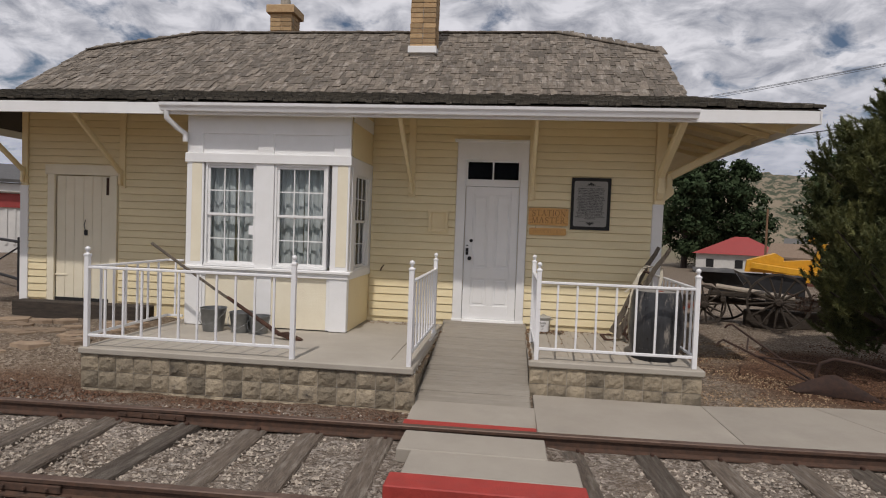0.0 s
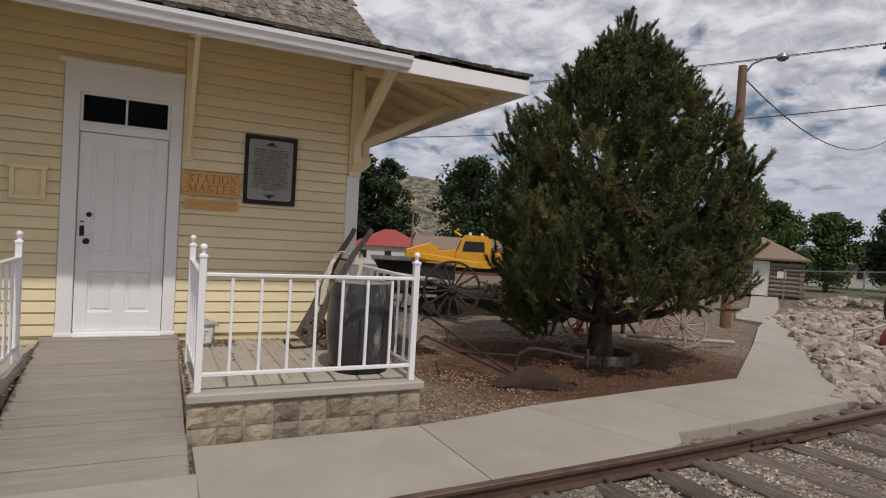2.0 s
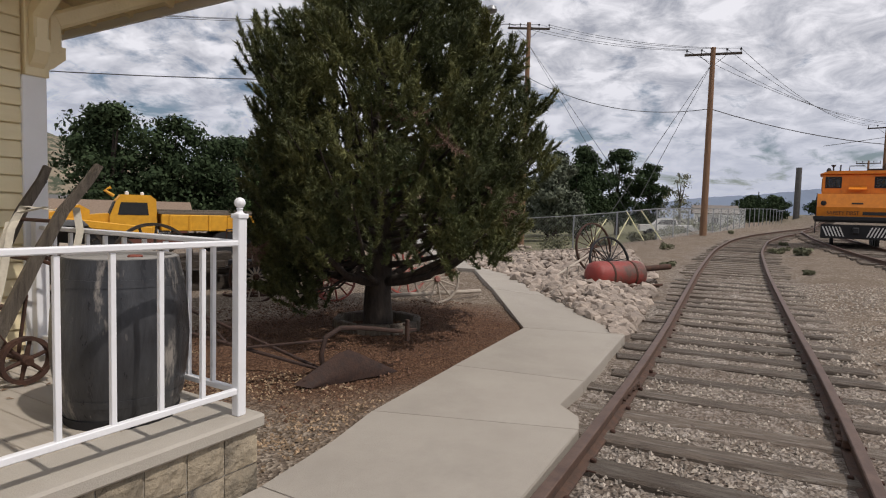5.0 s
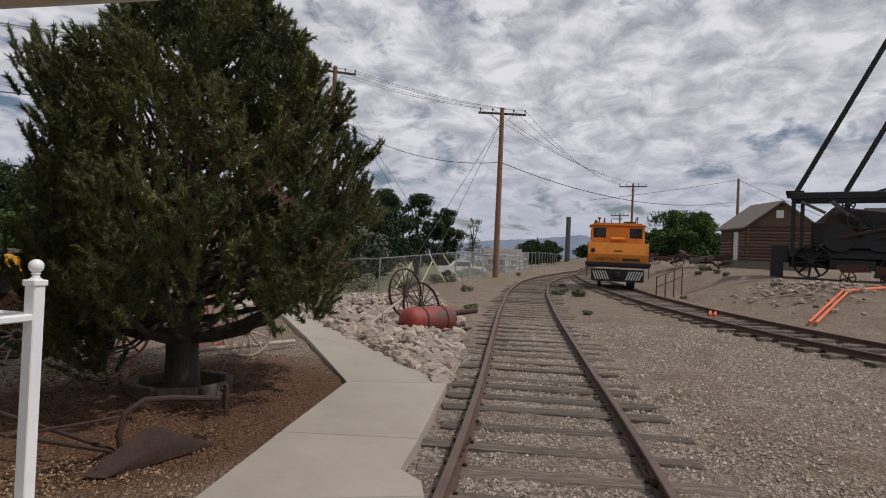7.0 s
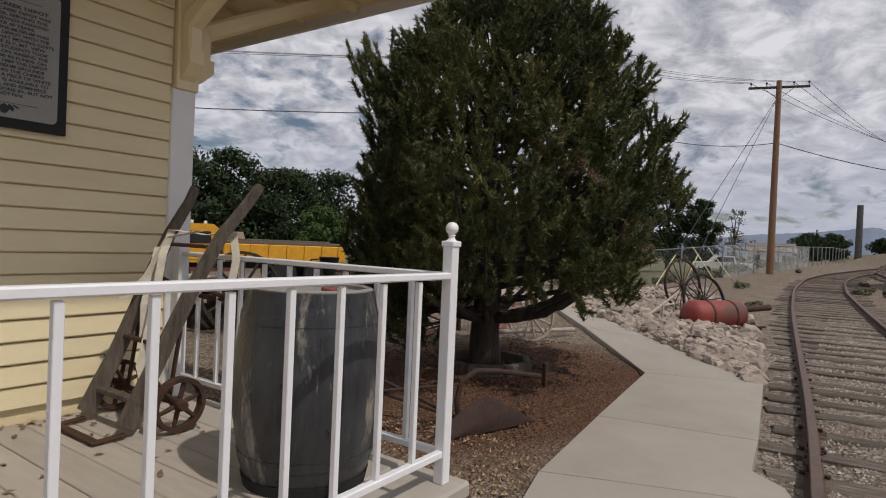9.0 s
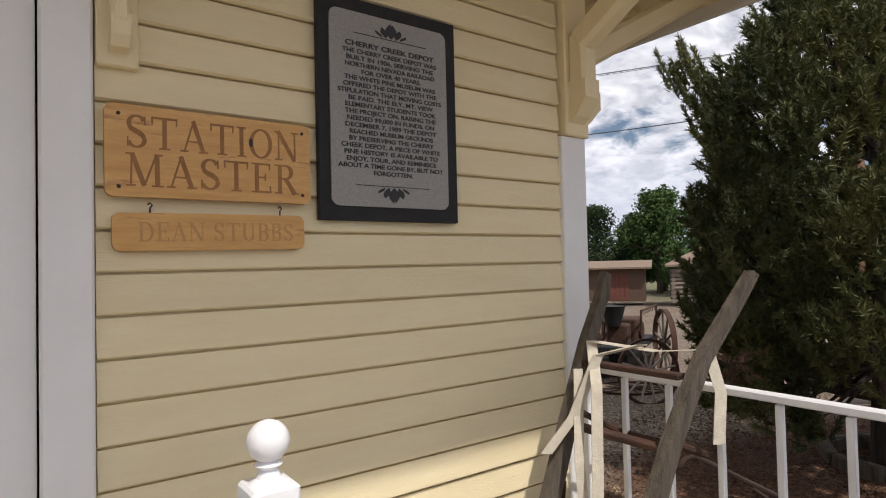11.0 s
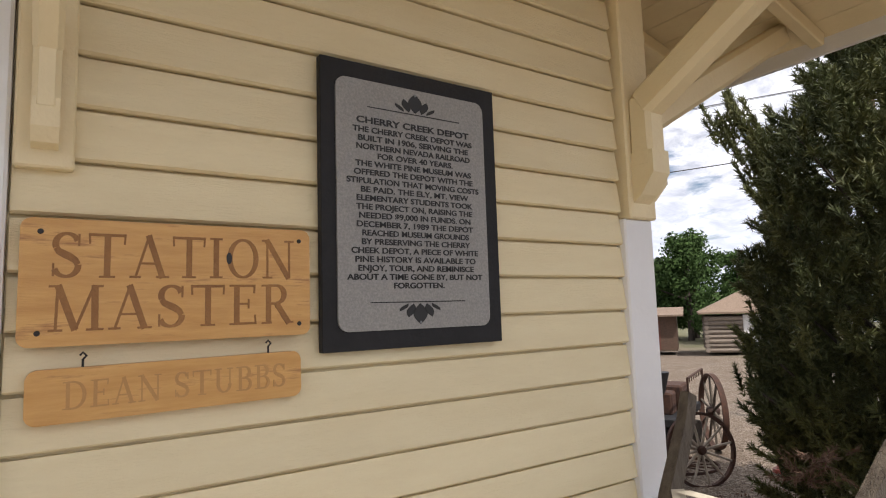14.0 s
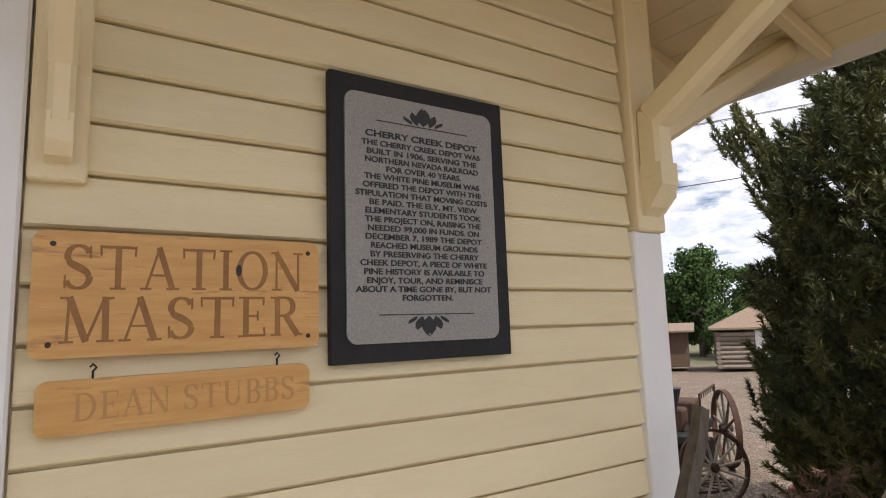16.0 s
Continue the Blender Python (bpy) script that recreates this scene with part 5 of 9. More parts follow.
def serif_words(text, height, width, parent, at, material, label):
    """A line of carved roman capitals, each letter a part, fitted to a width."""
    gap = 0.10
    total = sum(letter_strokes(c)[0] + gap if c != " " else 0.45 for c in text) - gap
    kx, x = width / total, -width / 2
    for c in text:
        if c == " ":
            x += 0.45 * kx
            continue
        wd, strokes = letter_strokes(c)
        sh = Shape()
        for k, (pts, ws) in enumerate(strokes):
            ribbon(sh, [(px, pz) for px, pz in pts], ws, 0.0)
            n = len(pts) * 4
            sh.v[-n:] = [(x + vx * kx, -0.0004 - 0.00012 * k + vy, (vz - 0.5) * height) for vx, vy, vz in sh.v[-n:]]
        ob = part("letter", sh, material, parent, label)
        ob.matrix_local = Matrix.Translation(at)
        x += (wd + gap) * kx


def wood_sign():
    s = thing("station_sign", "varnished knotty pine sign board with carved brown letters", "sign", "pine signs", at=(0.146, WY - 0.016, 1.7955))
    b = part("board", Shape().prism(rounded(-0.281, 0.281, -0.122, 0.122, 0.02), "y", -0.024, 0.0), PINE_SIGN, s)
    serif_words("STATION", 0.088, 0.476, b, (0.004, -0.0245, 0.052), CARVED, "carved brown letter")
    serif_words("MASTER", 0.088, 0.476, b, (0.004, -0.0245, -0.050), CARVED, "carved brown letter")
    for x in (-0.249, 0.255):
        for z in (-0.096, 0.096):
            part("screw", Shape().lathe([(0.0055, 0), (0.004, 0.003), (0, 0.003)], (x, -0.024, z), 8, 0, Matrix.Rotation(radians(90), 3, "X")), INK, s, "dark screw head")
    part("knot", Shape().prism([(0.096 + 0.006 * math.cos(a), 0.052 + 0.013 * math.sin(a)) for a in np.linspace(0, 6.28, 12)[:-1]], "y", -0.0256, -0.0246), INK, b, "dark knot")
    t = thing("name_board", "varnished pine name board hung on hooks below the sign", "sign", "pine signs", at=Matrix.Translation((0.143, WY - 0.016, 1.583)) @ pose(0, 0, 0, 0, -0.6, 0))
    b2 = part("board", Shape().prism(rounded(-0.262, 0.262, -0.051, 0.051, 0.02), "y", -0.021, 0.0), PINE_SIGN, t)
    serif_words("DEAN STUBBS", 0.052, 0.43, b2, (0.012, -0.0213, 0.0), CARVED2, "faded carved letter")
    for x in (-0.17, 0.19):
        part("screw_hook", Shape().tube([(x, -0.010, 0.045), (x, -0.010, 0.065), (x + 0.006, -0.010, 0.072), (x, -0.010, 0.079), (x - 0.005, -0.010, 0.073)], 0.0022, 6), BLACK, t, "dark screw hook")


CARVED2 = mat("faded_carving", (0.52, 0.29, 0.10), (0.44, 0.23, 0.075), scale=9, rough=0.6, bump=0.2)
wood_sign()


# ---- on the porches ----
def barrel():
    b = thing("barrel", "dark bulging barrel with grey head and pale scuffs", "barrel", at=(1.33, 6.83, DZ - 0.004))
    n, H = 18, 0.785
    prof = [(0.240, 0.0), (0.272, 0.10), (0.300, 0.28), (0.306, 0.40), (0.298, 0.54), (0.276, 0.70), (0.258, H)]
    part("body", Shape().lathe(prof + [(0.236, H), (0.262, 0.40), (0.22, 0.0)], n=48, closed=True), BARREL, b, smooth=True, angle=40)
    for z0 in (0.11, 0.66):
        r0, r1 = (float(np.interp(z0 + dz, [p[1] for p in prof], [p[0] for p in prof])) for dz in (0, 0.035))
        part("hoop", Shape().lathe([(r0 - 0.004, z0), (r0 + 0.003, z0), (r1 + 0.003, z0 + 0.035), (r1 - 0.004, z0 + 0.035)], n=48, closed=True), BARREL, b, smooth=True)
    part("head", Shape().lathe([(0.0, H - 0.035), (0.236, H - 0.035), (0.238, H - 0.012), (0.0, H - 0.010)], n=30), BARRELTOP, b, "grey weathered barrel head")
    part("rim", Shape().lathe([(0.226, H - 0.02), (0.252, H - 0.02), (0.254, H + 0.004), (0.238, H + 0.012), (0.226, H + 0.004)], n=30, closed=True), BARRELTOP, b, smooth=True)
    part("bung", Shape().lathe([(0.03, H - 0.012), (0.036, H + 0.004), (0.030, H + 0.010), (0.022, H + 0.004), (0.0, H + 0.003)], (0.02, -0.08, 0), 16), RUSTRED, b, "red-brown bung ring", smooth=True)
    part("foot_hoop", Shape().lathe([(0.240, 0.0), (0.252, 0.0), (0.262, 0.045), (0.250, 0.045)], n=30, closed=True), BLACK, b, "black iron hoop", smooth=True)


RUSTRED = mat("red_rust", (0.28, 0.075, 0.045), (0.16, 0.045, 0.03), scale=14, rough=0.75, bump=0.4)
barrel()


def spoked_wheel(radius, spokes, rim_w, rim_t, hub_r, spoke_r, mats, parent=None, at=None, label="", thingname="", category="wheel", group=""):
    """A wheel in its local xz plane with axle along y; a thing of its own, or parts under a parent."""
    if parent is None:
        w = thing(thingname, label, category, group, at=at)
    else:
        w = new("wheel")
        w.parent = parent
        w.matrix_local = at
    R = Matrix.Rotation(radians(90), 3, "X")
    part("rim", Shape().lathe([(radius - rim_t, -rim_w / 2), (radius, -rim_w / 2), (radius, rim_w / 2), (radius - rim_t, rim_w / 2)], n=36, rot=R, closed=True), mats[0], w, smooth=True, angle=30)
    part("hub", Shape().lathe([(hub_r * 0.7, -rim_w * 1.1), (hub_r, -rim_w * 0.6), (hub_r, rim_w * 0.6), (hub_r * 0.7, rim_w * 1.1)], n=14, rot=R), mats[1], w, smooth=True, angle=30)
    for k in range(spokes):
        a = 2 * math.pi * (k + 0.3) / spokes
        d = Vector((math.cos(a), 0, math.sin(a)))
        part("spoke", Shape().tube([d * hub_r * 0.8, d * (radius - rim_t * 0.5)], [spoke_r * 1.15, spoke_r * 0.85], 7), mats[2], w)
    return w


def hand_truck():
    h = thing("hand_truck", "antique wooden hand truck with spoked wheels and webbing straps", "hand truck", at=(1.20, 7.98, DZ))
    def side(y0, y1, s):
        pts = [(-0.13, y0, 0.05), (0.02, y0, 0.35), (0.18, y0 + (y1 - y0) * 0.2, 0.72), (0.30, y0 + (y1 - y0) * 0.45, 0.98), (0.42, y0 + (y1 - y0) * 0.8, 1.17), (0.46, y1, 1.26)]
        sh = Shape()
        vs, fs = [], []
        for i, p in enumerate(pts):
            t = i / (len(pts) - 1)
            w, d = (0.024 - 0.008 * t), (0.038 - 0.016 * t)
            q = Vector(pts[min(i + 1, 5)]) - Vector(pts[max(i - 1, 0)])
            q.normalize()
            nrm = Vector((-q.z, 0, q.x))
            for a, b in ((-1, -1), (1, -1), (1, 1), (-1, 1)):
                vs.append(Vector(p) + Vector((0, a * w, 0)) + nrm * b * d)
        for i in range(5):
            for j in range(4):
                fs.append((i * 4 + j, i * 4 + (j + 1) % 4, (i + 1) * 4 + (j + 1) % 4, (i + 1) * 4 + j))
        fs += [(0, 1, 2, 3), (20, 21, 22, 23)]
        sh.add(vs, fs)
        part("side_rail", sh, OLDWOOD, h, "silvered oak side rail with curved handle")
    side(-0.19, -0.36, -1)
    side(0.20, 0.24, 1)
    for z, x, t in ((0.16, -0.07, 0.028), (0.42, 0.06, 0.02), (0.70, 0.17, 0.02), (0.92, 0.27, 0.02)):
        part("cross_bar", Shape().beam((x, -0.215, z), (x, 0.22, z), 0.05, t, 0.004), RUST if t < 0.025 else OLDWOOD, h)
    part("toe_plate", Shape().beam((-0.13, -0.2, 0.02), (-0.26, -0.19, 0.012), 0.035, 0.014).beam((-0.13, 0.2, 0.02), (-0.26, 0.2, 0.012), 0.035, 0.014).beam((-0.265, -0.21, 0.012), (-0.265, 0.22, 0.012), 0.045, 0.014), RUST, h, "rusty iron toe frame")
    for y in (-0.29, 0.29):
        spoked_wheel(0.135, 6, 0.045, 0.022, 0.032, 0.012, (RUST, RUST, RUST), h, pose(0.08, y, 0.139))
    part("axle", Shape().tube([(0.08, -0.32, 0.139), (0.08, 0.32, 0.139)], 0.014), RUST, h)
    for y in (-0.2, 0.2):
        part("axle_bracket", Shape().beam((0.08, y, 0.14), (-0.02, y, 0.30), 0.03, 0.012).beam((0.08, y, 0.14), (0.13, y, 0.50), 0.03, 0.012), RUST, h)
    part("leg_rest", Shape().tube([(0.20, -0.20, 0.72), (0.45, -0.19, 0.62), (0.46, 0.19, 0.62), (0.22, 0.2, 0.74)], 0.013, 7), RUST, h, "rusty bent iron rest")
    def strap(pts, w=0.04):
        s = Shape()
        vs, fs = [], []
        n = len(pts) * 4
        for i in range(n + 1):
            t = i / n * (len(pts) - 1)
            k = min(int(t), len(pts) - 2)
            p0, p1 = Vector(pts[k]), Vector(pts[k + 1])
            u = t - k
            p = p0.lerp(p1, u * u * (3 - 2 * u))
            for a in (-1, 1):
                vs += [p + Vector((0.84, -0.55, 0)) * (a * w / 2) + Vector((-0.012, -0.02, 0)), p + Vector((0.84, -0.55, 0)) * (a * w / 2) + Vector((-0.009, -0.016, 0.003))]
        for i in range(n):
            o = i * 4
            fs += [(o, o + 2, o + 6, o + 4), (o + 1, o + 5, o + 7, o + 3), (o, o + 4, o + 5, o + 1), (o + 2, o + 3, o + 7, o + 6)]
        part("strap", Shape().add(vs, fs), WEBBING, h, "cream webbing strap", smooth=True)
    strap([(0.30, 0.20, 1.00), (0.18, 0.08, 0.86), (0.10, 0.02, 0.55), (0.02, -0.03, 0.30), (0.0, -0.17, 0.12)])
    strap([(0.34, 0.0, 1.0), (0.24, 0.12, 0.96), (0.14, 0.16, 0.74), (0.04, 0.20, 0.62)])
    strap([(0.30, 0.18, 1.0), (0.36, -0.05, 0.98), (0.40, -0.22, 1.0), (0.40, -0.26, 0.86), (0.36, -0.27, 0.70)])
    strap([(0.22, 0.2, 0.9), (0.10, 0.10, 0.60), (0.08, 0.06, 0.40)], 0.035)


hand_truck()


def pail(name, x, y, r, h, label, material, can=False):
    p = thing(name, label, "bucket", "metal buckets", at=(x, y, DZ - 0.002))
    part("body", Shape().lathe([(r * 0.78, 0), (r * 0.80, 0.01), (r, h), (r + 0.006, h + 0.004), (r - 0.004, h), (r * 0.77, 0.012), (0.0, 0.012)], n=24), material, p, smooth=True, angle=50)
    part("rim_bead", Shape().lathe([(r - 0.003, h - 0.004), (r + 0.006, h - 0.004), (r + 0.006, h + 0.006), (r - 0.003, h + 0.006)], n=24, closed=True), material, p)
    for a in (0.0, math.pi):
        part("ear", Shape().box((r * math.cos(a) * 1.02, 0, h - 0.02), (0.012, 0.03, 0.035), None, 0.003), material, p)
    pts = [(r * 1.03 * math.cos(a), 0.06 * math.sin(a), h - 0.02 - 0.16 * math.sin(a)) for a in np.linspace(0, math.pi, 12)]
    part("bail_handle", Shape().tube([(q[0], -abs(q[1]) - r * 0.98 * math.sin(a), q[2]) for q, a in zip(pts, np.linspace(0, math.pi, 12))], 0.004, 6), material, p)
    return p


pail("bucket", -4.12, 6.93, 0.16, 0.29, "dented galvanised bucket on the porch beneath the bay", GALV)
pail("bucket", -3.75, 6.95, 0.15, 0.25, "galvanised bucket beside others below the bay window", GALV)
pail("bucket", -3.50, 6.92, 0.13, 0.22, "small grey galvanised pail below the bay window", GALV)


CANMETAL = mat("pale_galvanised", (0.50, 0.50, 0.48), (0.40, 0.40, 0.385), scale=9, rough=0.4, metal=0.25, bump=0.1)


def ash_can():
    c = thing("ash_can", "small galvanised lidded can with a white paper notice beside the wall", "can", at=(0.13, 8.24, DZ - 0.002))
    part("body", Shape().lathe([(0.085, 0), (0.105, 0.20), (0.108, 0.205), (0.0, 0.205)], n=26), CANMETAL, c, smooth=True, angle=50)
    part("lid", Shape().lathe([(0.112, 0.195), (0.114, 0.21), (0.09, 0.222), (0.0, 0.228)], n=26), CANMETAL, c, "round metal lid", smooth=True)
    part("lid_handle", Shape().tube([(-0.035, 0, 0.226), (-0.02, 0, 0.243), (0.02, 0, 0.243), (0.035, 0, 0.226)], 0.004, 6), GALV, c)
    for s in (-1, 1):
        part("side_handle", Shape().tube([(s * 0.10, -0.03, 0.175), (s * 0.135, -0.03, 0.18), (s * 0.135, 0.03, 0.18), (s * 0.10, 0.03, 0.175)], 0.0045, 6), GALV, c)
    vs, fs = [], []
    for i in range(13):
        a = radians(-140 + i * 100 / 12)
        for z, r in ((0.01, 0.0885), (0.165, 0.1035)):
            vs.append((r * math.cos(a), r * math.sin(a), z))
    fs = [(2 * i, 2 * i + 2, 2 * i + 3, 2 * i + 1) for i in range(12)]
    n = part("paper_notice", Shape().add(vs, fs), WHITE, c, "white paper notice")
    for k, (t, w) in enumerate((("PLEASE", 0.085), ("PUT", 0.045), ("IN", 0.022))):
        lettering(t, 0.026, w, n, (-0.012, -0.1055 + 0.004 * k, 0.135 - 0.043 * k), INK, 0.0003)


ash_can()


def old_tool():
    t = thing("long_handled_tool", "old long wooden-handled digging tool leaning across the porch", "tool", at=(-3.0, 6.62, DZ - 0.01))
    a, b = Vector((-1.87, 0.14, 1.10)), Vector((-0.15, -0.02, 0.10))
    part("handle", Shape().tube([a, a.lerp(b, 0.5) + Vector((0, 0, -0.012)), b], [0.019, 0.017, 0.021], 8), OLDWOOD, t, "silvered wooden handle", smooth=True)
    part("ferrule", Shape().tube([a.lerp(b, 0.62), b + Vector((0.05, 0, -0.03))], [0.021, 0.028], 8), RUST, t, smooth=True)
    part("blade", Shape().prism([(-0.16, 0.08), (-0.02, 0.10), (0.16, 0.03), (0.18, 0.012), (0.04, 0.012)], "y", -0.05, 0.03), RUST, t, "rusty iron blade")


old_tool()


def leaf_litter():
    rng = random.Random(5)
    s = Shape()
    def leafs(n, x0, x1, y0, y1, zf):
        for _ in range(n):
            x, y = rng.uniform(x0, x1), rng.uniform(y0, y1)
            z = zf(x, y)
            a, l = rng.uniform(0, 6.28), rng.uniform(0.014, 0.032)
            M = Matrix.Translation((x, y, z + 0.003)) @ pose(0, 0, 0, rng.uniform(-25, 25), rng.uniform(-25, 25), math.degrees(a))
            s.add([M @ Vector(p) for p in ((-l, 0, 0.0), (0, l * 0.45, 0.005), (l, 0, 0), (0, -l * 0.45, 0.004))], [(0, 1, 2, 3)])
    deck = lambda x, y: DZ
    leafs(260, -0.09, 0.42, 8.0, 8.36, deck)
    leafs(60, -0.1, 1.5, 8.25, 8.36, deck)
    leafs(90, -2.4, -1.4, 8.1, 8.36, deck)
    leafs(120, -1.33, -1.27, 5.8, 8.2, lambda x, y: 0.05 + (y - 5.8) * 0.05)
    leafs(160, -0.12, -0.09, 6.3, 8.3, lambda x, y: DZ)
    leafs(40, 0.1, 1.5, 7.2, 8.2, deck)
    solo("leaf_litter", s, LITTER, "dry brown leaves blown along the wall", "leaves", kind="stuff")


LITTER = mat("dry_leaves", (0.30, 0.20, 0.12), (0.17, 0.11, 0.065), scale=20, rough=0.9, bump=0.0, island=0.4)
leaf_litter()

# timber step below the freight door and paving stones
solo("timber_step", Shape().span(-7.75, -5.62, 7.78, 8.02, -0.1, 0.27, 0.012), DARKWOOD, "dark weathered railway-timber step before the freight door", "step")
def flagstones():
    rng = random.Random(12)
    f = thing("flagstones", "broken brown flat stones set in the dirt beside the porch", "paving", kind="structure")
    for k in range(46):
        x, y = rng.uniform(-9.0, -5.0), rng.uniform(6.0, 7.7)
        n = rng.randint(5, 7)
        r = rng.uniform(0.12, 0.27)
        z = float(ground_z(x, y))
        pts = [(x + r * rng.uniform(0.75, 1.1) * math.cos(6.283 * i / n), y + 0.75 * r * rng.uniform(0.75, 1.1) * math.sin(6.283 * i / n)) for i in range(n)]
        part("stone", Shape().prism(pts, "z", z - 0.05, z + rng.uniform(0.015, 0.035)), FLAG, f)
FLAG = mat("brown_flagstone", (0.36, 0.27, 0.185), (0.23, 0.165, 0.115), scale=5, rough=0.9, bump=0.5, bscale=30, rand=0.3)
flagstones()


# ---- the yard: pine, rocks, old machinery ----
def needle_crown(name, parent, clumps, per, length, material, seed, width=0.006):
    """clumps: (centre, axis, size) bunches; each gets per thin needles that spread round its axis. One mesh."""
    rng = np.random.default_rng(seed)
    C = np.array([c[0] for c in clumps]); A = np.array([c[1] for c in clumps]); S = np.array([c[2] for c in clumps])
    n = len(C) * per
    C, A, S = np.repeat(C, per, 0), np.repeat(A, per, 0), np.repeat(S, per)
    t = rng.uniform(-0.5, 0.5, n)
    base = C + A * (t * S)[:, None] + rng.normal(0, 0.005, (n, 3))
    d = A * rng.uniform(0.45, 1.15, n)[:, None] + rng.normal(0, 0.50, (n, 3))
    d /= np.linalg.norm(d, axis=1)[:, None]
    side = np.cross(d, rng.normal(0, 1, (n, 3)))
    side /= np.linalg.norm(side, axis=1)[:, None] + 1e-9
    L = (length * rng.uniform(0.7, 1.25, n))[:, None]
    w = width * rng.uniform(0.8, 1.3, n)[:, None]
    v = np.stack([base - side * w, base + side * w, base + d * L], 1).reshape(-1, 3)
    f = np.arange(n * 3).reshape(-1, 3)
    me = bpy.data.meshes.new(name)
    me.vertices.add(len(v)); me.vertices.foreach_set("co", v.reshape(-1))
    me.loops.add(n * 3); me.loops.foreach_set("vertex_index", f.reshape(-1))
    me.polygons.add(n); me.polygons.foreach_set("loop_start", np.arange(0, n * 3, 3)); me.polygons.foreach_set("loop_total", np.full(n, 3))
    me.update(calc_edges=True)
    me.materials.append(material)
    ob = new(name, me)
    ob.parent = parent
    return ob


def pine_tree():
    rng = random.Random(21)
    gz = float(ground_z(5.5, 8.4))
    T = thing("pine_tree", "bushy dark green pine with low spreading limbs in a stone ring", "tree", at=(5.5, 8.42, gz))
    part("trunk", Shape().tube([(0, 0, -0.15), (0.01, 0, 0.05), (0.0, 0.01, 0.4), (0.03, 0.0, 0.9), (0.0, 0.03, 2.0), (0.03, 0.05, 3.2), (0.05, 0.1, 4.6)], [0.23, 0.19, 0.165, 0.15, 0.10, 0.06, 0.015], 14), BARK, T, "dark furrowed trunk", smooth=True, angle=80)
    clumps = []
    prof_z = np.array([0.55, 0.9, 1.3, 1.9, 2.5, 3.0, 3.5, 3.95, 4.45, 5.0])
    prof_r = np.array([0.95, 1.55, 1.80, 1.88, 1.84, 1.70, 1.40, 0.96, 0.46, 0.06])

    def reach(z, a):
        """Uneven radius of the crown at height z and bearing a."""
        lobe = 1 + 0.07 * math.sin(3 * a + 1.0 + 1.3 * z) + 0.06 * math.sin(5 * a - 2.1 * z) + 0.05 * math.sin(9 * a + 4.3 * z)
        lobe *= 1 + 0.03 * max(0.0, math.cos(a - 2.4)) - 0.09 * max(0.0, math.cos(a + 0.71))
        return float(np.interp(z, prof_z, prof_r)) * lobe

    def lean(z):
        return Vector((0.16, -0.18, 0)) * float(np.interp(z, [0, 1.5, 3.0, 4.8], [0, 1, 0.9, 0.45]))

    for i in range(92):
        u = (i + rng.random()) / 92
        z = 0.80 + 3.65 * u ** 1.05
        a = i * 2.39996 + rng.uniform(-0.4, 0.4)
        r = reach(z + 0.30, a) * rng.uniform(0.80, 1.0)
        if -2.3 < math.atan2(math.sin(a), math.cos(a)) < -1.0 and z < 1.0:
            r *= 0.75
        off = lean(z)
        z0 = max(0.55, z - 0.42 * r)
        d = Vector((math.cos(a), math.sin(a), 0))
        tip = d * r + Vector((0, 0, z + 0.12 * r)) + off
        mid = d * r * 0.5 + Vector((0, 0, z0 + 0.28 * (z - z0))) + off * 0.5
        if z < 1.0:
            mid.z = max(mid.z, 0.72); tip.z = max(tip.z, 0.85)
        p0 = Vector((0, 0, z0))
        rad = 0.045 * (1 - u) + 0.010
        if z < 1.1:
            rad *= 1.25
        curve = [p0, p0.lerp(mid, 0.5) + Vector((0, 0, -0.02)), mid, mid.lerp(tip, 0.5), tip]
        part("limb", Shape().tube(curve, [rad, rad * 0.8, rad * 0.6, rad * 0.4, rad * 0.15], 6), BARK, T, smooth=True, angle=80)
        # side shoots: upright brushes of needles along the limb's outer part
        m = int(8 + 13 * r)
        for k in range(m):
            t = rng.uniform(0.35, 1.0) ** 0.8
            q = p0.lerp(mid, t / 0.5) if t < 0.5 else mid.lerp(tip, (t - 0.5) / 0.5)
            sp = 0.34 * r * (1.12 - t) + 0.08
            side = Vector((-d.y, d.x, 0)) * rng.gauss(0, sp)
            c = q + side + Vector((0, 0, rng.uniform(-0.10, 0.18)))
            porch_side = max(0.0, math.cos(a - 2.3))
            c.z = max(c.z, 1.12 - (0.13 + 0.16 * porch_side) * r + 0.14 * rng.random())
            if c.z < 1.3 and math.hypot(c.x, c.y) < 1.0 and rng.random() < 0.85:
                continue
            up = Vector((0, 0, rng.uniform(0.5, 1.1))) + d * rng.uniform(0.0, 0.9) + Vector((-d.y, d.x, 0)) * rng.uniform(-0.6, 0.6)
            up.normalize()
            ln = rng.uniform(0.18, 0.36)
            clumps.append((tuple(c + up * ln * 0.4), tuple(up), ln))
    # rounded boughs of brushes that close the crown's surface
    for k in range(215):
        z = 1.08 + 3.48 * ((k + rng.random()) / 215) ** 1.15
        a = k * 2.39996 + rng.uniform(-0.3, 0.3)
        r = reach(z, a) * (0.92 - 0.30 * rng.random() ** 1.8)
        d = Vector((math.cos(a), math.sin(a), 0))
        R = rng.uniform(0.13, 0.27) * (1.15 - 0.12 * z)
        c0 = d * r + lean(z) + Vector((0, 0, z - 0.12))
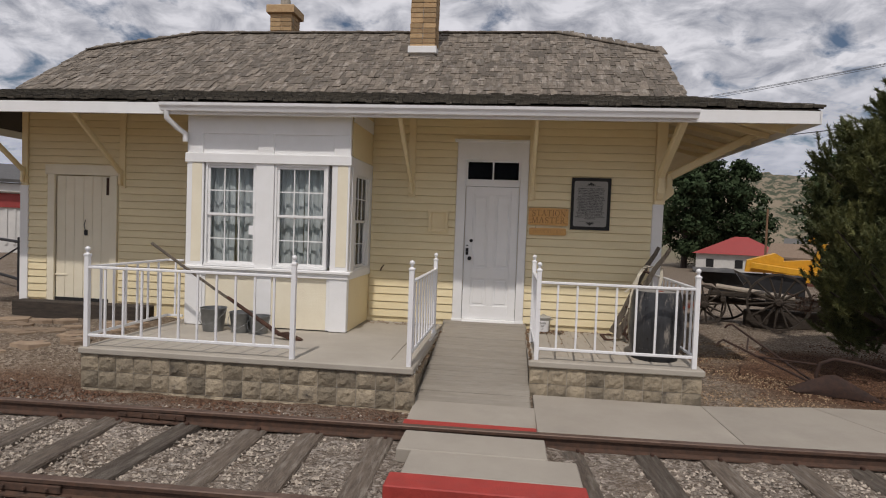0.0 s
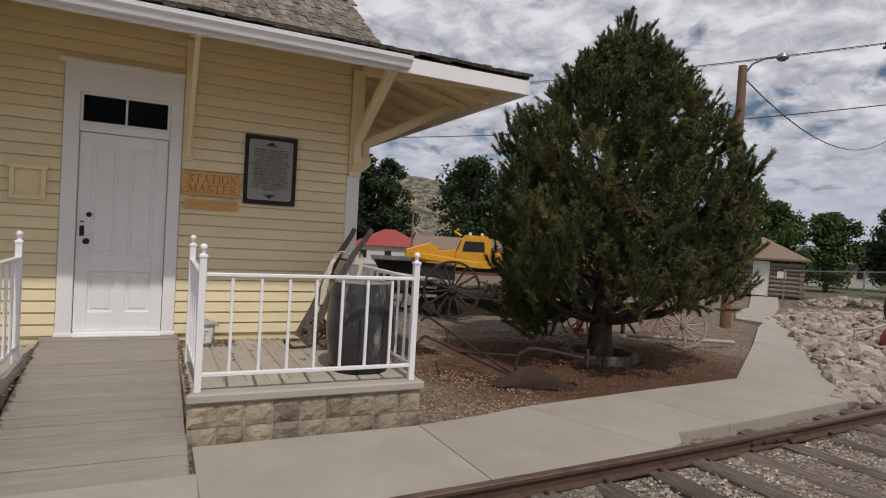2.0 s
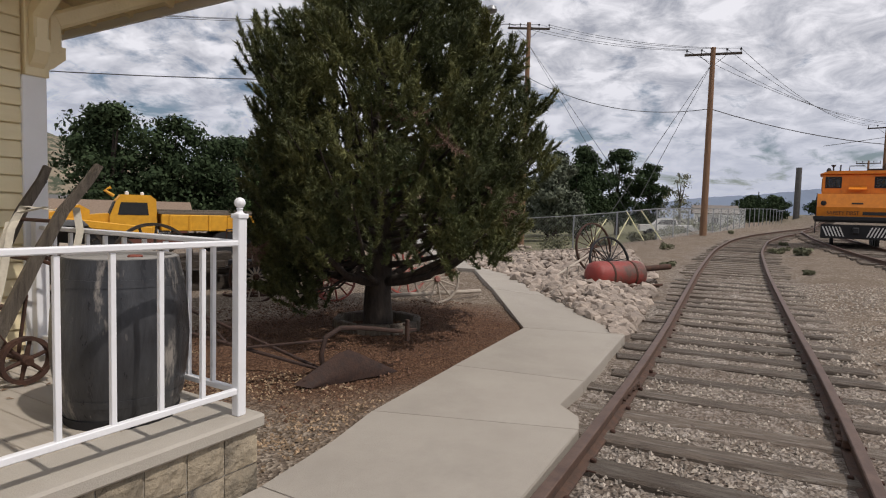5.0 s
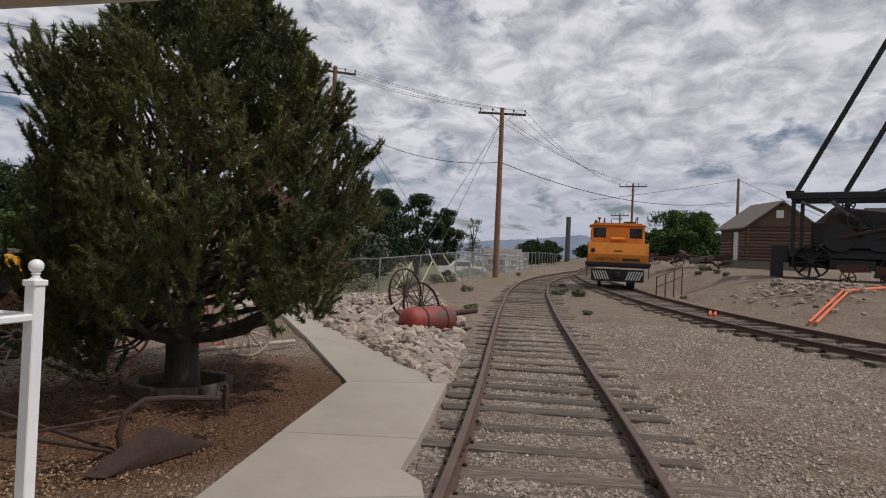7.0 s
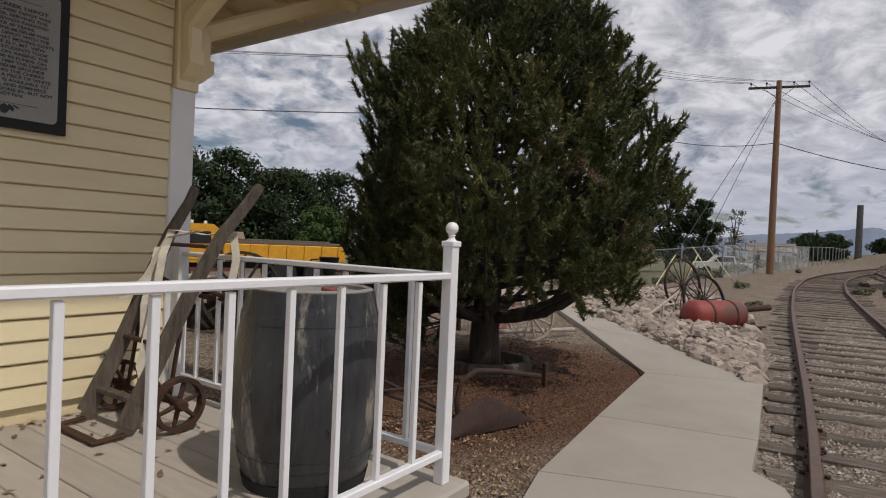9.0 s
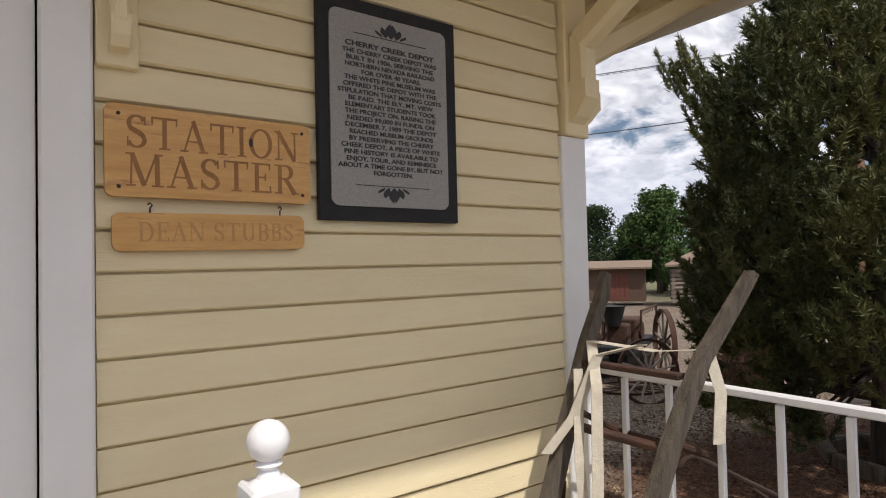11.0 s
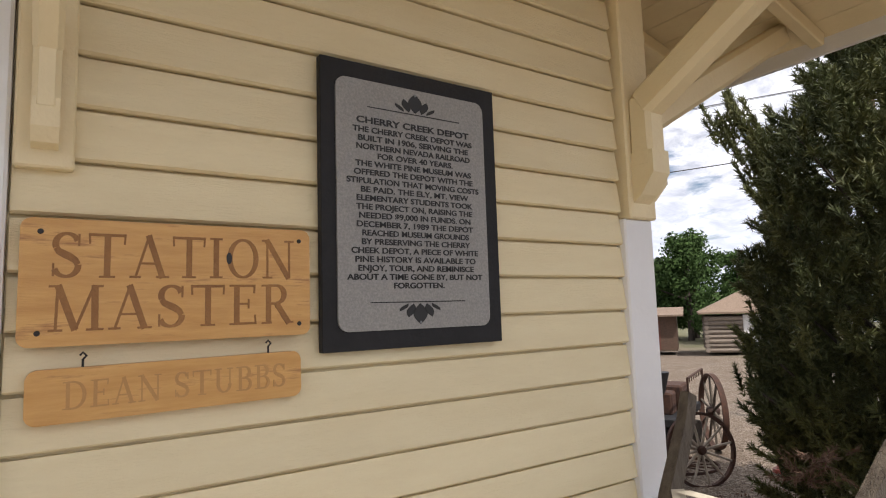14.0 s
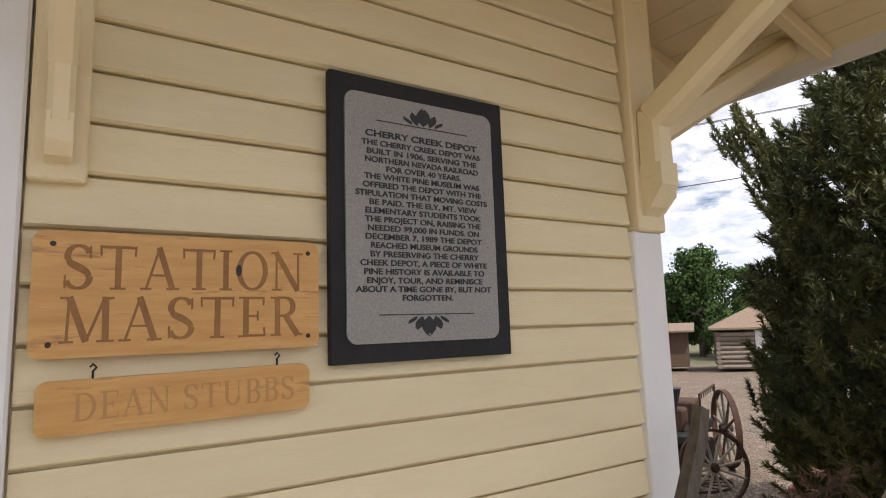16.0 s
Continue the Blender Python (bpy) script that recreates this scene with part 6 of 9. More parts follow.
        for q in range(11):
            v = Vector((rng.gauss(0, 1), rng.gauss(0, 1), rng.gauss(0.35, 0.9))) + d * 0.55
            v.normalize()
            up = (v * rng.uniform(0.5, 1.0) + Vector((0, 0, 0.75))).normalized()
            clumps.append((tuple(c0 + v * R), tuple(up), rng.uniform(0.17, 0.34)))
    # leader and the small spires round it
    for k in range(46):
        z = 4.05 + 0.92 * rng.random()
        a, r = rng.uniform(0, 6.283), float(np.interp(z, prof_z, prof_r)) * rng.uniform(0.0, 0.8)
        clumps.append(((r * math.cos(a) + lean(z).x, r * math.sin(a) + lean(z).y, z - 0.05), (0.2 * math.cos(a), 0.2 * math.sin(a), 0.96), 0.24))
    # long shoot that stands out from the crown on the porch side
    for k in range(90):
        t = k / 90
        c = Vector((-0.45 - 0.35 * t, 0.68 + 0.70 * t, 2.35 + 1.28 * t)) + Vector((rng.uniform(-1, 1), rng.uniform(-1, 1), rng.uniform(-0.6, 0.6))) * (0.30 - 0.18 * t)
        clumps.append((tuple(c), (-0.22, 0.30, 0.93), 0.26))
    # boughs that hang low towards the porch and the yard behind it
    for k in range(26):
        a = rng.uniform(1.9, 2.8)
        d = Vector((math.cos(a), math.sin(a), 0))
        c0 = d * rng.uniform(0.95, 1.5) + Vector((0.1, -0.1, rng.uniform(0.45, 1.15)))
        part("limb", Shape().tube([d * 0.12 + Vector((0, 0, 0.85)), c0 * 0.6 + Vector((0, 0, 0.25)), c0], [0.022, 0.013, 0.004], 5), BARK, T)
        for q in range(13):
            v = Vector((rng.gauss(0, 1), rng.gauss(0, 1), rng.gauss(0.2, 0.8))).normalized()
            clumps.append((tuple(c0 + v * rng.uniform(0.08, 0.26)), tuple((v * 0.6 + d * 0.4 + Vector((0, 0, 0.7))).normalized()), rng.uniform(0.16, 0.30)))
    needle_crown("crown", T, clumps, 138, 0.062, NEEDLE, 3, 0.0062)
    # browned sprays among the green
    dead = []
    for cx, cy, cz in ((-1.62, 0.45, 0.98), (-1.45, 0.62, 0.80), (-0.85, -1.45, 2.1), (-1.1, -1.15, 2.35), (-0.2, -1.72, 1.55)):
        for q in range(9):
            v = Vector((rng.gauss(0, 1), rng.gauss(0, 1), rng.gauss(0, 0.7))).normalized()
            dead.append(((cx + v.x * 0.12, cy + v.y * 0.12, cz + v.z * 0.12), tuple(v), 0.2))
    tagged(needle_crown("dead_sprays", T, dead, 40, 0.055, DEADTWIG, 6, 0.0045), "browned dead pine sprays")
    return T


pine_tree()


def stone_ring():
    r = thing("tree_ring", "octagonal ring of weathered grey timbers round the pine", "tree ring")
    cx, cy, z = 5.5, 8.42, float(ground_z(5.5, 8.4))
    for k in range(8):
        a0, a1 = radians(45 * k + 10), radians(45 * k + 53)
        p0, p1 = Vector((cx + 0.52 * math.cos(a0), cy + 0.52 * math.sin(a0), z + 0.05)), Vector((cx + 0.52 * math.cos(a1), cy + 0.52 * math.sin(a1), z + 0.05))
        part("timber", Shape().beam(p0, p1, 0.09, 0.14, 0.015), OLDWOOD, r)


stone_ring()


IRON = mat("dark_plough_iron", (0.062, 0.032, 0.022), (0.026, 0.015, 0.012), scale=12, rough=0.85, metal=0.0, bump=0.4, bscale=50)


def plough():
    z = float(ground_z(3.6, 7.5)) - 0.01
    p = thing("walking_plough", "rusty antique walking plough with curved beam and two handles", "plough", at=(3.52, 7.30, z))
    # beam from share to hitch
    part("beam", Shape().tube([(-0.10, 0.10, 0.02), (-0.12, 0.12, 0.22), (-0.08, 0.11, 0.36), (0.05, 0.06, 0.43), (0.25, -0.02, 0.41), (0.55, -0.25, 0.36), (0.85, -0.42, 0.42)][:6], [0.020, 0.022, 0.023, 0.023, 0.022, 0.020], 8), IRON, p, "curved rusty iron beam", smooth=True)
    part("hitch", Shape().box((0.58, -0.28, 0.37), (0.03, 0.05, 0.20), rotz(-30), 0.006).box((0.62, -0.30, 0.37), (0.10, 0.02, 0.03), rotz(-30), 0.004).box((0.63, -0.24, 0.40), (0.02, 0.14, 0.02), rotz(-30), 0.003), IRON, p, "notched iron hitch")
    # share and mouldboard: a twisted pointed sheet
    vs, fs = [], []
    n, m = 10, 5
    for i in range(n + 1):
        t = i / n
        for j in range(m + 1):
            u = j / m
            h = 0.26 * min(1, (t + 0.06) / 0.5) * min(1, (1.02 - t) / 0.5) * u + 0.012
            vs.append((-0.36 + 0.80 * t - 0.10 * u * (1 - t), -0.02 - 0.26 * t + 0.12 * u * (1 - t) - 0.05 * math.sin(3 * u) * (1 - t), h))
    for i in range(n):
        for j in range(m):
            a = i * (m + 1) + j
            fs.append((a, a + 1, a + m + 2, a + m + 1))
    k = len(vs)
    vs += [(x + 0.005, y + 0.014, z) for x, y, z in vs]
    fs += [(a + k, d + k, c + k, b + k) for a, b, c, d in fs]
    part("mouldboard", Shape().add(vs, fs), IRON, p, "dark rusty mouldboard", smooth=True, angle=60)
    part("landside", Shape().beam((-0.40, 0.05, 0.04), (0.28, -0.12, 0.04), 0.02, 0.08), IRON, p)
    for tip, hook in (((-0.72, 1.25, 0.62), (-0.80, 1.30, 0.56)), ((-1.05, 0.62, 0.50), (-1.14, 0.60, 0.42))):
        s = Shape().tube([(-0.05, 0.12, 0.06), Vector((-0.05, 0.12, 0.06)).lerp(Vector(tip), 0.6), tip, Vector(tip).lerp(Vector(hook), 0.6) + Vector((0, 0, 0.02)), hook], 0.015, 7)
        part("handle", s, IRON, p, "rusty rod handle", smooth=True)
    part("cross_rod", Shape().tube([(-0.60, 0.98, 0.48), (-0.80, 0.48, 0.39)], 0.011, 6).tube([(-0.11, 0.12, 0.34), (-0.72, 0.44, 0.34)], 0.012, 6), IRON, p)


plough()


def rocks():
    rng = random.Random(31)
    base = []
    for k in range(10):
        bm = bmesh.new()
        bmesh.ops.create_icosphere(bm, subdivisions=1, radius=1)
        r2 = random.Random(k)
        for v in bm.verts:
            v.co *= r2.uniform(0.68, 1.12)
            v.co.z *= 0.62
            v.co.x *= r2.uniform(0.9, 1.15)
        me = bpy.data.meshes.new("rock")
        bm.to_mesh(me)
        bm.free()
        me.materials.append(STONE)
        base.append(me)
    bed = thing("rock_bed", "bed of broken pale tan stones beside the footpath", "rocks", kind="structure")
    inner = lambda x: np.interp(x, [6.6, 7.5, 8.9, 11.3, 13.6, 20], [5.75, 6.25, 7.65, 9.5, 11.6, 15.2])
    def outer(x):
        return track_y(x) + np.interp(x, [6.6, 9, 13, 20], [1.25, 1.2, 1.5, 3.2])
    n, tries = 0, 0
    far = Shape()
    while tries < 2600:
        tries += 1
        x = rng.uniform(6.7, 19.5)
        ya, yb = float(outer(x)), float(inner(x)) - 0.08
        if yb <= ya:
            continue
        y = rng.uniform(ya, yb)
        s = rng.choice((0.07, 0.09, 0.11, 0.13, 0.17)) * rng.uniform(0.8, 1.25) * (0.8 if x > 14 else 1)
        heap = 0.10 * math.sin(math.pi * (y - ya) / (yb - ya)) * min(1, (x - 6.6) / 2)
        M = pose(x, y, float(ground_z(x, y)) + heap + rng.uniform(-0.02, 0.07), rng.uniform(-25, 25), rng.uniform(-25, 25), rng.uniform(0, 360)) @ Matrix.Diagonal((s, s * rng.uniform(0.6, 1), s, 1))
        if n < 300 and x < 11.0:
            piece("rock", rng.choice(base), bed, M)
            n += 1
        else:
            me = rng.choice(base)
            far.add([M @ v.co for v in me.vertices], [tuple(p.vertices) for p in me.polygons])
    part("rocks", far, STONE_J, bed, "broken pale stones", kind="stuff")
    # second small heaps by the cabin and on the bank
    h = Shape()
    for cx, cy, rr, cnt in ((27.5, 17.6, 2.0, 130), (22.0, -3.8, 3.2, 170)):
        for _ in range(cnt):
            x, y = cx + rng.gauss(0, rr * 0.5), cy + rng.gauss(0, rr * 0.35)
            s = rng.uniform(0.10, 0.26) if cx > 25 else rng.uniform(0.05, 0.13)
            M = pose(x, y, float(ground_z(x, y)) + 0.02 + (0.35 if cx > 25 else 0.15) * max(0, 1 - math.hypot(x - cx, y - cy) / rr), rng.uniform(-30, 30), rng.uniform(-30, 30), rng.uniform(0, 360)) @ Matrix.Diagonal((s, s * 0.8, s, 1))
            me = rng.choice(base)
            h.add([M @ v.co for v in me.vertices], [tuple(p.vertices) for p in me.polygons])
    solo("rubble_heaps", h, STONE_J, "scattered heaps of pale broken rock", "rocks", kind="stuff")


STONE = mat("broken_stone", (0.44, 0.365, 0.30), (0.24, 0.195, 0.16), scale=3, rough=0.95, bump=0.6, bscale=12, rand=0.35)
STONE_J = mat("broken_stones", (0.44, 0.365, 0.30), (0.24, 0.195, 0.16), scale=3, rough=0.95, bump=0.6, bscale=12, island=0.35)
rocks()


def scatter_gravel():
    """Loose stones on the ballast and the dirt near the path walked."""
    rng = np.random.default_rng(9)
    def batch(name, n, pick, smin, smax, material, label):
        x, y = pick(n)
        s = rng.uniform(smin, smax, len(x))
        z = ground_z(x, y) + s * 0.25
        o = np.array([(1, 0, -0.2), (-0.5, 0.87, -0.2), (-0.5, -0.87, -0.2), (0.1, 0.05, 0.65)])
        a = rng.uniform(0, 6.28, len(x))
        ca, sa = np.cos(a), np.sin(a)
        k = o[None] * rng.uniform(0.65, 1.25, (len(x), 4, 1)) * s[:, None, None]
        v = np.stack([k[..., 0] * ca[:, None] - k[..., 1] * sa[:, None] + x[:, None], k[..., 0] * sa[:, None] + k[..., 1] * ca[:, None] + y[:, None], k[..., 2] + z[:, None]], -1)
        i = np.arange(len(x))[:, None, None] * 4
        f = (np.array([(0, 1, 3), (1, 2, 3), (2, 0, 3)])[None] + i).reshape(-1, 3)
        me = bpy.data.meshes.new(name)
        me.from_pydata(v.reshape(-1, 3).tolist(), [], f.tolist())
        me.materials.append(material)
        tagged(new(name, me), label, "gravel", kind="stuff")
    def on_track(n):
        x = rng.uniform(-9, 16, n)
        off = rng.normal(0, 0.62, n)
        off = np.where(np.abs(np.abs(off) - 0.7525) < 0.09, off * 0.6, off)
        y = track_y(x) + off
        ok = ~((x > -1.4) & (x < 0.35) & (y > 2.2) & (y < 5.3)) & ~((x > -0.1) & (x < 3.9) & (y > 4.98)) & ~((x > 3.8) & (y > 5.38))
        return x[ok], y[ok]
    batch("ballast", 26000, on_track, 0.009, 0.024, BALLAST, "pale crushed stone ballast between the rails")
    def side(n):
        x = rng.uniform(3, 15, n)
        y = track_y(x) - 1.0 - 5.5 * rng.uniform(0, 1, n) ** 1.3
        return x, y
    batch("gravel", 15000, side, 0.010, 0.030, BALLAST, "loose pale gravel beside the track")
    def mulch(n):
        a, r = rng.uniform(0, 6.28, n), np.sqrt(rng.uniform(0, 1, n))
        x, y = 5.0 + 2.9 * r * np.cos(a), 8.2 + 2.6 * r * np.sin(a)
        ok = (y > 6.75 + 0.10 * np.clip(x - 2.5, 0, 4)) & (x > 1.9) & ~((x > 6.3) & (y < 6.9 + 0.66 * (x - 6.4)))
        return x[ok], y[ok]
    batch("bark_mulch", 9000, mulch, 0.008, 0.022, MULCHM, "reddish brown bark mulch under the pine")
    def strip(n):
        x = rng.uniform(1.8, 3.4, n); y = rng.uniform(6.45, 10.5, n)
        ok = y > 6.4 + 0.15 * (x - 1.8)
        return x[ok], y[ok]
    batch("gravel", 5000, strip, 0.008, 0.020, TANGRAVEL, "tan gravel strip beside the porch")
    def left(n):
        return rng.uniform(-9, -1.4, n), rng.uniform(4.95, 5.55, n)
    batch("wood_chips", 3500, left, 0.010, 0.028, MULCHM, "brown wood chips between porch wall and rail")


TANGRAVEL = mat("tan_gravel", (0.42, 0.30, 0.19), (0.22, 0.15, 0.09), scale=30, rough=0.95, bump=0.2, island=0.6)
MULCHM = mat("bark_chips", (0.185, 0.098, 0.058), (0.075, 0.038, 0.024), scale=30, rough=0.95, bump=0.2, island=0.6)
scatter_gravel()

# wheels and machinery behind the pine
REDW = mat("faded_red_paint", (0.42, 0.10, 0.075), (0.25, 0.06, 0.045), scale=10, rough=0.7, bump=0.4, c3=(0.30, 0.22, 0.18), c3scale=6, c3at=0.58)
PALEW = mat("bleached_wood", (0.46, 0.40, 0.33), (0.32, 0.27, 0.22), scale=8, rough=0.85, bump=0.4)
def gz(x, y):
    return float(ground_z(x, y))
def stand(x, y, r, turn, lean=0):
    return Matrix.Translation((x, y, gz(x, y) + r * math.cos(radians(lean)) - 0.02)) @ pose(0, 0, 0, lean, 0, turn)
spoked_wheel(0.38, 12, 0.05, 0.028, 0.05, 0.016, (PALEW, REDW, PALEW), None, stand(7.75, 8.95, 0.38, -40, -8), "old buggy wheel with pale spokes and red hub", "wagon_wheel", group="old wagon wheels")
spoked_wheel(0.36, 12, 0.05, 0.028, 0.05, 0.016, (REDW, REDW, REDW), None, stand(6.75, 10.25, 0.36, -35, -6), "old buggy wheel with faded red spokes", "wagon_wheel", group="old wagon wheels")
spoked_wheel(0.42, 12, 0.05, 0.028, 0.05, 0.017, (REDW, REDW, REDW), None, stand(8.15, 9.85, 0.42, -30, -5), "faded red spoked implement wheel", "wagon_wheel", group="old wagon wheels")
spoked_wheel(0.40, 12, 0.05, 0.03, 0.05, 0.014, (RUST, RUST, PALEW), None, stand(5.85, 11.0, 0.40, -25, -6), "old wooden wheel with bleached spokes", "wagon_wheel", group="old wagon wheels")
solo("implement_tongue", Shape().tube([(6.9, 9.35, gz(6.9, 9.35) + 0.14), (8.6, 8.6, gz(8.6, 8.6) + 0.10)], 0.035, 8), PALEW, "long bleached wooden tongue lying behind the pine", "wooden pole", smooth=True)
solo("implement_axle", Shape().tube([(6.75, 10.2, 0.10), (8.15, 9.9, 0.16)], 0.03, 8).tube([(7.4, 10.0, 0.13), (7.1, 9.3, gz(7.1, 9.3) + 0.1)], 0.025, 8).box((7.5, 10.1, 0.22), (0.6, 0.25, 0.06), rotz(-15), 0.01)
     .box((7.45, 10.05, -0.02), (0.06, 0.06, 0.4), None, 0.01), RUST, "rusty horse-drawn implement axle and frame", "implement")


def wagon():
    w = thing("ore_wagon", "old freight wagon with tall spoked wheels and grey sheet hood", "wagon", at=Matrix.Translation((4.75, 12.9, gz(4.75, 12.9))) @ pose(0, 0, 0, 0, 0, -20))
    for x, y, r in ((0.45, -0.55, 0.58), (-0.55, 0.55, 0.58)):
        spoked_wheel(r, 14, 0.07, 0.045, 0.085, 0.022, (DARKWOOD, DARKWOOD, DARKWOOD), w, pose(x, y, r))
    for x, y, r in ((-0.9, -0.55, 0.42),):
        spoked_wheel(r, 12, 0.07, 0.04, 0.075, 0.02, (DARKWOOD, DARKWOOD, DARKWOOD), w, pose(x, y, r))
    part("reach", Shape().beam((-1.4, 0, 0.5), (1.7, 0, 0.45), 0.10, 0.12, 0.012), DARKWOOD, w)
    part("axle", Shape().beam((0.45, -0.6, 0.58), (0.45, 0.6, 0.58), 0.10, 0.10, 0.012), DARKWOOD, w)
    part("axle", Shape().beam((-0.55, -0.6, 0.56), (-0.55, 0.6, 0.56), 0.10, 0.10, 0.012), DARKWOOD, w)
    part("bolster", Shape().box((-0.2, 0, 0.66), (1.3, 0.7, 0.09), None, 0.012), DARKWOOD, w)
    part("log", Shape().tube([(-0.7, -0.25, 0.80), (0.75, -0.35, 0.66)], 0.06, 9), PALEW, w, "bleached log", smooth=True)
    vs, fs = [], []
    for i in range(9):
        a = radians(20 + 100 * i / 8)
        for x in (-0.75, 0.05):
            for rr in (0.56, 0.54):
                vs.append((x - 0.35 * math.sin(a) - 0.1, -0.1 + rr * math.cos(a), 0.62 + rr * math.sin(a)))
    for i in range(8):
        o = i * 4
        fs += [(o, o + 4, o + 6, o + 2), (o + 1, o + 3, o + 7, o + 5), (o, o + 1, o + 5, o + 4), (o + 2, o + 6, o + 7, o + 3)]
    part("sheet_hood", Shape().add(vs, fs), GREYSHEET, w, "dull grey curved sheet", smooth=True)
    part("rusty_tray", Shape().box((-1.15, -0.25, 0.36), (0.6, 0.7, 0.06), Matrix.Rotation(radians(-18), 3, "Y"), 0.01), RUSTRED, w, "red-brown rusty tray")


GREYSHEET = mat("dull_sheet_metal", (0.13, 0.125, 0.12), (0.07, 0.068, 0.065), scale=4, rough=0.6, metal=0.4, bump=0.3)
wagon()
# added dark blocks that stand for the unclear dark mass beside the wagon
for _k, (_x, _y, _w, _h) in enumerate(((5.7, 12.9, 2.2, 0.30), (6.1, 13.3, 1.8, 0.52), (7.0, 12.6, 1.5, 0.22))):
    _z = gz(_x, _y)
    solo("dark_clutter", Shape().beam((_x - _w / 2, _y, _z + _h * 0.5), (_x + _w / 2, _y - 0.3, _z + _h * 0.5 + 0.05), 0.24, _h + 0.08, 0.03), DARKWOOD, "dark block added as unidentified clutter behind the pine", "timber")


def engine_machine():
    """The old stationary machine seen past the corner of the wall."""
    e = thing("farm_machine", "old rusty farm machine with iron spoked wheels and seat rails", "machine", at=Matrix.Translation((7.28, 12.28, gz(7.28, 12.28))) @ pose(0, 0, 0, 0, 0, 25) @ Matrix.Scale(0.82, 4))
    spoked_wheel(0.62, 10, 0.09, 0.03, 0.08, 0.022, (RUST, IRON, OLDWOOD), e, pose(0.1, -0.55, 0.60, 0, 0, 25))
    spoked_wheel(0.62, 10, 0.09, 0.03, 0.08, 0.022, (RUST, RUST, RUST), e, pose(0.3, 0.6, 0.60, 0, 0, 25))
    part("chassis", Shape().box((-0.4, 0, 0.62), (1.9, 0.6, 0.14), None, 0.02).box((-0.6, 0, 0.42), (1.2, 0.3, 0.25), None, 0.03), BLACK, e)
    part("engine_block", Shape().box((-0.3, 0, 0.88), (0.6, 0.4, 0.42), None, 0.03).tube([(-0.3, -0.25, 0.85), (-0.3, 0.25, 0.85)], 0.16, 14).box((-0.85, 0.05, 0.85), (0.35, 0.35, 0.35), None, 0.03), RUST, e)
    rails = Shape()
    for y in (-0.4, 0.4):
        rails.tube([(-1.2, y, 0.95), (-1.2, y, 1.28), (0.25, y, 1.28), (0.25, y, 0.95)], 0.018, 6)
    for k in range(9):
        rails.tube([(-1.2 + k * 0.18, -0.4, 1.20), (-1.2 + k * 0.18, -0.4, 1.28)], 0.008, 5)
    part("seat_rail", rails, RUST, e)
    part("hopper", Shape().lathe([(0.12, 0), (0.2, 0.32), (0.21, 0.34), (0.18, 0.34)], (-1.0, 0.1, 1.0), 14), BLACK, e, smooth=True)


engine_machine()
solo("hydrant_post", Shape().lathe([(0.10, 0), (0.10, 0.04), (0.05, 0.06), (0.05, 0.46), (0.08, 0.48), (0.08, 0.56), (0.04, 0.62), (0, 0.63)], (7.0, 10.75, gz(7, 10.75)), 14), REDW,
     "faded red iron post half hidden by the pine", "iron post", smooth=True)
solo("iron_hoop", Shape().tube([(6.55 + 0.28 * math.cos(a), 10.4, gz(6.5, 10.4) + 0.48 + 0.5 * math.sin(a)) for a in np.linspace(-1.4, 4.5, 22)], 0.014, 6), RUST, "thin rusty iron hoop leaning by the pine", "iron hoop", smooth=True)
spoked_wheel(0.45, 12, 0.03, 0.02, 0.05, 0.008, (RUST, RUST, RUST), None, Matrix.Translation((6.3, 11.6, gz(6.3, 11.6) + 0.03)) @ pose(0, 0, 0, 88, 0, 0), "flat rusty rake wheel lying on the gravel", "wagon_wheel", group="old wagon wheels")


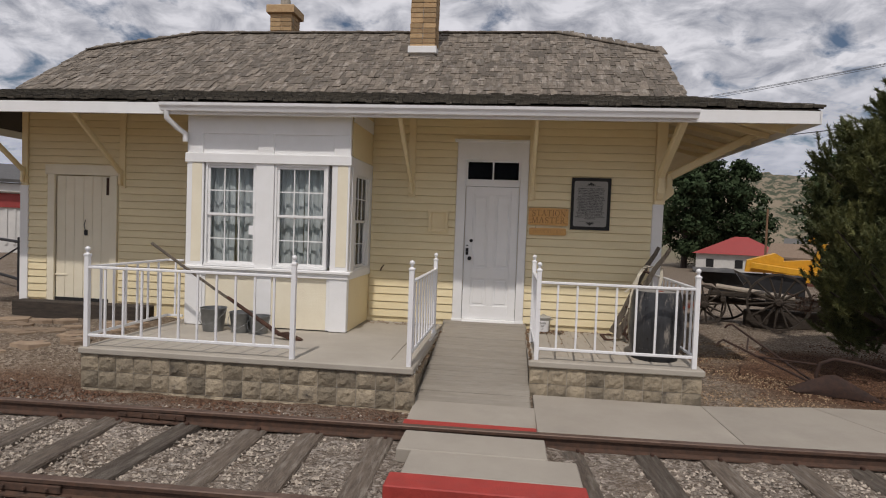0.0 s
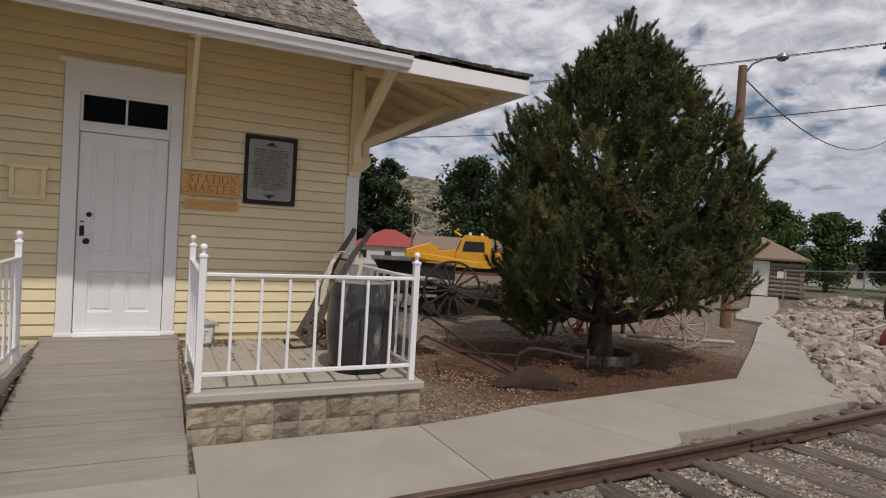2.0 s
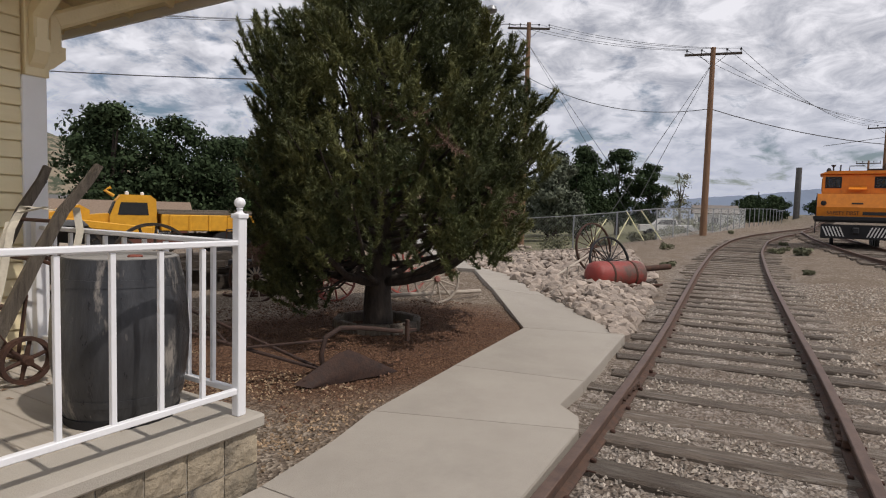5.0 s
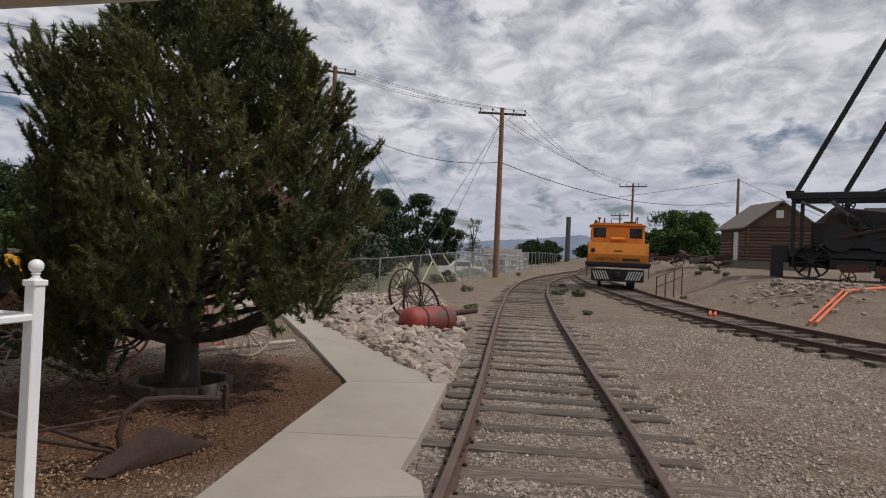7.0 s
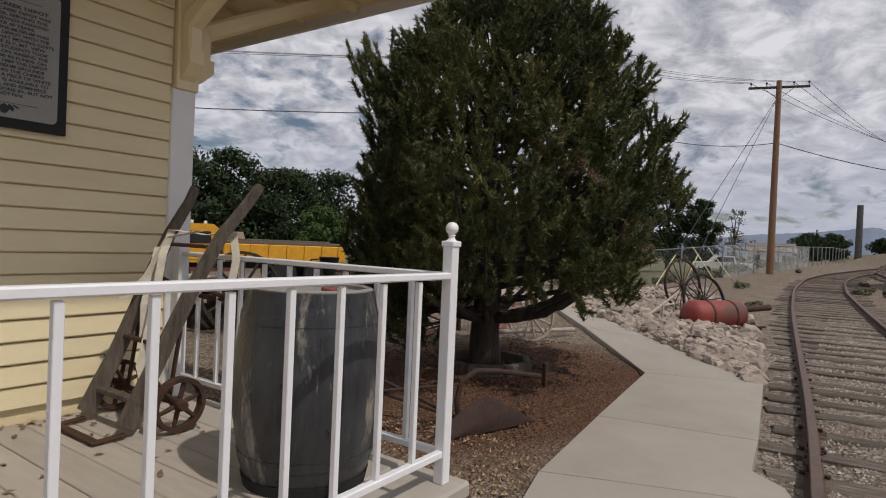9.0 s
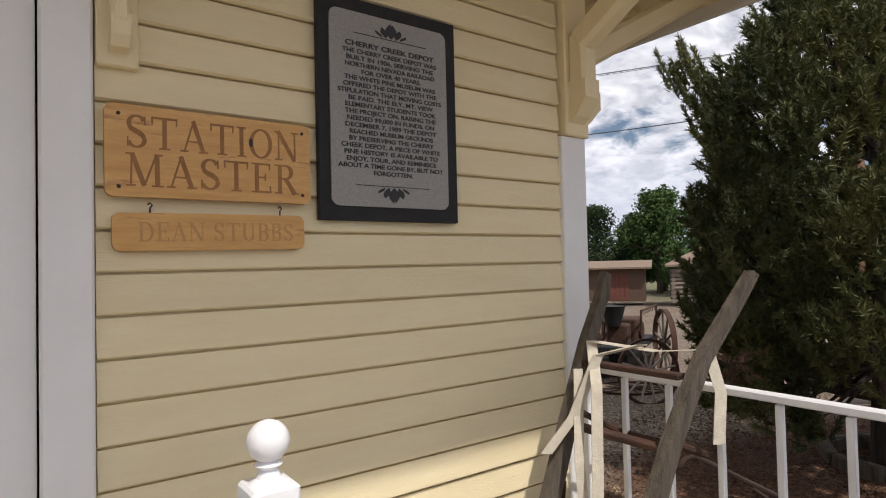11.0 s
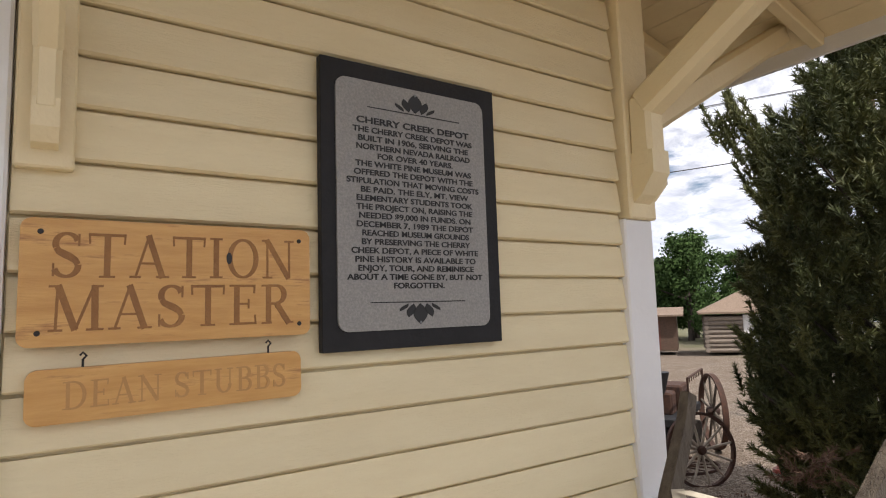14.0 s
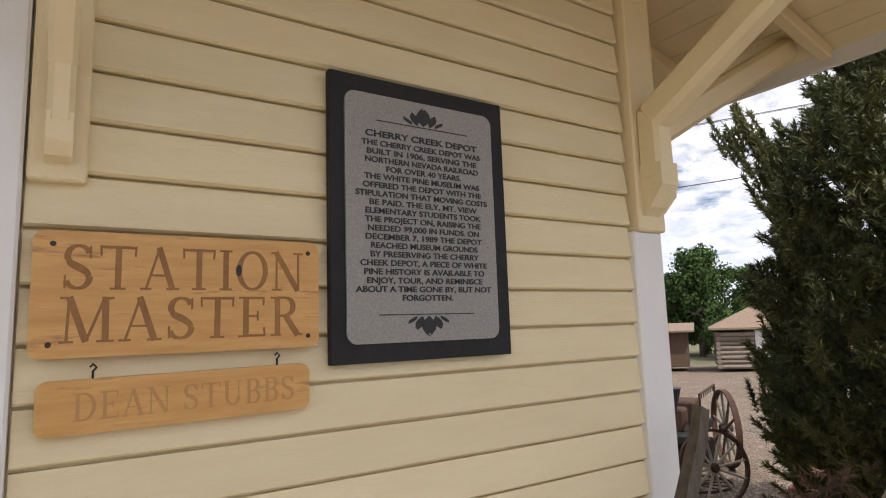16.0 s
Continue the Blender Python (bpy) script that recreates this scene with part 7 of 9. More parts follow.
def tank_implement():
    c = thing("red_tank", "weathered red steel cylinder tank lying on the rocks", "tank", at=Matrix.Translation((11.2, 7.0, gz(11.2, 7.0) + 0.26)) @ pose(0, 0, 0, 0, 0, -32))
    R = Matrix.Rotation(radians(90), 3, "Y")
    part("shell", Shape().lathe([(0.0, -0.66), (0.16, -0.64), (0.25, -0.57), (0.27, -0.5), (0.27, 0.5), (0.25, 0.57), (0.16, 0.64), (0.0, 0.66)], n=24, rot=R), TANKRED, c, smooth=True)
    for x in (-0.25, 0.3):
        part("band", Shape().lathe([(0.268, x - 0.02), (0.280, x - 0.02), (0.280, x + 0.02), (0.268, x + 0.02)], n=24, rot=R, closed=True), RUST, c)
    part("pipe", Shape().tube([(0.62, 0.1, 0.08), (1.55, 0.1, 0.12)], 0.06, 10), RUST, c, "rusty pipe", smooth=True)
    part("bars", Shape().tube([(-0.7, -0.3, -0.20), (0.9, -0.33, -0.18)], 0.025, 6).tube([(-0.5, -0.36, -0.22), (0.85, -0.30, -0.22)], 0.02, 6), RUST, c, smooth=True)
    spoked_wheel(0.52, 16, 0.05, 0.025, 0.08, 0.011, (BLACK, BLACK, BLACK), None, Matrix.Translation((11.74, 7.28, gz(11.74, 7.28) + 0.45)) @ pose(0, 0, 0, -14, 0, -32), "large black iron wheel behind the red tank", "wagon_wheel", group="old wagon wheels")
    spoked_wheel(0.55, 16, 0.05, 0.025, 0.08, 0.011, (RUST, RUST, RUST), None, Matrix.Translation((12.5, 7.85, gz(12.5, 7.9) + 0.66)) @ pose(0, 0, 0, -8, 0, -25), "rusty iron rake wheel on the rocks", "wagon_wheel", group="old wagon wheels")
    solo("iron_rake_frame", Shape().tube([(11.9, 7.3, 0.42), (12.5, 7.85, 0.46)], 0.03, 8).tube([(10.6, 8.0, gz(10.6, 8) + 0.2), (12.4, 7.9, 0.35)], 0.025, 8)
         .tube([(10.4, 7.7, gz(10.4, 7.7) + 0.02), (10.42, 7.7, gz(10.4, 7.7) + 0.42), (10.75, 7.6, gz(10.7, 7.6) + 0.44), (10.78, 7.6, gz(10.7, 7.6) + 0.3)], 0.02, 7), PALEW, "bent iron rake frame and pale pipe", "implement", smooth=True)


TANKRED = mat("weathered_red_tank", (0.34, 0.04, 0.03), (0.21, 0.03, 0.022), scale=5, rough=0.55, bump=0.3, c3=(0.10, 0.055, 0.04), c3scale=2.5, c3at=0.52, c3soft=0.08)
tank_implement()


# ---- beyond the yard ----
POLEWOOD = mat("creosoted_pole", (0.26, 0.15, 0.085), (0.15, 0.085, 0.05), scale=4, rough=0.9, bump=0.5, bscale=20, stretch=(6, 6, 0.4))
YELLOW = mat("yellow_paint", (0.72, 0.36, 0.02), (0.58, 0.28, 0.015), scale=5, rough=0.5, bump=0.15, c3=(0.30, 0.15, 0.04), c3scale=4, c3at=0.72)
ORANGE = mat("orange_loco_paint", (0.72, 0.235, 0.015), (0.58, 0.18, 0.012), scale=5, rough=0.45, bump=0.15, c3=(0.28, 0.10, 0.03), c3scale=3, c3at=0.72)
LOG = mat("brown_logs", (0.17, 0.105, 0.07), (0.085, 0.052, 0.036), scale=6, rough=0.9, bump=0.6, bscale=20, stretch=(1, 6, 6), rand=0.3)
GREYLOG = mat("grey_logs", (0.27, 0.225, 0.18), (0.15, 0.12, 0.095), scale=6, rough=0.9, bump=0.6, bscale=20, stretch=(1, 6, 6), rand=0.3)
TINROOF = mat("weathered_board_roof", (0.22, 0.19, 0.165), (0.13, 0.11, 0.095), scale=5, rough=0.85, bump=0.4)
BROWNROOF = mat("brown_shake_roof", (0.26, 0.19, 0.135), (0.17, 0.12, 0.085), scale=12, rough=0.9, bump=0.5)
SIDING = mat("white_siding", (0.70, 0.69, 0.66), (0.60, 0.59, 0.57), scale=3, rough=0.7, bump=0.2)
REDROOF = mat("red_metal_roof", (0.36, 0.055, 0.05), (0.28, 0.045, 0.04), scale=5, rough=0.5, bump=0.1)
GREYROOF = mat("grey_shingle_roof", (0.15, 0.145, 0.14), (0.10, 0.098, 0.095), scale=9, rough=0.9, bump=0.3)
WIRE = mat("dark_cable", (0.05, 0.05, 0.052), (0.035, 0.035, 0.036), rough=0.7, bump=0.0)
ORANGEPIPE = mat("orange_plastic", (0.75, 0.16, 0.06), (0.65, 0.13, 0.045), rough=0.5, bump=0.1)


def sag(p0, p1, drop, n=16):
    p0, p1 = Vector(p0), Vector(p1)
    return [p0.lerp(p1, k / n) - Vector((0, 0, drop * 4 * (k / n) * (1 - k / n))) for k in range(n + 1)]


def utility_pole(x, y, top, arm_turn, label, arm=2.4, r=0.16):
    z = gz(x, y)
    p = thing("utility_pole", label, "utility pole", "utility poles", at=(x, y, z))
    h = top - z
    part("shaft", Shape().tube([(0, 0, -0.3), (0, 0, h * 0.5), (0, 0, h)], [r, r * 0.85, r * 0.68], 12), POLEWOOD, p, smooth=True)
    if arm:
        d = Vector((math.cos(radians(arm_turn)), math.sin(radians(arm_turn)), 0))
        part("crossarm", Shape().beam(d * -arm / 2 + Vector((0, 0, h - 0.35)), d * arm / 2 + Vector((0, 0, h - 0.35)), 0.11, 0.12, 0.01), DARKWOOD, p)
        for k in (-0.46, -0.2, 0.24, 0.48):
            part("insulator", Shape().lathe([(0.02, 0), (0.02, 0.12), (0.05, 0.13), (0.055, 0.2), (0.02, 0.24), (0, 0.24)], d * arm * k + Vector((0, 0, h - 0.29)), 8), BLACK, p, smooth=True)
        part("brace", Shape().beam(d * 0.7 + Vector((0, 0, h - 0.4)), (0, 0, h - 1.0), 0.04, 0.02).beam(d * -0.7 + Vector((0, 0, h - 0.4)), (0, 0, h - 1.0), 0.04, 0.02), BLACK, p)
    return p


P1, P2, P3 = (34.2, 19.0), (35.45, 8.6), (69.3, -2.5)
u1 = utility_pole(*P1, 12.9, -60, "tall brown wooden utility pole with crossarm and transformer", 2.6, 0.19)
part("transformer", Shape().lathe([(0.26, 0), (0.28, 0.05), (0.28, 0.85), (0.2, 0.95), (0, 0.97)], (-0.35, 0.28, 8.6), 16), GALV, u1, "grey transformer can", smooth=True)
utility_pole(*P2, 10.5, -75, "brown wooden utility pole with crossarm beside the track", 2.9, 0.19)
utility_pole(*P3, 10.5, 80, "distant utility pole with crossarm", 3.0)
utility_pole(53.0, -9.3, 8.9, 0, "distant thin utility pole behind the log barn", 0, 0.14)
utility_pole(92, -3, 9.0, 85, "distant utility pole with crossarm", 2.6)
utility_pole(-6, 62, 12.0, 40, "distant utility pole behind the trees", 2.4)
utility_pole(20, 50, 4.0, 40, "distant street pole among the trees", 0, 0.1)


def street_lamp():
    x, y = 10.58, 10.36
    z = gz(x, y)
    p = thing("street_lamp", "brown wooden pole with a grey street lamp arm beside the footpath", "street lamp", at=(x, y, z))
    h = 5.32 - z
    part("shaft", Shape().tube([(0, 0, -0.2), (0, 0, h)], [0.115, 0.085], 12), POLEWOOD, p, smooth=True)
    part("arm", Shape().tube([(0, 0, h - 0.25), (0.1, -0.14, h + 0.02), (0.24, -0.33, h + 0.12), (0.36, -0.5, h + 0.13)], 0.022, 7), GALV, p, smooth=True)
    part("lamp_head", Shape().lathe([(0.03, 0.10), (0.09, 0.07), (0.12, 0.0), (0.10, -0.03), (0.06, -0.06), (0, -0.07)], (0.42, -0.58, h + 0.10), 14), GALV, p, "grey lamp head", smooth=True)
    return (x, y, 5.32)


LAMP = street_lamp()


def wires():
    def line(name, p0, p1, drop, r, label):
        solo(name, Shape().tube(sag(p0, p1, drop), r, 4), WIRE, label, "cable", "overhead cables")
    def arm_pts(c, z, turn, arm):
        d = (math.cos(radians(turn)), math.sin(radians(turn)))
        return [(c[0] + d[0] * arm * k, c[1] + d[1] * arm * k, z) for k in (-0.46, -0.2, 0.24, 0.48)]
    A, B, C = arm_pts(P1, 12.8, -60, 2.6), arm_pts(P2, 10.4, -75, 2.9), arm_pts(P3, 10.4, 80, 3.0)
    W = arm_pts((-6, 62), 11.9, 40, 2.4)
    for k in range(4):
        line("overhead_cable", A[k], B[k], 0.35, 0.012, "thin overhead power cable between poles")
        line("overhead_cable", B[k], C[k], 0.9, 0.012, "thin overhead power cable between poles")
        if k < 3:
            line("overhead_cable", A[k], W[k], 1.3, 0.014, "thin overhead power cable between poles")
    line("overhead_cable", (P1[0], P1[1], 9.6), (P2[0], P2[1], 7.2), 0.9, 0.024, "thick sagging telephone cable between poles")
    line("overhead_cable", (P2[0], P2[1], 7.2), (53, -9.3, 7.0), 1.2, 0.024, "thick sagging telephone cable between poles")
    line("overhead_cable", (P1[0], P1[1], 9.6), (-6, 62, 9.5), 1.6, 0.03, "thick sagging telephone cable between poles")
    line("overhead_cable", (LAMP[0], LAMP[1], 5.1), (P1[0], P1[1], 8.8), 1.6, 0.014, "service cable from the street lamp")
    line("overhead_cable", (53, -9.3, 8.8), (45, 3, 6.0), 0.1, 0.02, "slanting stay cable of the far pole")
    line("overhead_cable", (53, -9.3, 8.8), (60, -22, 5.0), 0.1, 0.02, "slanting stay cable of the far pole")
    for p, z, anchors in ((P2, 9.7, ((20.6, 10.6), (21.6, 9.9))), (P1, 11.6, ((25.0, 9.4), (26.5, 9.0)))):
        for a in anchors:
            g = gz(*a)
            top, bot = Vector((p[0], p[1], z)), Vector((a[0], a[1], g))
            w = thing("guy_wire", "steel guy wire with a yellow guard near the ground", "guy wire", "guy wires", at=bot)
            part("strand", Shape().tube([(0, 0, 0), top - bot], 0.013, 4), WIRE, w)
            part("guard", Shape().tube([(top - bot) * 0.012, (top - bot) * 0.12], 0.018, 8), YELLOWGUARD, w, "yellow plastic guard")


YELLOWGUARD = mat("pale_yellow_plastic", (0.60, 0.57, 0.30), (0.50, 0.47, 0.25), rough=0.5, bump=0.0)
wires()


def fence():
    f = thing("chain_link_fence", "grey chain-link fence with steel posts along the yard", "fence")
    pts = [(23.0, 17.5), (25.2, 12.6), (29.6, 9.95), (40, 8.65), (55, 7.6), (80, 5.6)]
    H = 1.5
    mesh = Shape()
    post = Shape().lathe([(0.035, -0.1), (0.035, H), (0.02, H + 0.04), (0, H + 0.05)], n=8).mesh("post", GALV, True)
    for (xa, ya), (xb, yb) in zip(pts, pts[1:]):
        L = math.hypot(xb - xa, yb - ya)
        n = max(1, round(L / 2.4))
        for k in range(n):
            x, y = xa + (xb - xa) * k / n, ya + (yb - ya) * k / n
            x2, y2 = xa + (xb - xa) * (k + 1) / n, ya + (yb - ya) * (k + 1) / n
            z, z2 = gz(x, y), gz(x2, y2)
            piece("post", post, f, pose(x, y, z))
            part("top_rail", Shape().tube([(x, y, z + H), (x2, y2, z2 + H)], 0.022, 6), GALV, f)
            if x < 52:
                m = int(L / n / 0.14)
                for j in range(-10, m):
                    for sg in (1, -1):
                        u0, u1 = j / m, (j + 10) / m
                        w0, w1 = 0.0, 1.0
                        if u0 < 0:
                            w0 = -u0 / (u1 - u0); u0 = 0
                        if u1 > 1:
                            w1 = (1 - u0) / (u1 - u0) if w0 == 0 else w1; u1 = 1
                        if u1 <= u0:
                            continue
                        za, zb = (w0, w1) if sg > 0 else (1 - w0, 1 - w1)
                        pa = Vector((x + (x2 - x) * u0, y + (y2 - y) * u0, z + (z2 - z) * u0 + H * za))
                        pb = Vector((x + (x2 - x) * u1, y + (y2 - y) * u1, z + (z2 - z) * u1 + H * zb))
                        mesh.tube([pa, pb], 0.0042, 3, cap=False)
    part("wire_mesh", mesh, GALV, f, "diamond wire mesh", kind="stuff")


fence()

# second track, with the locomotive on it
_cx = np.array([2, 9, 13.5, 19, 24, 28, 34, 44, 56])
_cy = np.array([-7.2, -2.75, -0.6, 0.9, 1.75, 2.15, 2.7, 3.2, 2.0])
_sx = np.arange(2, 56, 0.6)
_sy = np.interp(_sx, _cx, _cy)
for _k in range(12):
    _sy[1:-1] = (_sy[:-2] + 2 * _sy[1:-1] + _sy[2:]) / 4
railway("siding_track", _sx, _sy, ground_z(_sx, _sy) + 0.055, "second rusty railway track curving past the locomotive", 0.62, 0.1, 2, 56)


def locomotive():
    z = gz(28, 2.15) + 0.18
    L = thing("locomotive", "orange and black industrial switcher locomotive with striped pilot on the siding", "locomotive", at=Matrix.Translation((27.9, 2.13, z)) @ pose(0, 0, 0, 0, 0, -2))
    # local: -x is the front, y across
    part("frame", Shape().box((2.1, 0, 1.02), (5.0, 2.75, 0.22), None, 0.02), BLACK, L)
    part("hood", Shape().prism([(-0.35, 1.13), (-0.42, 1.5), (-0.30, 2.02), (0.9, 2.06), (0.9, 1.13)], "y", -1.32, 1.32), ORANGE, L, "orange front hood")
    part("cab", Shape().box((1.65, 0, 2.0), (1.9, 2.42, 1.75), None, 0.05), ORANGE, L, "orange cab")
    part("cab_roof", Shape().prism([(-1.30, 2.86), (-1.0, 2.98), (1.0, 2.98), (1.30, 2.86)], "x", 0.55, 2.75), ORANGE, L)
    part("rear_hood", Shape().box((3.6, 0, 1.75), (2.0, 1.9, 1.25), None, 0.05), ORANGE, L)
    for y in (-0.82, 0.82):
        w = part("window", Shape().box((0.69, y, 2.52), (0.03, 0.56, 0.46), None, 0.008), BLACK, L, "dark cab window")
        part("pane", Shape().box((0.672, y, 2.52), (0.006, 0.46, 0.36)), GLASS, w)
    for y in (-1.215, 1.215):
        part("side_window", Shape().box((1.6, y, 2.45), (0.8, 0.03, 0.5), None, 0.008), SHADEBLACK, L)
    part("visor", Shape().prism([(0.66, 2.30), (0.40, 2.20), (0.40, 2.24), (0.66, 2.36)], "y", -0.30, 0.30), ORANGE, L)
    part("running_board", Shape().box((-0.25, 0, 1.06), (0.5, 2.85, 0.16), None, 0.015), BLACK, L)
    p = part("pilot", Shape().box((-0.30, 0, 0.55), (0.10, 2.3, 0.55), None, 0.02), BLACK, L, "black pilot beam")
    for s in (-1, 1):
        for k in range(6):
            part("stripe", Shape().prism([(s * (0.35 + 0.11 * k), 0.36), (s * (0.40 + 0.11 * k), 0.36), (s * (0.56 + 0.11 * k), 0.74), (s * (0.51 + 0.11 * k), 0.74)], "x", -0.358, -0.352), SIDING, p, "white stripe")
    part("coupler", Shape().box((-0.5, 0, 0.6), (0.4, 0.22, 0.25), None, 0.04), BLACK, L)
    for x in (0.6, 2.0, 3.0, 4.2):
        for y in (-0.75, 0.75):
            part("wheel", Shape().lathe([(0.15, -0.07), (0.40, -0.07), (0.43, -0.04), (0.40, 0.06), (0.15, 0.06)], (x, y, 0.28), 20, 0, Matrix.Rotation(radians(90), 3, "X")), BLACK, L, smooth=True, angle=30)
    part("truck_frame", Shape().box((1.3, -0.98, 0.42), (2.2, 0.12, 0.35), None, 0.03).box((1.3, 0.98, 0.42), (2.2, 0.12, 0.35), None, 0.03), BLACK, L)
    for y in (-1.34, 1.34):
        part("grab_rail", Shape().tube([(-0.4, y, 0.45), (-0.4, y, 1.9), (0.2, y, 2.05)], 0.02, 6), BLACK, L)
    part("horn", Shape().lathe([(0.03, 0), (0.03, 0.2), (0.10, 0.3), (0.09, 0.3)], (1.0, 0.85, 2.95), 10), BLACK, L, smooth=True)
    part("roof_box", Shape().box((1.6, -0.55, 3.02), (0.8, 0.5, 0.16), None, 0.02), BLACK, L)
    part("roof_rail", Shape().tube([(1.2, -0.9, 2.95), (1.2, -0.9, 3.3), (2.4, -0.9, 3.3), (2.4, -0.9, 2.95)], 0.025, 6), BLACK, L)
    part("roof_rail", Shape().tube([(1.2, 0.6, 2.95), (1.2, 0.6, 3.25), (2.4, 0.6, 3.25), (2.4, 0.6, 2.95)], 0.025, 6), BLACK, L)
    part("aerial", Shape().tube([(1.0, 0.3, 2.95), (1.0, 0.3, 3.2), (1.0, -0.2, 3.2)], 0.02, 6), BLACK, L)
    part("bell", Shape().lathe([(0.10, 0), (0.09, 0.12), (0.04, 0.2), (0, 0.22)], (0.95, 1.0, 2.92), 10), BLACK, L, smooth=True)
    lettering("SAFETY FIRST", 0.20, 1.05, L, (-0.405, 0.45, 1.27), INK, 0.002, turn=Matrix.Rotation(radians(-90), 4, "Z"))
    part("worn_lettering", Shape().span(-0.408, -0.400, -0.95, -0.18, 1.21, 1.33), INK, L, "worn dark lettering")
    part("badge", Shape().span(-0.40, -0.385, -0.18, 0.18, 1.62, 1.68), INK, L, "small dark badge")
    part("headlight", Shape().lathe([(0.10, 0), (0.10, 0.08), (0, 0.09)], (-0.36, 1.1, 1.65), 12, 0, Matrix.Rotation(radians(-90), 3, "Y")), BLACK, L, smooth=True)


locomotive()


def log_wall(parent, p0, p1, z0, z1, d, material, skip=None):
    """Round logs stacked between two plan points."""
    n = int((z1 - z0) / d)
    a, b = Vector((*p0, 0)), Vector((*p1, 0))
    u = (b - a).normalized()
    for k in range(n):
        z = z0 + (k + 0.5) * d
        segs = [(0, (b - a).length)]
        if skip and z < skip[2]:
            segs = [(0, skip[0]), (skip[1], segs[0][1])]
        for s0, s1 in segs:
            e = 0.14 if s0 == 0 else 0
            e2 = 0.14 if s1 > (b - a).length - 0.01 else 0
            q0, q1 = a + u * (s0 - e), a + u * (s1 + e2)
            part("log", Shape().tube([(q0.x, q0.y, z), (q1.x, q1.y, z)], d * 0.52, 8), material, parent, smooth=True)


def log_barn():
    z = 1.95
    b = thing("log_barn", "dark brown log barn with plank gable and white door", "barn", at=(41.2, -6.9, z))
    f0, f1, s1 = (0, 0), (-1.05, -3.45), (2.9, 0.75)
    log_wall(b, f0, f1, 0, 2.35, 0.21, LOG)
    log_wall(b, f0, s1, 0, 2.35, 0.21, LOG, (0.9, 1.65, 1.95))
    c = (f1[0] + s1[0], f1[1] + s1[1])
    part("back_walls", Shape().add([(*f1, 0), (*c, 0), (*s1, 0), (*f1, 2.35), (*c, 2.35), (*s1, 2.35)], [(0, 1, 4, 3), (1, 2, 5, 4)]), LOG, b)
    m0, m1 = ((f0[0] + f1[0]) / 2, (f0[1] + f1[1]) / 2), ((s1[0] + c[0]) / 2, (s1[1] + c[1]) / 2)
    ap = 3.75
    part("gable_planks", Shape().add([(*f0, 2.3), (*f1, 2.3), (*m0, ap), (f0[0] + 0.05, f0[1] + 0.02, 2.3), (f1[0] + 0.05, f1[1] + 0.02, 2.3), (m0[0] + 0.05, m0[1] + 0.02, ap)], [(0, 1, 2), (3, 5, 4), (0, 3, 4, 1), (1, 4, 5, 2), (2, 5, 3, 0)]), LOG, b)
    ux, uy = (f1[0] - f0[0]) / 3.6, (f1[1] - f0[1]) / 3.6
    for sgn, e0, e1 in ((1, f0, s1), (-1, f1, c)):
        o = (-ux * 0.35 * sgn, -uy * 0.35 * sgn)
        fr = (-0.30, 0.0)
        P = [(e0[0] + o[0] + fr[0] * 1.0, e0[1] + o[1] - 0.08, 2.12), (e1[0] + o[0] + 0.3, e1[1] + o[1] + 0.08, 2.12), (m1[0] + 0.3, m1[1] + 0.08, ap + 0.08), (m0[0] - 0.3, m0[1] - 0.08, ap + 0.08)]
        part("roof_slope", Shape().add(P + [(x, y, zz - 0.09) for x, y, zz in P], [(0, 1, 2, 3), (7, 6, 5, 4), (0, 4, 5, 1), (1, 5, 6, 2), (2, 6, 7, 3), (3, 7, 4, 0)]), TINROOF, b, "weathered grey roof")
    d = Vector((s1[0], s1[1], 0)).normalized()
    part("door", Shape().beam(d * 0.92 + Vector((0.02, -0.04, 0.98)), d * 1.63 + Vector((0.02, -0.04, 0.98)), 0.05, 1.95, 0.01), SIDING, b, "white plank door")
    foot = Shape().prism([f0, f1, c, s1], "z", -0.9, 0.03)
    part("footing", foot, GREYLOG, b, "earth-stained timber footing")
    v = Vector((*m0, 2.98)) + Vector((-0.06, 0.0, 0))
    part("gable_window", Shape().box(v, (0.08, 0.42, 0.5), rotz(-17), 0.01), SIDING, b, "small white gable window")


log_barn()


def scrap_pile():
    """Rusty beams and hoops heaped on the bank beside the barn."""
    rng = random.Random(61)
    p = thing("scrap_pile", "tangled heap of rusty beams and old machine frames by the barn", "scrap heap", at=(38.6, -2.6, gz(38.6, -2.6)))
    for k in range(22):
        x, y, z = rng.gauss(0, 0.5), rng.uniform(-2.6, 2.4), rng.uniform(0.08, 0.55)
        a, t, ln = rng.uniform(0, 6.283), rng.uniform(-0.35, 0.35), rng.uniform(0.6, 1.8)
        d = Vector((math.cos(a) * math.cos(t), math.sin(a) * math.cos(t), math.sin(t))) * (ln / 2)
        part("beam", Shape().beam(Vector((x, y, z + 0.25)) - d, Vector((x, y, z + 0.25)) + d, rng.uniform(0.08, 0.24), rng.uniform(0.08, 0.3), 0.01), rng.choice((RUST, DARKWOOD, IRON)), p)
    for k in range(4):
        spoked_wheel(rng.uniform(0.3, 0.5), 8, 0.07, 0.04, 0.07, 0.02, (RUST, RUST, RUST), p, pose(-0.6, -2.2 + 1.3 * k, 0.42, 0, 0, 80 + rng.uniform(-20, 20)))


scrap_pile()


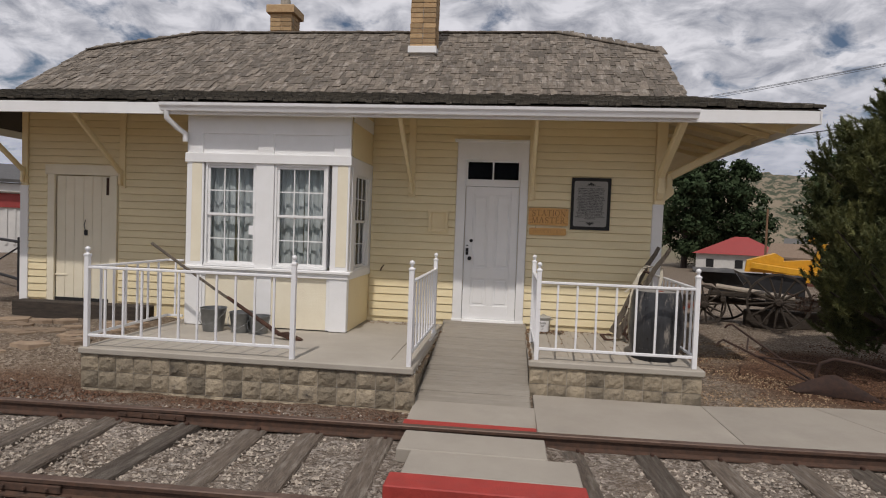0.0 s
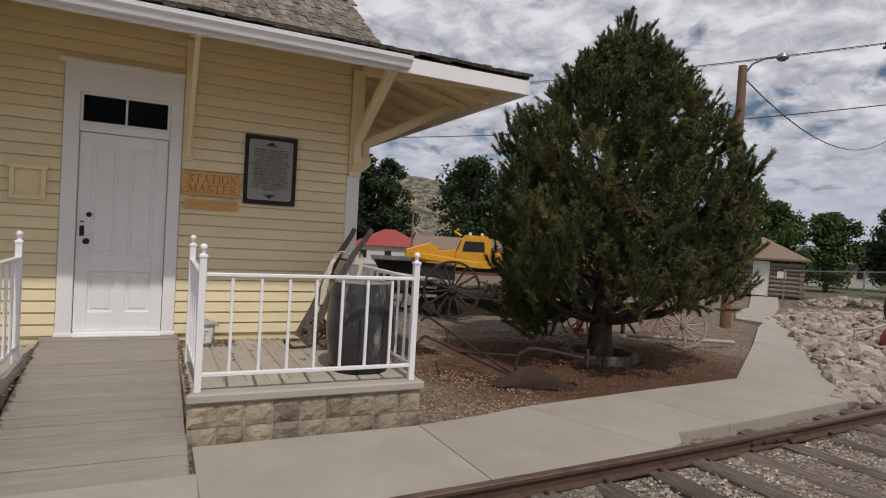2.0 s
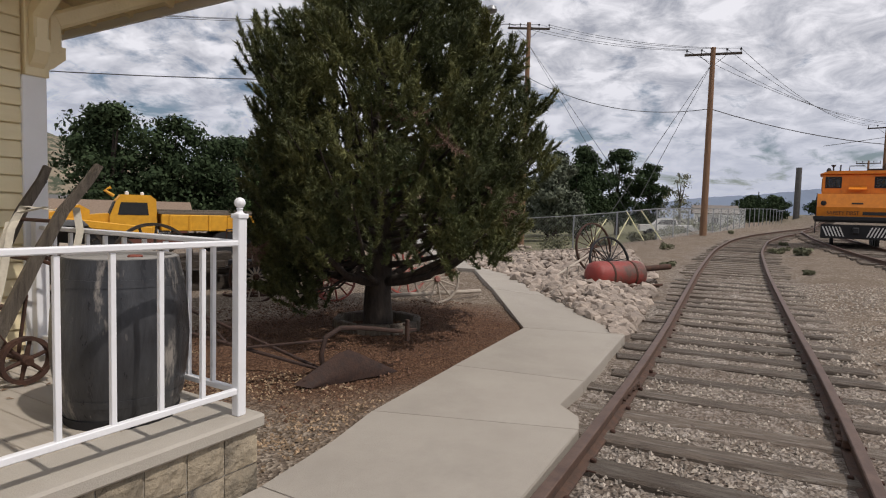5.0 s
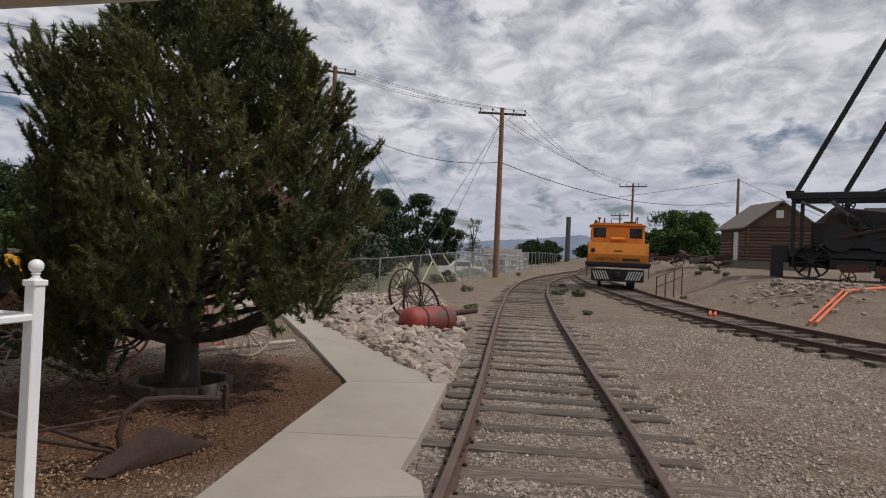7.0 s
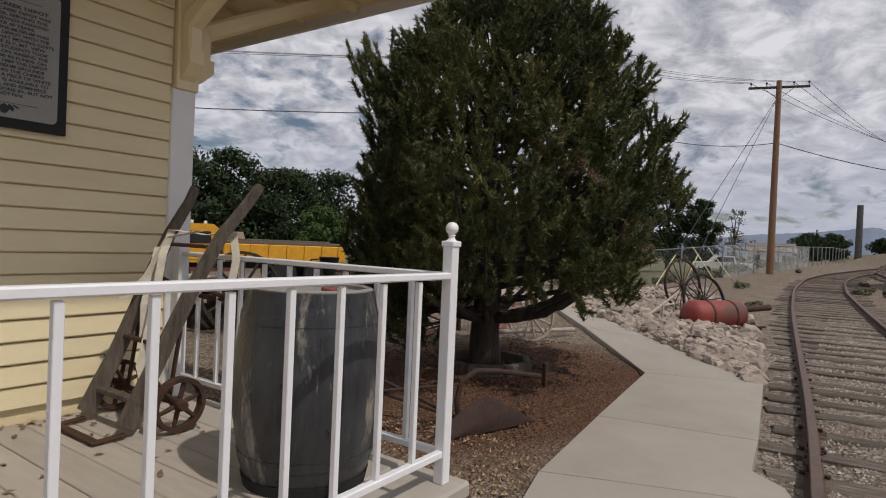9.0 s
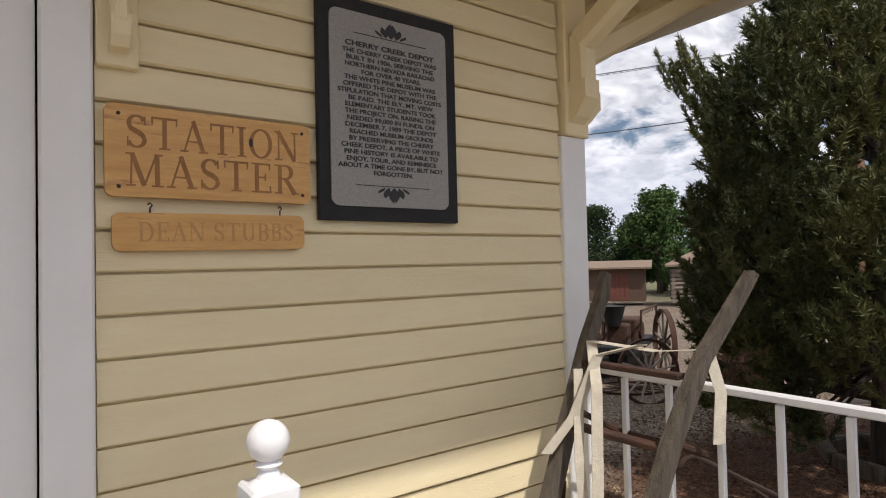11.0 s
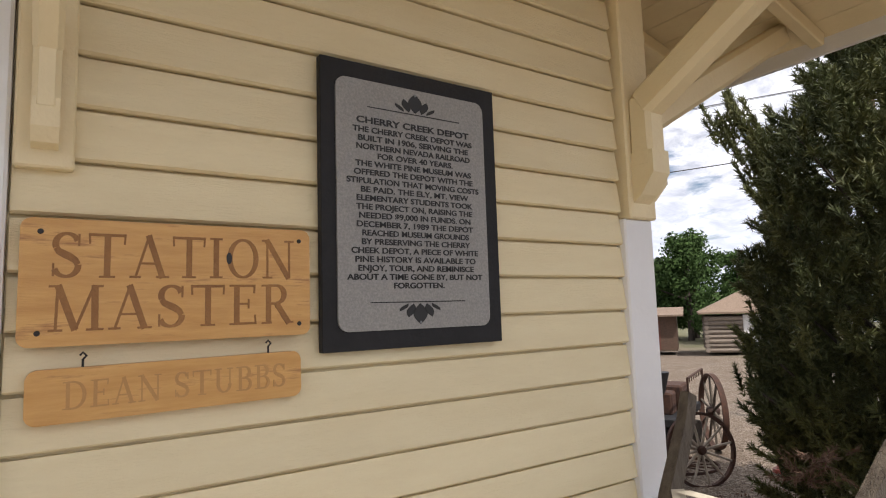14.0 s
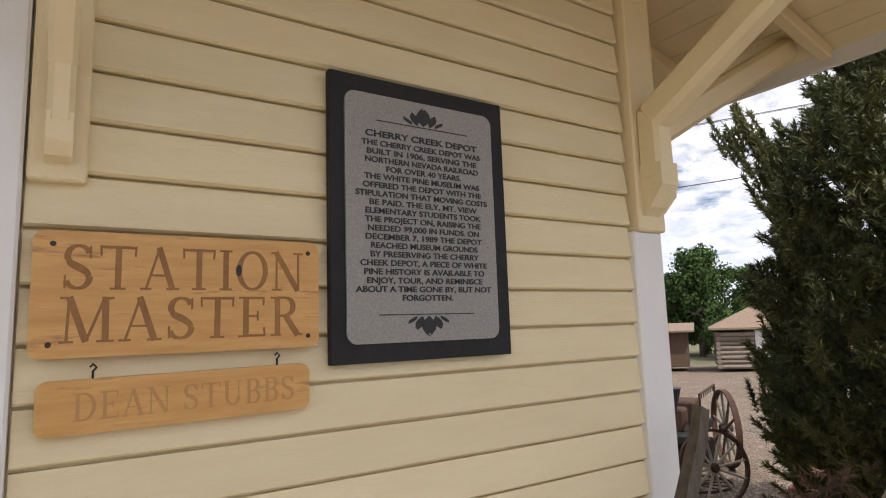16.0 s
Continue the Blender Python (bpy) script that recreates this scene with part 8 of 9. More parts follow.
def cabin():
    z = -0.98
    c = thing("log_cabin", "small grey log cabin with hipped brown shake roof and white door", "cabin", at=Matrix.Translation((31.9, 22.5, z)) @ pose(0, 0, 0, 0, 0, 124))
    # local: x along the front wall, front face at y = 0 facing +y
    W, D, H = 4.2, 4.2, 2.15
    log_wall(c, (0, 0), (W, 0), 0, H, 0.24, GREYLOG, (1.55, 2.45, 2.0))
    log_wall(c, (0, 0), (0, -D), 0, H, 0.24, GREYLOG)
    log_wall(c, (W, 0), (W, -D), 0, H, 0.24, GREYLOG)
    log_wall(c, (0, -D), (W, -D), 0, H, 0.24, GREYLOG)
    e = 0.4
    P = [(-e, e, H), (W + e, e, H), (W + e, -D - e, H), (-e, -D - e, H), (W / 2, -D / 2, H + 1.25)]
    part("roof", Shape().add(P + [(x, y, zz - 0.1) for x, y, zz in P[:4]], [(0, 1, 4), (1, 2, 4), (2, 3, 4), (3, 0, 4), (0, 5, 6, 1), (1, 6, 7, 2), (2, 7, 8, 3), (3, 8, 5, 0), (8, 7, 6, 5)]), BROWNROOF, c, "brown shake roof")
    part("door", Shape().span(1.57, 2.43, -0.04, 0.03, 0.0, 1.98, 0.01), SIDING, c, "white door")
    part("sign", Shape().span(0.75, 1.2, 0.12, 0.15, 1.05, 1.45, 0.006), SIDING, c, "small pale notice")
    s = thing("plank_shed", "low weathered shed with red-brown plank door beside the cabin", "shed", at=Matrix.Translation((29.0, 29.4, z + 0.0)) @ pose(0, 0, 0, 0, 0, 124))
    part("wall", Shape().span(-1.6, 1.8, -3.0, 0.0, 0, 2.0, 0.02), LOG, s)
    part("roof", Shape().prism([(-3.3, 2.35), (0.5, 1.95), (0.5, 2.05), (-3.3, 2.45)], "x", -2.0, 2.1), BROWNROOF, s)
    for k in range(4):
        part("plank", Shape().span(-0.7 + 0.28 * k, -0.43 + 0.28 * k, 0.0, 0.05, 0.05, 1.7, 0.008), REDDOOR, s)


REDDOOR = mat("red_brown_planks", (0.16, 0.06, 0.04), (0.10, 0.035, 0.025), scale=6, rough=0.85, bump=0.4, stretch=(6, 6, 1))
cabin()


def old_truck():
    z = gz(13.5, 25.5) + 0.25
    t = thing("dump_truck", "yellow vintage dump truck with rounded cab and long flat bed", "truck", at=Matrix.Translation((12.9, 25.8, z)) @ pose(0, 0, 0, 0, 0, -27))
    # local: +x toward the tail
    cab = Shape()
    prof = [(-0.75, 0.9), (-0.78, 1.55), (-0.55, 2.15), (-0.40, 2.36), (0.55, 2.36), (0.75, 2.2), (0.80, 0.9)]
    cab.prism(prof, "y", -0.85, 0.85)
    part("cab", cab, YELLOW, t, "rounded yellow cab")
    part("side_window", Shape().prism([(-0.52, 1.62), (-0.42, 2.08), (0.45, 2.08), (0.5, 1.62)], "y", -0.862, -0.852), BLACK, t, "dark side window")
    part("windscreen", Shape().prism([(-0.79, 1.62), (-0.60, 2.10), (-0.57, 2.10), (-0.76, 1.62)], "y", -0.7, 0.7), BLACK, t)
    part("hood", Shape().prism([(-2.1, 0.85), (-2.15, 1.35), (-1.9, 1.55), (-0.76, 1.66), (-0.76, 0.85)], "y", -0.6, 0.6), YELLOW, t)
    part("bed", Shape().box((3.3, 0, 1.35), (4.8, 2.1, 0.62), None, 0.03), YELLOW, t, "yellow side of the bed")
    for k in range(7):
        part("bed_rib", Shape().box((1.2 + 0.7 * k, -1.07, 1.35), (0.08, 0.06, 0.62), None, 0.01), YELLOW, t)
    part("bed_cover", Shape().box((3.3, 0, 1.72), (5.0, 2.0, 0.10), None, 0.01), OLDWOOD, t, "grey boards on the bed")
    part("plank", Shape().box((3.0, -0.3, 1.81), (4.4, 0.3, 0.08), rotz(2), 0.01), OLDWOOD, t)
    part("chassis", Shape().box((1.8, 0, 0.8), (7.6, 0.8, 0.2), None, 0.02), BLACK, t)
    for x in (-1.45, 3.2, 4.5):
        for y in (-0.9, 0.9):
            w = part("wheel", Shape().lathe([(0.25, -0.14), (0.48, -0.14), (0.52, -0.08), (0.52, 0.08), (0.48, 0.14), (0.25, 0.14)], (x, y, 0.52), 20, 0, Matrix.Rotation(radians(90), 3, "X")), BLACK, t, smooth=True, angle=40)
            part("rim", Shape().lathe([(0.0, -0.1), (0.27, -0.12), (0.27, 0.12), (0, 0.1)], (x, y, 0.52), 14, 0, Matrix.Rotation(radians(90), 3, "X")), YELLOW, w)
    part("fender", Shape().prism([(-2.1, 0.75), (-1.9, 1.1), (-1.45, 1.2), (-1.0, 1.1), (-0.75, 0.75)], "y", -1.05, -0.62), YELLOW, t)
    for y in (-0.5, 0.5):
        part("roof_light", Shape().lathe([(0.07, 0), (0.07, 0.1), (0, 0.14)], (0.1 + y * 0.6, y, 2.36), 10), SIDING, t, "pale roof light", smooth=True)
    part("beacon_arm", Shape().tube([(-0.6, -0.2, 2.3), (-0.9, -0.2, 2.5), (-0.7, -0.2, 2.62)], 0.06, 8), YELLOW, t)
    l = thing("loader", "yellow loader bucket and arm behind the wagon", "loader", at=Matrix.Translation((8.8, 22.5, gz(8.8, 22.5))) @ pose(0, 0, 0, 0, 0, -20))
    part("body", Shape().prism([(-0.6, 1.05), (-0.55, 1.45), (0.35, 1.75), (0.6, 1.6), (0.6, 1.05)], "y", -0.6, 0.6), YELLOW, l)
    part("arm", Shape().beam((-0.4, -0.8, 1.3), (2.2, -0.8, 1.0), 0.16, 0.22, 0.02), YELLOW, l)
    part("under", Shape().box((0, 0, 0.55), (2.6, 1.4, 0.8), None, 0.06), BLACK, l)


old_truck()


def steam_shovel():
    """The black crane on the bank: local x runs along the machine, y is its far side."""
    c = thing("steam_crane", "black antique steam crane with spoked iron wheels and twin booms", "crane", at=Matrix.Translation((28.2, -5.2, gz(28.0, -6.5) + 0.05)) @ pose(0, 0, 0, 0, 0, -110))
    spoked_wheel(0.72, 10, 0.42, 0.05, 0.14, 0.045, (BLACK, BLACK, BLACK), c, pose(0.75, -0.2, 0.72))
    spoked_wheel(0.72, 10, 0.42, 0.05, 0.14, 0.045, (BLACK, BLACK, BLACK), c, pose(0.75, 2.0, 0.72))
    spoked_wheel(0.50, 10, 0.30, 0.05, 0.12, 0.04, (BLACK, BLACK, BLACK), c, pose(3.6, -0.1, 0.5))
    spoked_wheel(0.50, 10, 0.30, 0.05, 0.12, 0.04, (BLACK, BLACK, BLACK), c, pose(3.6, 2.0, 0.5))
    part("bed", Shape().box((2.5, 0.9, 1.15), (5.2, 2.0, 0.22), None, 0.02).box((2.4, -0.1, 1.0), (5.0, 0.12, 0.25), None, 0.02), BLACK, c)
    part("top_beam", Shape().box((2.6, 0.0, 3.55), (5.4, 0.28, 0.30), None, 0.03).box((2.6, 1.8, 3.55), (5.4, 0.28, 0.30), None, 0.03).box((0.05, 0.9, 3.72), (0.7, 1.9, 0.14), None, 0.02), BLACK, c)
    for x in (0.0, 0.35, 2.0, 3.6, 5.0):
        for y in (0.0, 1.8):
            part("post", Shape().box((x, y, 2.35), (0.13, 0.13, 2.3), None, 0.01), BLACK, c)
    part("boiler", Shape().tube([(2.6, 0.9, 2.35), (5.6, 0.9, 2.35)], 0.75, 20), BLACK, c, smooth=True, angle=30)
    part("hood_plate", Shape().prism([(0.6, 1.3), (0.8, 2.4), (1.5, 3.1), (2.6, 3.0), (2.6, 1.3)], "y", 0.5, 1.5), GREYSHEET, c)
    part("diagonal", Shape().beam((1.4, -0.15, 3.3), (2.9, -0.15, 1.9), 0.10, 0.18, 0.02).beam((0.3, -0.1, 3.3), (1.2, -0.1, 2.8), 0.08, 0.12, 0.01).beam((0.9, -0.15, 1.2), (1.6, -0.15, 2.0), 0.08, 0.08, 0.01), GREYSHEET, c)
    for x, z, r in ((2.9, 2.2, 0.55), (2.3, 2.5, 0.35), (2.0, 3.15, 0.25), (3.5, 1.7, 0.4)):
        spoked_wheel(r, 8, 0.08, 0.06, 0.09, 0.03, (BLACK, BLACK, BLACK), c, pose(x, -0.25, z))
    part("engine_casing", Shape().box((1.9, 1.0, 1.85), (2.4, 1.3, 1.2), None, 0.05).tube([(1.2, 0.0, 1.75), (1.2, 0.6, 1.75)], 0.42, 14).box((2.6, -0.1, 1.55), (1.6, 0.3, 0.5), None, 0.04), BLACK, c)
    part("winch_drum", Shape().tube([(1.7, -0.22, 1.75), (1.7, 1.9, 1.75)], 0.46, 18).tube([(1.7, -0.28, 1.75), (1.7, -0.22, 1.75)], 0.60, 18), BLACK, c, "black winch drum", smooth=True, angle=30)
    part("winch_drum", Shape().tube([(3.1, -0.22, 1.75), (3.1, 1.9, 1.75)], 0.40, 18).tube([(3.1, -0.28, 1.75), (3.1, -0.22, 1.75)], 0.55, 18), BLACK, c, "black winch drum", smooth=True, angle=30)
    part("side_plate", Shape().prism([(0.9, 1.25), (0.9, 1.9), (1.35, 2.75), (2.5, 2.95), (3.9, 2.75), (4.6, 1.25)], "y", 0.25, 0.32), IRON, c, "dark riveted side plate")
    part("crank_rod", Shape().beam((1.7, -0.36, 1.75), (3.9, -0.36, 2.3), 0.06, 0.12, 0.01).beam((3.1, -0.34, 1.75), (4.6, -0.34, 2.75), 0.06, 0.10, 0.01), IRON, c, "iron connecting rods")
    part("under_frame", Shape().box((2.2, 0.9, 0.72), (4.6, 1.2, 0.5), None, 0.03).box((2.2, -0.05, 0.62), (1.6, 0.2, 0.42), None, 0.02), BLACK, c)
    part("water_tank", Shape().box((-0.45, 0.9, 1.05), (0.7, 1.7, 0.75), None, 0.03), BLACK, c)
    part("rear_leg", Shape().box((-0.55, 0.1, 0.35), (0.5, 0.3, 0.7), None, 0.02), BLACK, c)
    part("boom", Shape().beam((0.1, 0.0, 3.7), (4.45, 0.0, 12.6), 0.16, 0.20, 0.02), BLACK, c, "long black boom pole")
    part("boom", Shape().beam((1.9, 0.0, 3.7), (6.15, 0.0, 12.6), 0.16, 0.20, 0.02), BLACK, c, "long black boom pole")
    part("stay", Shape().tube([(2.9, 0.4, 3.7), (7.5, 0.4, 5.3)], 0.05, 6), BLACK, c)
    k = thing("ore_cart", "rusty little wheeled cart in front of the crane", "cart", at=Matrix.Translation((24.0, -5.7, gz(24.0, -5.7))) @ pose(0, 0, 0, 0, 0, -110))
    for x in (0, 1.2):
        spoked_wheel(0.26, 6, 0.07, 0.04, 0.06, 0.025, (RUST, RUST, RUST), k, pose(x, 0, 0.26))
    part("tub", Shape().prism([(-0.2, 0.45), (-0.35, 0.75), (0.6, 0.78), (0.7, 0.5)], "y", 0, 0.7), RUST, k)
    part("scoop", Shape().prism([(0.8, 0.3), (0.9, 0.75), (1.6, 0.62), (1.9, 0.25)], "y", 0.05, 0.7), RUST, k)


steam_shovel()


def orange_ducts():
    for pts in ([(16.6, -1.95), (18.4, -2.95), (20.5, -4.3), (21.5, -5.85), (21.6, -7.8)], [(17.4, 0.25), (18.0, 0.15), (18.6, 0.0)]):
        P = [(x, y, gz(x, y) + 0.10) for x, y in pts]
        s = Shape().tube(P, 0.038, 8).tube([(x + 0.1, y + 0.12, z) for x, y, z in P], 0.038, 8)
        solo("orange_duct", s, ORANGEPIPE, "bright orange plastic duct lying on the bank", "duct", "orange ducts", smooth=True)
    h = thing("pipe_handrail", "thin rusty pipe handrail on the bank", "handrail")
    for k in range(4):
        x, y = 24.6 + 0.75 * k, 0.85 - 0.45 * k
        z = gz(x, y)
        part("post", Shape().tube([(x, y, z - 0.1), (x, y, z + 0.85 + 0.12 * k)], 0.025, 6), RUST, h)
        if k:
            for dz in (0.85, 0.45):
                part("rail", Shape().tube([(x - 0.75, y + 0.45, z0 + dz + 0.12 * (k - 1)), (x, y, z + dz + 0.12 * k)], 0.022, 6), RUST, h)
        z0 = z


orange_ducts()


def house(name, x, y, w, d, h, rise, turn, wall, roof_m, label, hip=False, base=None):
    z = gz(x, y) if base is None else base
    H = thing(name, label, "house", at=Matrix.Translation((x, y, z)) @ pose(0, 0, 0, 0, 0, turn))
    part("wall", Shape().span(-w / 2, w / 2, -d / 2, d / 2, -0.5, h), wall, H)
    e = 0.4
    if hip:
        P = [(-w / 2 - e, -d / 2 - e, h), (w / 2 + e, -d / 2 - e, h), (w / 2 + e, d / 2 + e, h), (-w / 2 - e, d / 2 + e, h), (-w * 0.08, 0, h + rise), (w * 0.08, 0, h + rise)]
        part("roof", Shape().add(P, [(0, 1, 5, 4), (1, 2, 5), (2, 3, 4, 5), (3, 0, 4), (3, 2, 1, 0)]), roof_m, H)
    else:
        part("roof", Shape().prism([(-d / 2 - e, h - 0.1), (0, h + rise), (d / 2 + e, h - 0.1), (d / 2 + e, h + 0.05), (0, h + rise + 0.15), (-d / 2 - e, h + 0.05)], "x", -w / 2 - e, w / 2 + e), roof_m, H)
        part("gable", Shape().prism([(-d / 2, h), (d / 2, h), (0, h + rise)], "x", -w / 2, w / 2), wall, H)
    for k in range(3):
        xx = -w / 2 + w * (k + 0.5) / 3
        wn = part("window", Shape().span(xx - 0.45, xx + 0.45, -d / 2 - 0.03, -d / 2 + 0.02, h * 0.4, h * 0.8, 0.01), SIDING, H)
        part("pane", Shape().span(xx - 0.38, xx + 0.38, -d / 2 - 0.036, -d / 2 - 0.03, h * 0.42, h * 0.78), BLACK, wn)
    return H


house("house", 24.9, 68.5, 8.4, 7.0, 2.5, 1.9, -22, SIDING, REDROOF, "pale house with a hipped red metal roof", True, -2.7)
house("house", 34.5, 70.5, 7.0, 6.0, 2.4, 1.5, -25, SIDING, GREYROOF, "white house with a dark grey roof", False, -2.3)
house("house", 24, 46, 9.0, 4.0, 2.0, 0.9, -30, REDDOOR, BROWNROOF, "long brown shed behind the trucks", False)
house("house", 82, 13.4, 4.6, 4.2, 2.2, 0.9, -80, SIDING, TINROOF, "white metal garage with a low roof", False)
house("house", 112, 12.5, 6.0, 5.0, 2.5, 0.9, -80, SIDING, GREYROOF, "small pale house past the fence", False)
house("house", 62, 40, 9.0, 6.0, 2.4, 1.2, -50, SIDING, GREYROOF, "pale house among the trees", False)
solo("stack", Shape().tube([(92, 4.5, -1), (92, 4.5, 8.2)], [0.42, 0.36], 12), GREYSHEET, "tall dark thin chimney stack in the distance", "chimney stack", smooth=True)


def metal_shed():
    s = thing("metal_shed", "white corrugated metal building with a red band", "shed", at=Matrix.Translation((-18.5, 20.2, 0.05)) @ pose(0, 0, 0, 0, 0, 35))
    part("wall", Shape().span(-8, 3.4, 0, 6, -0.5, 2.55), SIDING, s)
    for k in range(44):
        part("rib", Shape().span(-8 + k * 0.26, -7.92 + k * 0.26, -0.03, 0.0, 0.3, 1.66), SIDING, s)
    part("red_band", Shape().span(-8.05, 3.45, -0.06, 0.0, 1.68, 2.2), REDROOF, s, "red band")
    part("cornice", Shape().span(-8.2, 3.6, -0.25, 0.0, 2.22, 2.6, 0.05), SIDING, s)
    part("roof", Shape().prism([(-0.4, 2.6), (6.3, 3.6), (6.3, 3.7), (-0.4, 2.72)], "x", -8.3, 3.7), GREYSHEET, s)
    g = thing("pipe_gate", "black steel pipe gate beside the depot", "gate", at=(-9.75, 10.2, gz(-9.75, 10.2)))
    part("gate_post", Shape().span(-0.06, 0.06, -0.06, 0.06, -0.2, 1.05, 0.008), BLACK, g)
    for z in (0.95, 0.22):
        part("bar", Shape().tube([(0, 0, z), (-4.0, 2.6, z + 0.02)], 0.03, 8), BLACK, g)
    part("brace", Shape().tube([(0, 0, 0.9), (-2.2, 1.43, 0.25)], 0.018, 6), BLACK, g)


metal_shed()


# ---- trees, shrubs and hills ----
def leaf_mat(name, a, b):
    return mat(name, a, b, scale=0.5, rough=0.85, bump=0.0, island=0.35, spec=0.08)


LEAFD = leaf_mat("dark_leaves", (0.052, 0.075, 0.035), (0.028, 0.045, 0.022))
LEAFG = leaf_mat("green_leaves", (0.075, 0.125, 0.038), (0.042, 0.075, 0.025))
LEAFS = leaf_mat("silver_leaves", (0.16, 0.18, 0.13), (0.09, 0.105, 0.075))
LEAFB = leaf_mat("dusty_sage", (0.22, 0.22, 0.14), (0.13, 0.135, 0.085))


def leaf_cloud(name, parent, blobs, count, size, material, seed):
    """Leaf quads spread through the shells of many overlapping blobs; one mesh."""
    rng = np.random.default_rng(seed)
    B = np.array(blobs)
    wts = B[:, 3] ** 2
    k = rng.choice(len(B), count, p=wts / wts.sum())
    d = rng.normal(0, 1, (count, 3))
    d /= np.linalg.norm(d, axis=1)[:, None]
    r = B[k, 3] * rng.uniform(0.15, 1.30, count) ** 0.75
    c = B[k, :3] + d * r[:, None] * np.array([1, 1, 0.85])
    nrm = d + rng.normal(0, 0.6, (count, 3))
    nrm /= np.linalg.norm(nrm, axis=1)[:, None]
    t1 = np.cross(nrm, rng.normal(0, 1, (count, 3)))
    t1 /= np.linalg.norm(t1, axis=1)[:, None] + 1e-9
    t2 = np.cross(nrm, t1)
    s = (size * rng.uniform(0.6, 1.3, count))[:, None]
    v = np.stack([c - t1 * s, c - t2 * s * 0.55, c + t1 * s, c + t2 * s * 0.55], 1).reshape(-1, 3)
    me = bpy.data.meshes.new(name)
    n = count
    me.vertices.add(n * 4); me.vertices.foreach_set("co", v.reshape(-1))
    me.loops.add(n * 4); me.loops.foreach_set("vertex_index", np.arange(n * 4))
    me.polygons.add(n); me.polygons.foreach_set("loop_start", np.arange(0, n * 4, 4)); me.polygons.foreach_set("loop_total", np.full(n, 4))
    me.update(calc_edges=True)
    me.materials.append(material)
    ob = new(name, me)
    ob.parent = parent
    return ob


def broad_tree(x, y, top, radius, material, label, seed, count=10000, slim=1.0, lowest=0.08):
    rng = random.Random(seed)
    z = gz(x, y)
    h = top - z
    T = thing("tree", label, "tree", "background trees", at=(x, y, z))
    part("trunk", Shape().tube([(0, 0, -0.3), (0.1, 0, h * 0.25), (0.0, 0.1, h * 0.55), (0.05, 0, h * 0.85)], [h * 0.032, h * 0.026, h * 0.016, h * 0.005], 8), BARK, T, smooth=True)
    blobs = []
    for k in range(64):
        u = rng.random()
        zz = h * (lowest + 0.08 + (0.92 - lowest) * u)
        env = radius * (math.sin(math.pi * min(1, 0.18 + 0.80 * u)) ** 0.6) * slim
        a, rr = rng.uniform(0, 6.283), env * rng.uniform(0.1, 0.92)
        b = radius * rng.uniform(0.17, 0.36) * (1.1 - 0.4 * u)
        p = (rr * math.cos(a), rr * math.sin(a), min(zz, h - b * 0.8))
        blobs.append((*p, b))
        if k < 9:
            part("limb", Shape().tube([(0, 0, h * (0.2 + 0.4 * u)), (p[0] * 0.6, p[1] * 0.6, p[2] * 0.85), p], [h * 0.012, h * 0.008, h * 0.003], 5), BARK, T)
    leaf_cloud("crown", T, blobs, count, 0.15 * max(1, h / 8), material, seed)


_D, _G = "dark green broadleaf tree with an uneven crown", "fresh green leafy tree behind the yard"
for _k, (_x, _y, _t, _r, _m) in enumerate((
        (27.5, 77, 11.2, 3.9, LEAFD), (24.5, 80, 11.8, 3.9, LEAFD), (27.0, 51.5, 9.0, 4.6, LEAFD), (31.5, 50.0, 8.4, 4.6, LEAFD), (35.5, 47.5, 7.2, 4.4, LEAFD),
        (39.5, 46.0, 7.4, 4.4, LEAFD), (29, 57, 8.6, 4.8, LEAFD), (37.5, 52, 7.6, 4.6, LEAFD), (43.5, 43.0, 6.6, 4.2, LEAFD), (21, 76, 11.0, 3.6, LEAFD), (33.5, 40.5, 3.6, 2.2, LEAFG), (12.5, 64, 9.5, 3.6, LEAFD),
        (46, 38, 7.6, 3.6, LEAFG), (50.5, 40.5, 8.5, 3.9, LEAFG), (42.5, 31.5, 5.4, 2.9, LEAFG), (46.5, 30.0, 4.8, 2.6, LEAFG),
        (56, 30, 6.2, 3.2, LEAFD), (58, 25.5, 7.6, 3.2, LEAFD), (63, 24.5, 8.6, 3.3, LEAFD), (67.5, 21.8, 8.6, 3.0, LEAFD), (70, 18.9, 7.2, 2.2, LEAFD),
        (42.5, 19.9, 5.6, 2.2, LEAFS), (45.0, 21.5, 5.0, 2.0, LEAFS), (52, 21.5, 5.6, 2.4, LEAFD),
        (96, 7.5, 4.6, 2.4, LEAFD), (92, 1.2, 4.0, 2.2, LEAFD), (101, 10.5, 4.8, 2.8, LEAFD),
        (68, -7.0, 7.4, 3.3, LEAFG), (62, -4.5, 5.0, 2.2, LEAFG), (72, -1.5, 5.4, 2.4, LEAFD), (60, -8.0, 6.6, 2.6, LEAFG), (76, -12, 5.5, 3.5, LEAFD),
        (-26, 34, 8.0, 3.5, LEAFD), (54, 46, 6.5, 3.3, LEAFD))):
    broad_tree(_x, _y, _t, _r, _m, _G if _m is LEAFG else ("silvery willow-like tree behind the fence" if _m is LEAFS else _D), 100 + _k)
broad_tree(69, 15.4, 6.0, 2.0, LEAFB, "thin half-bare tree past the fence", 300, 900)
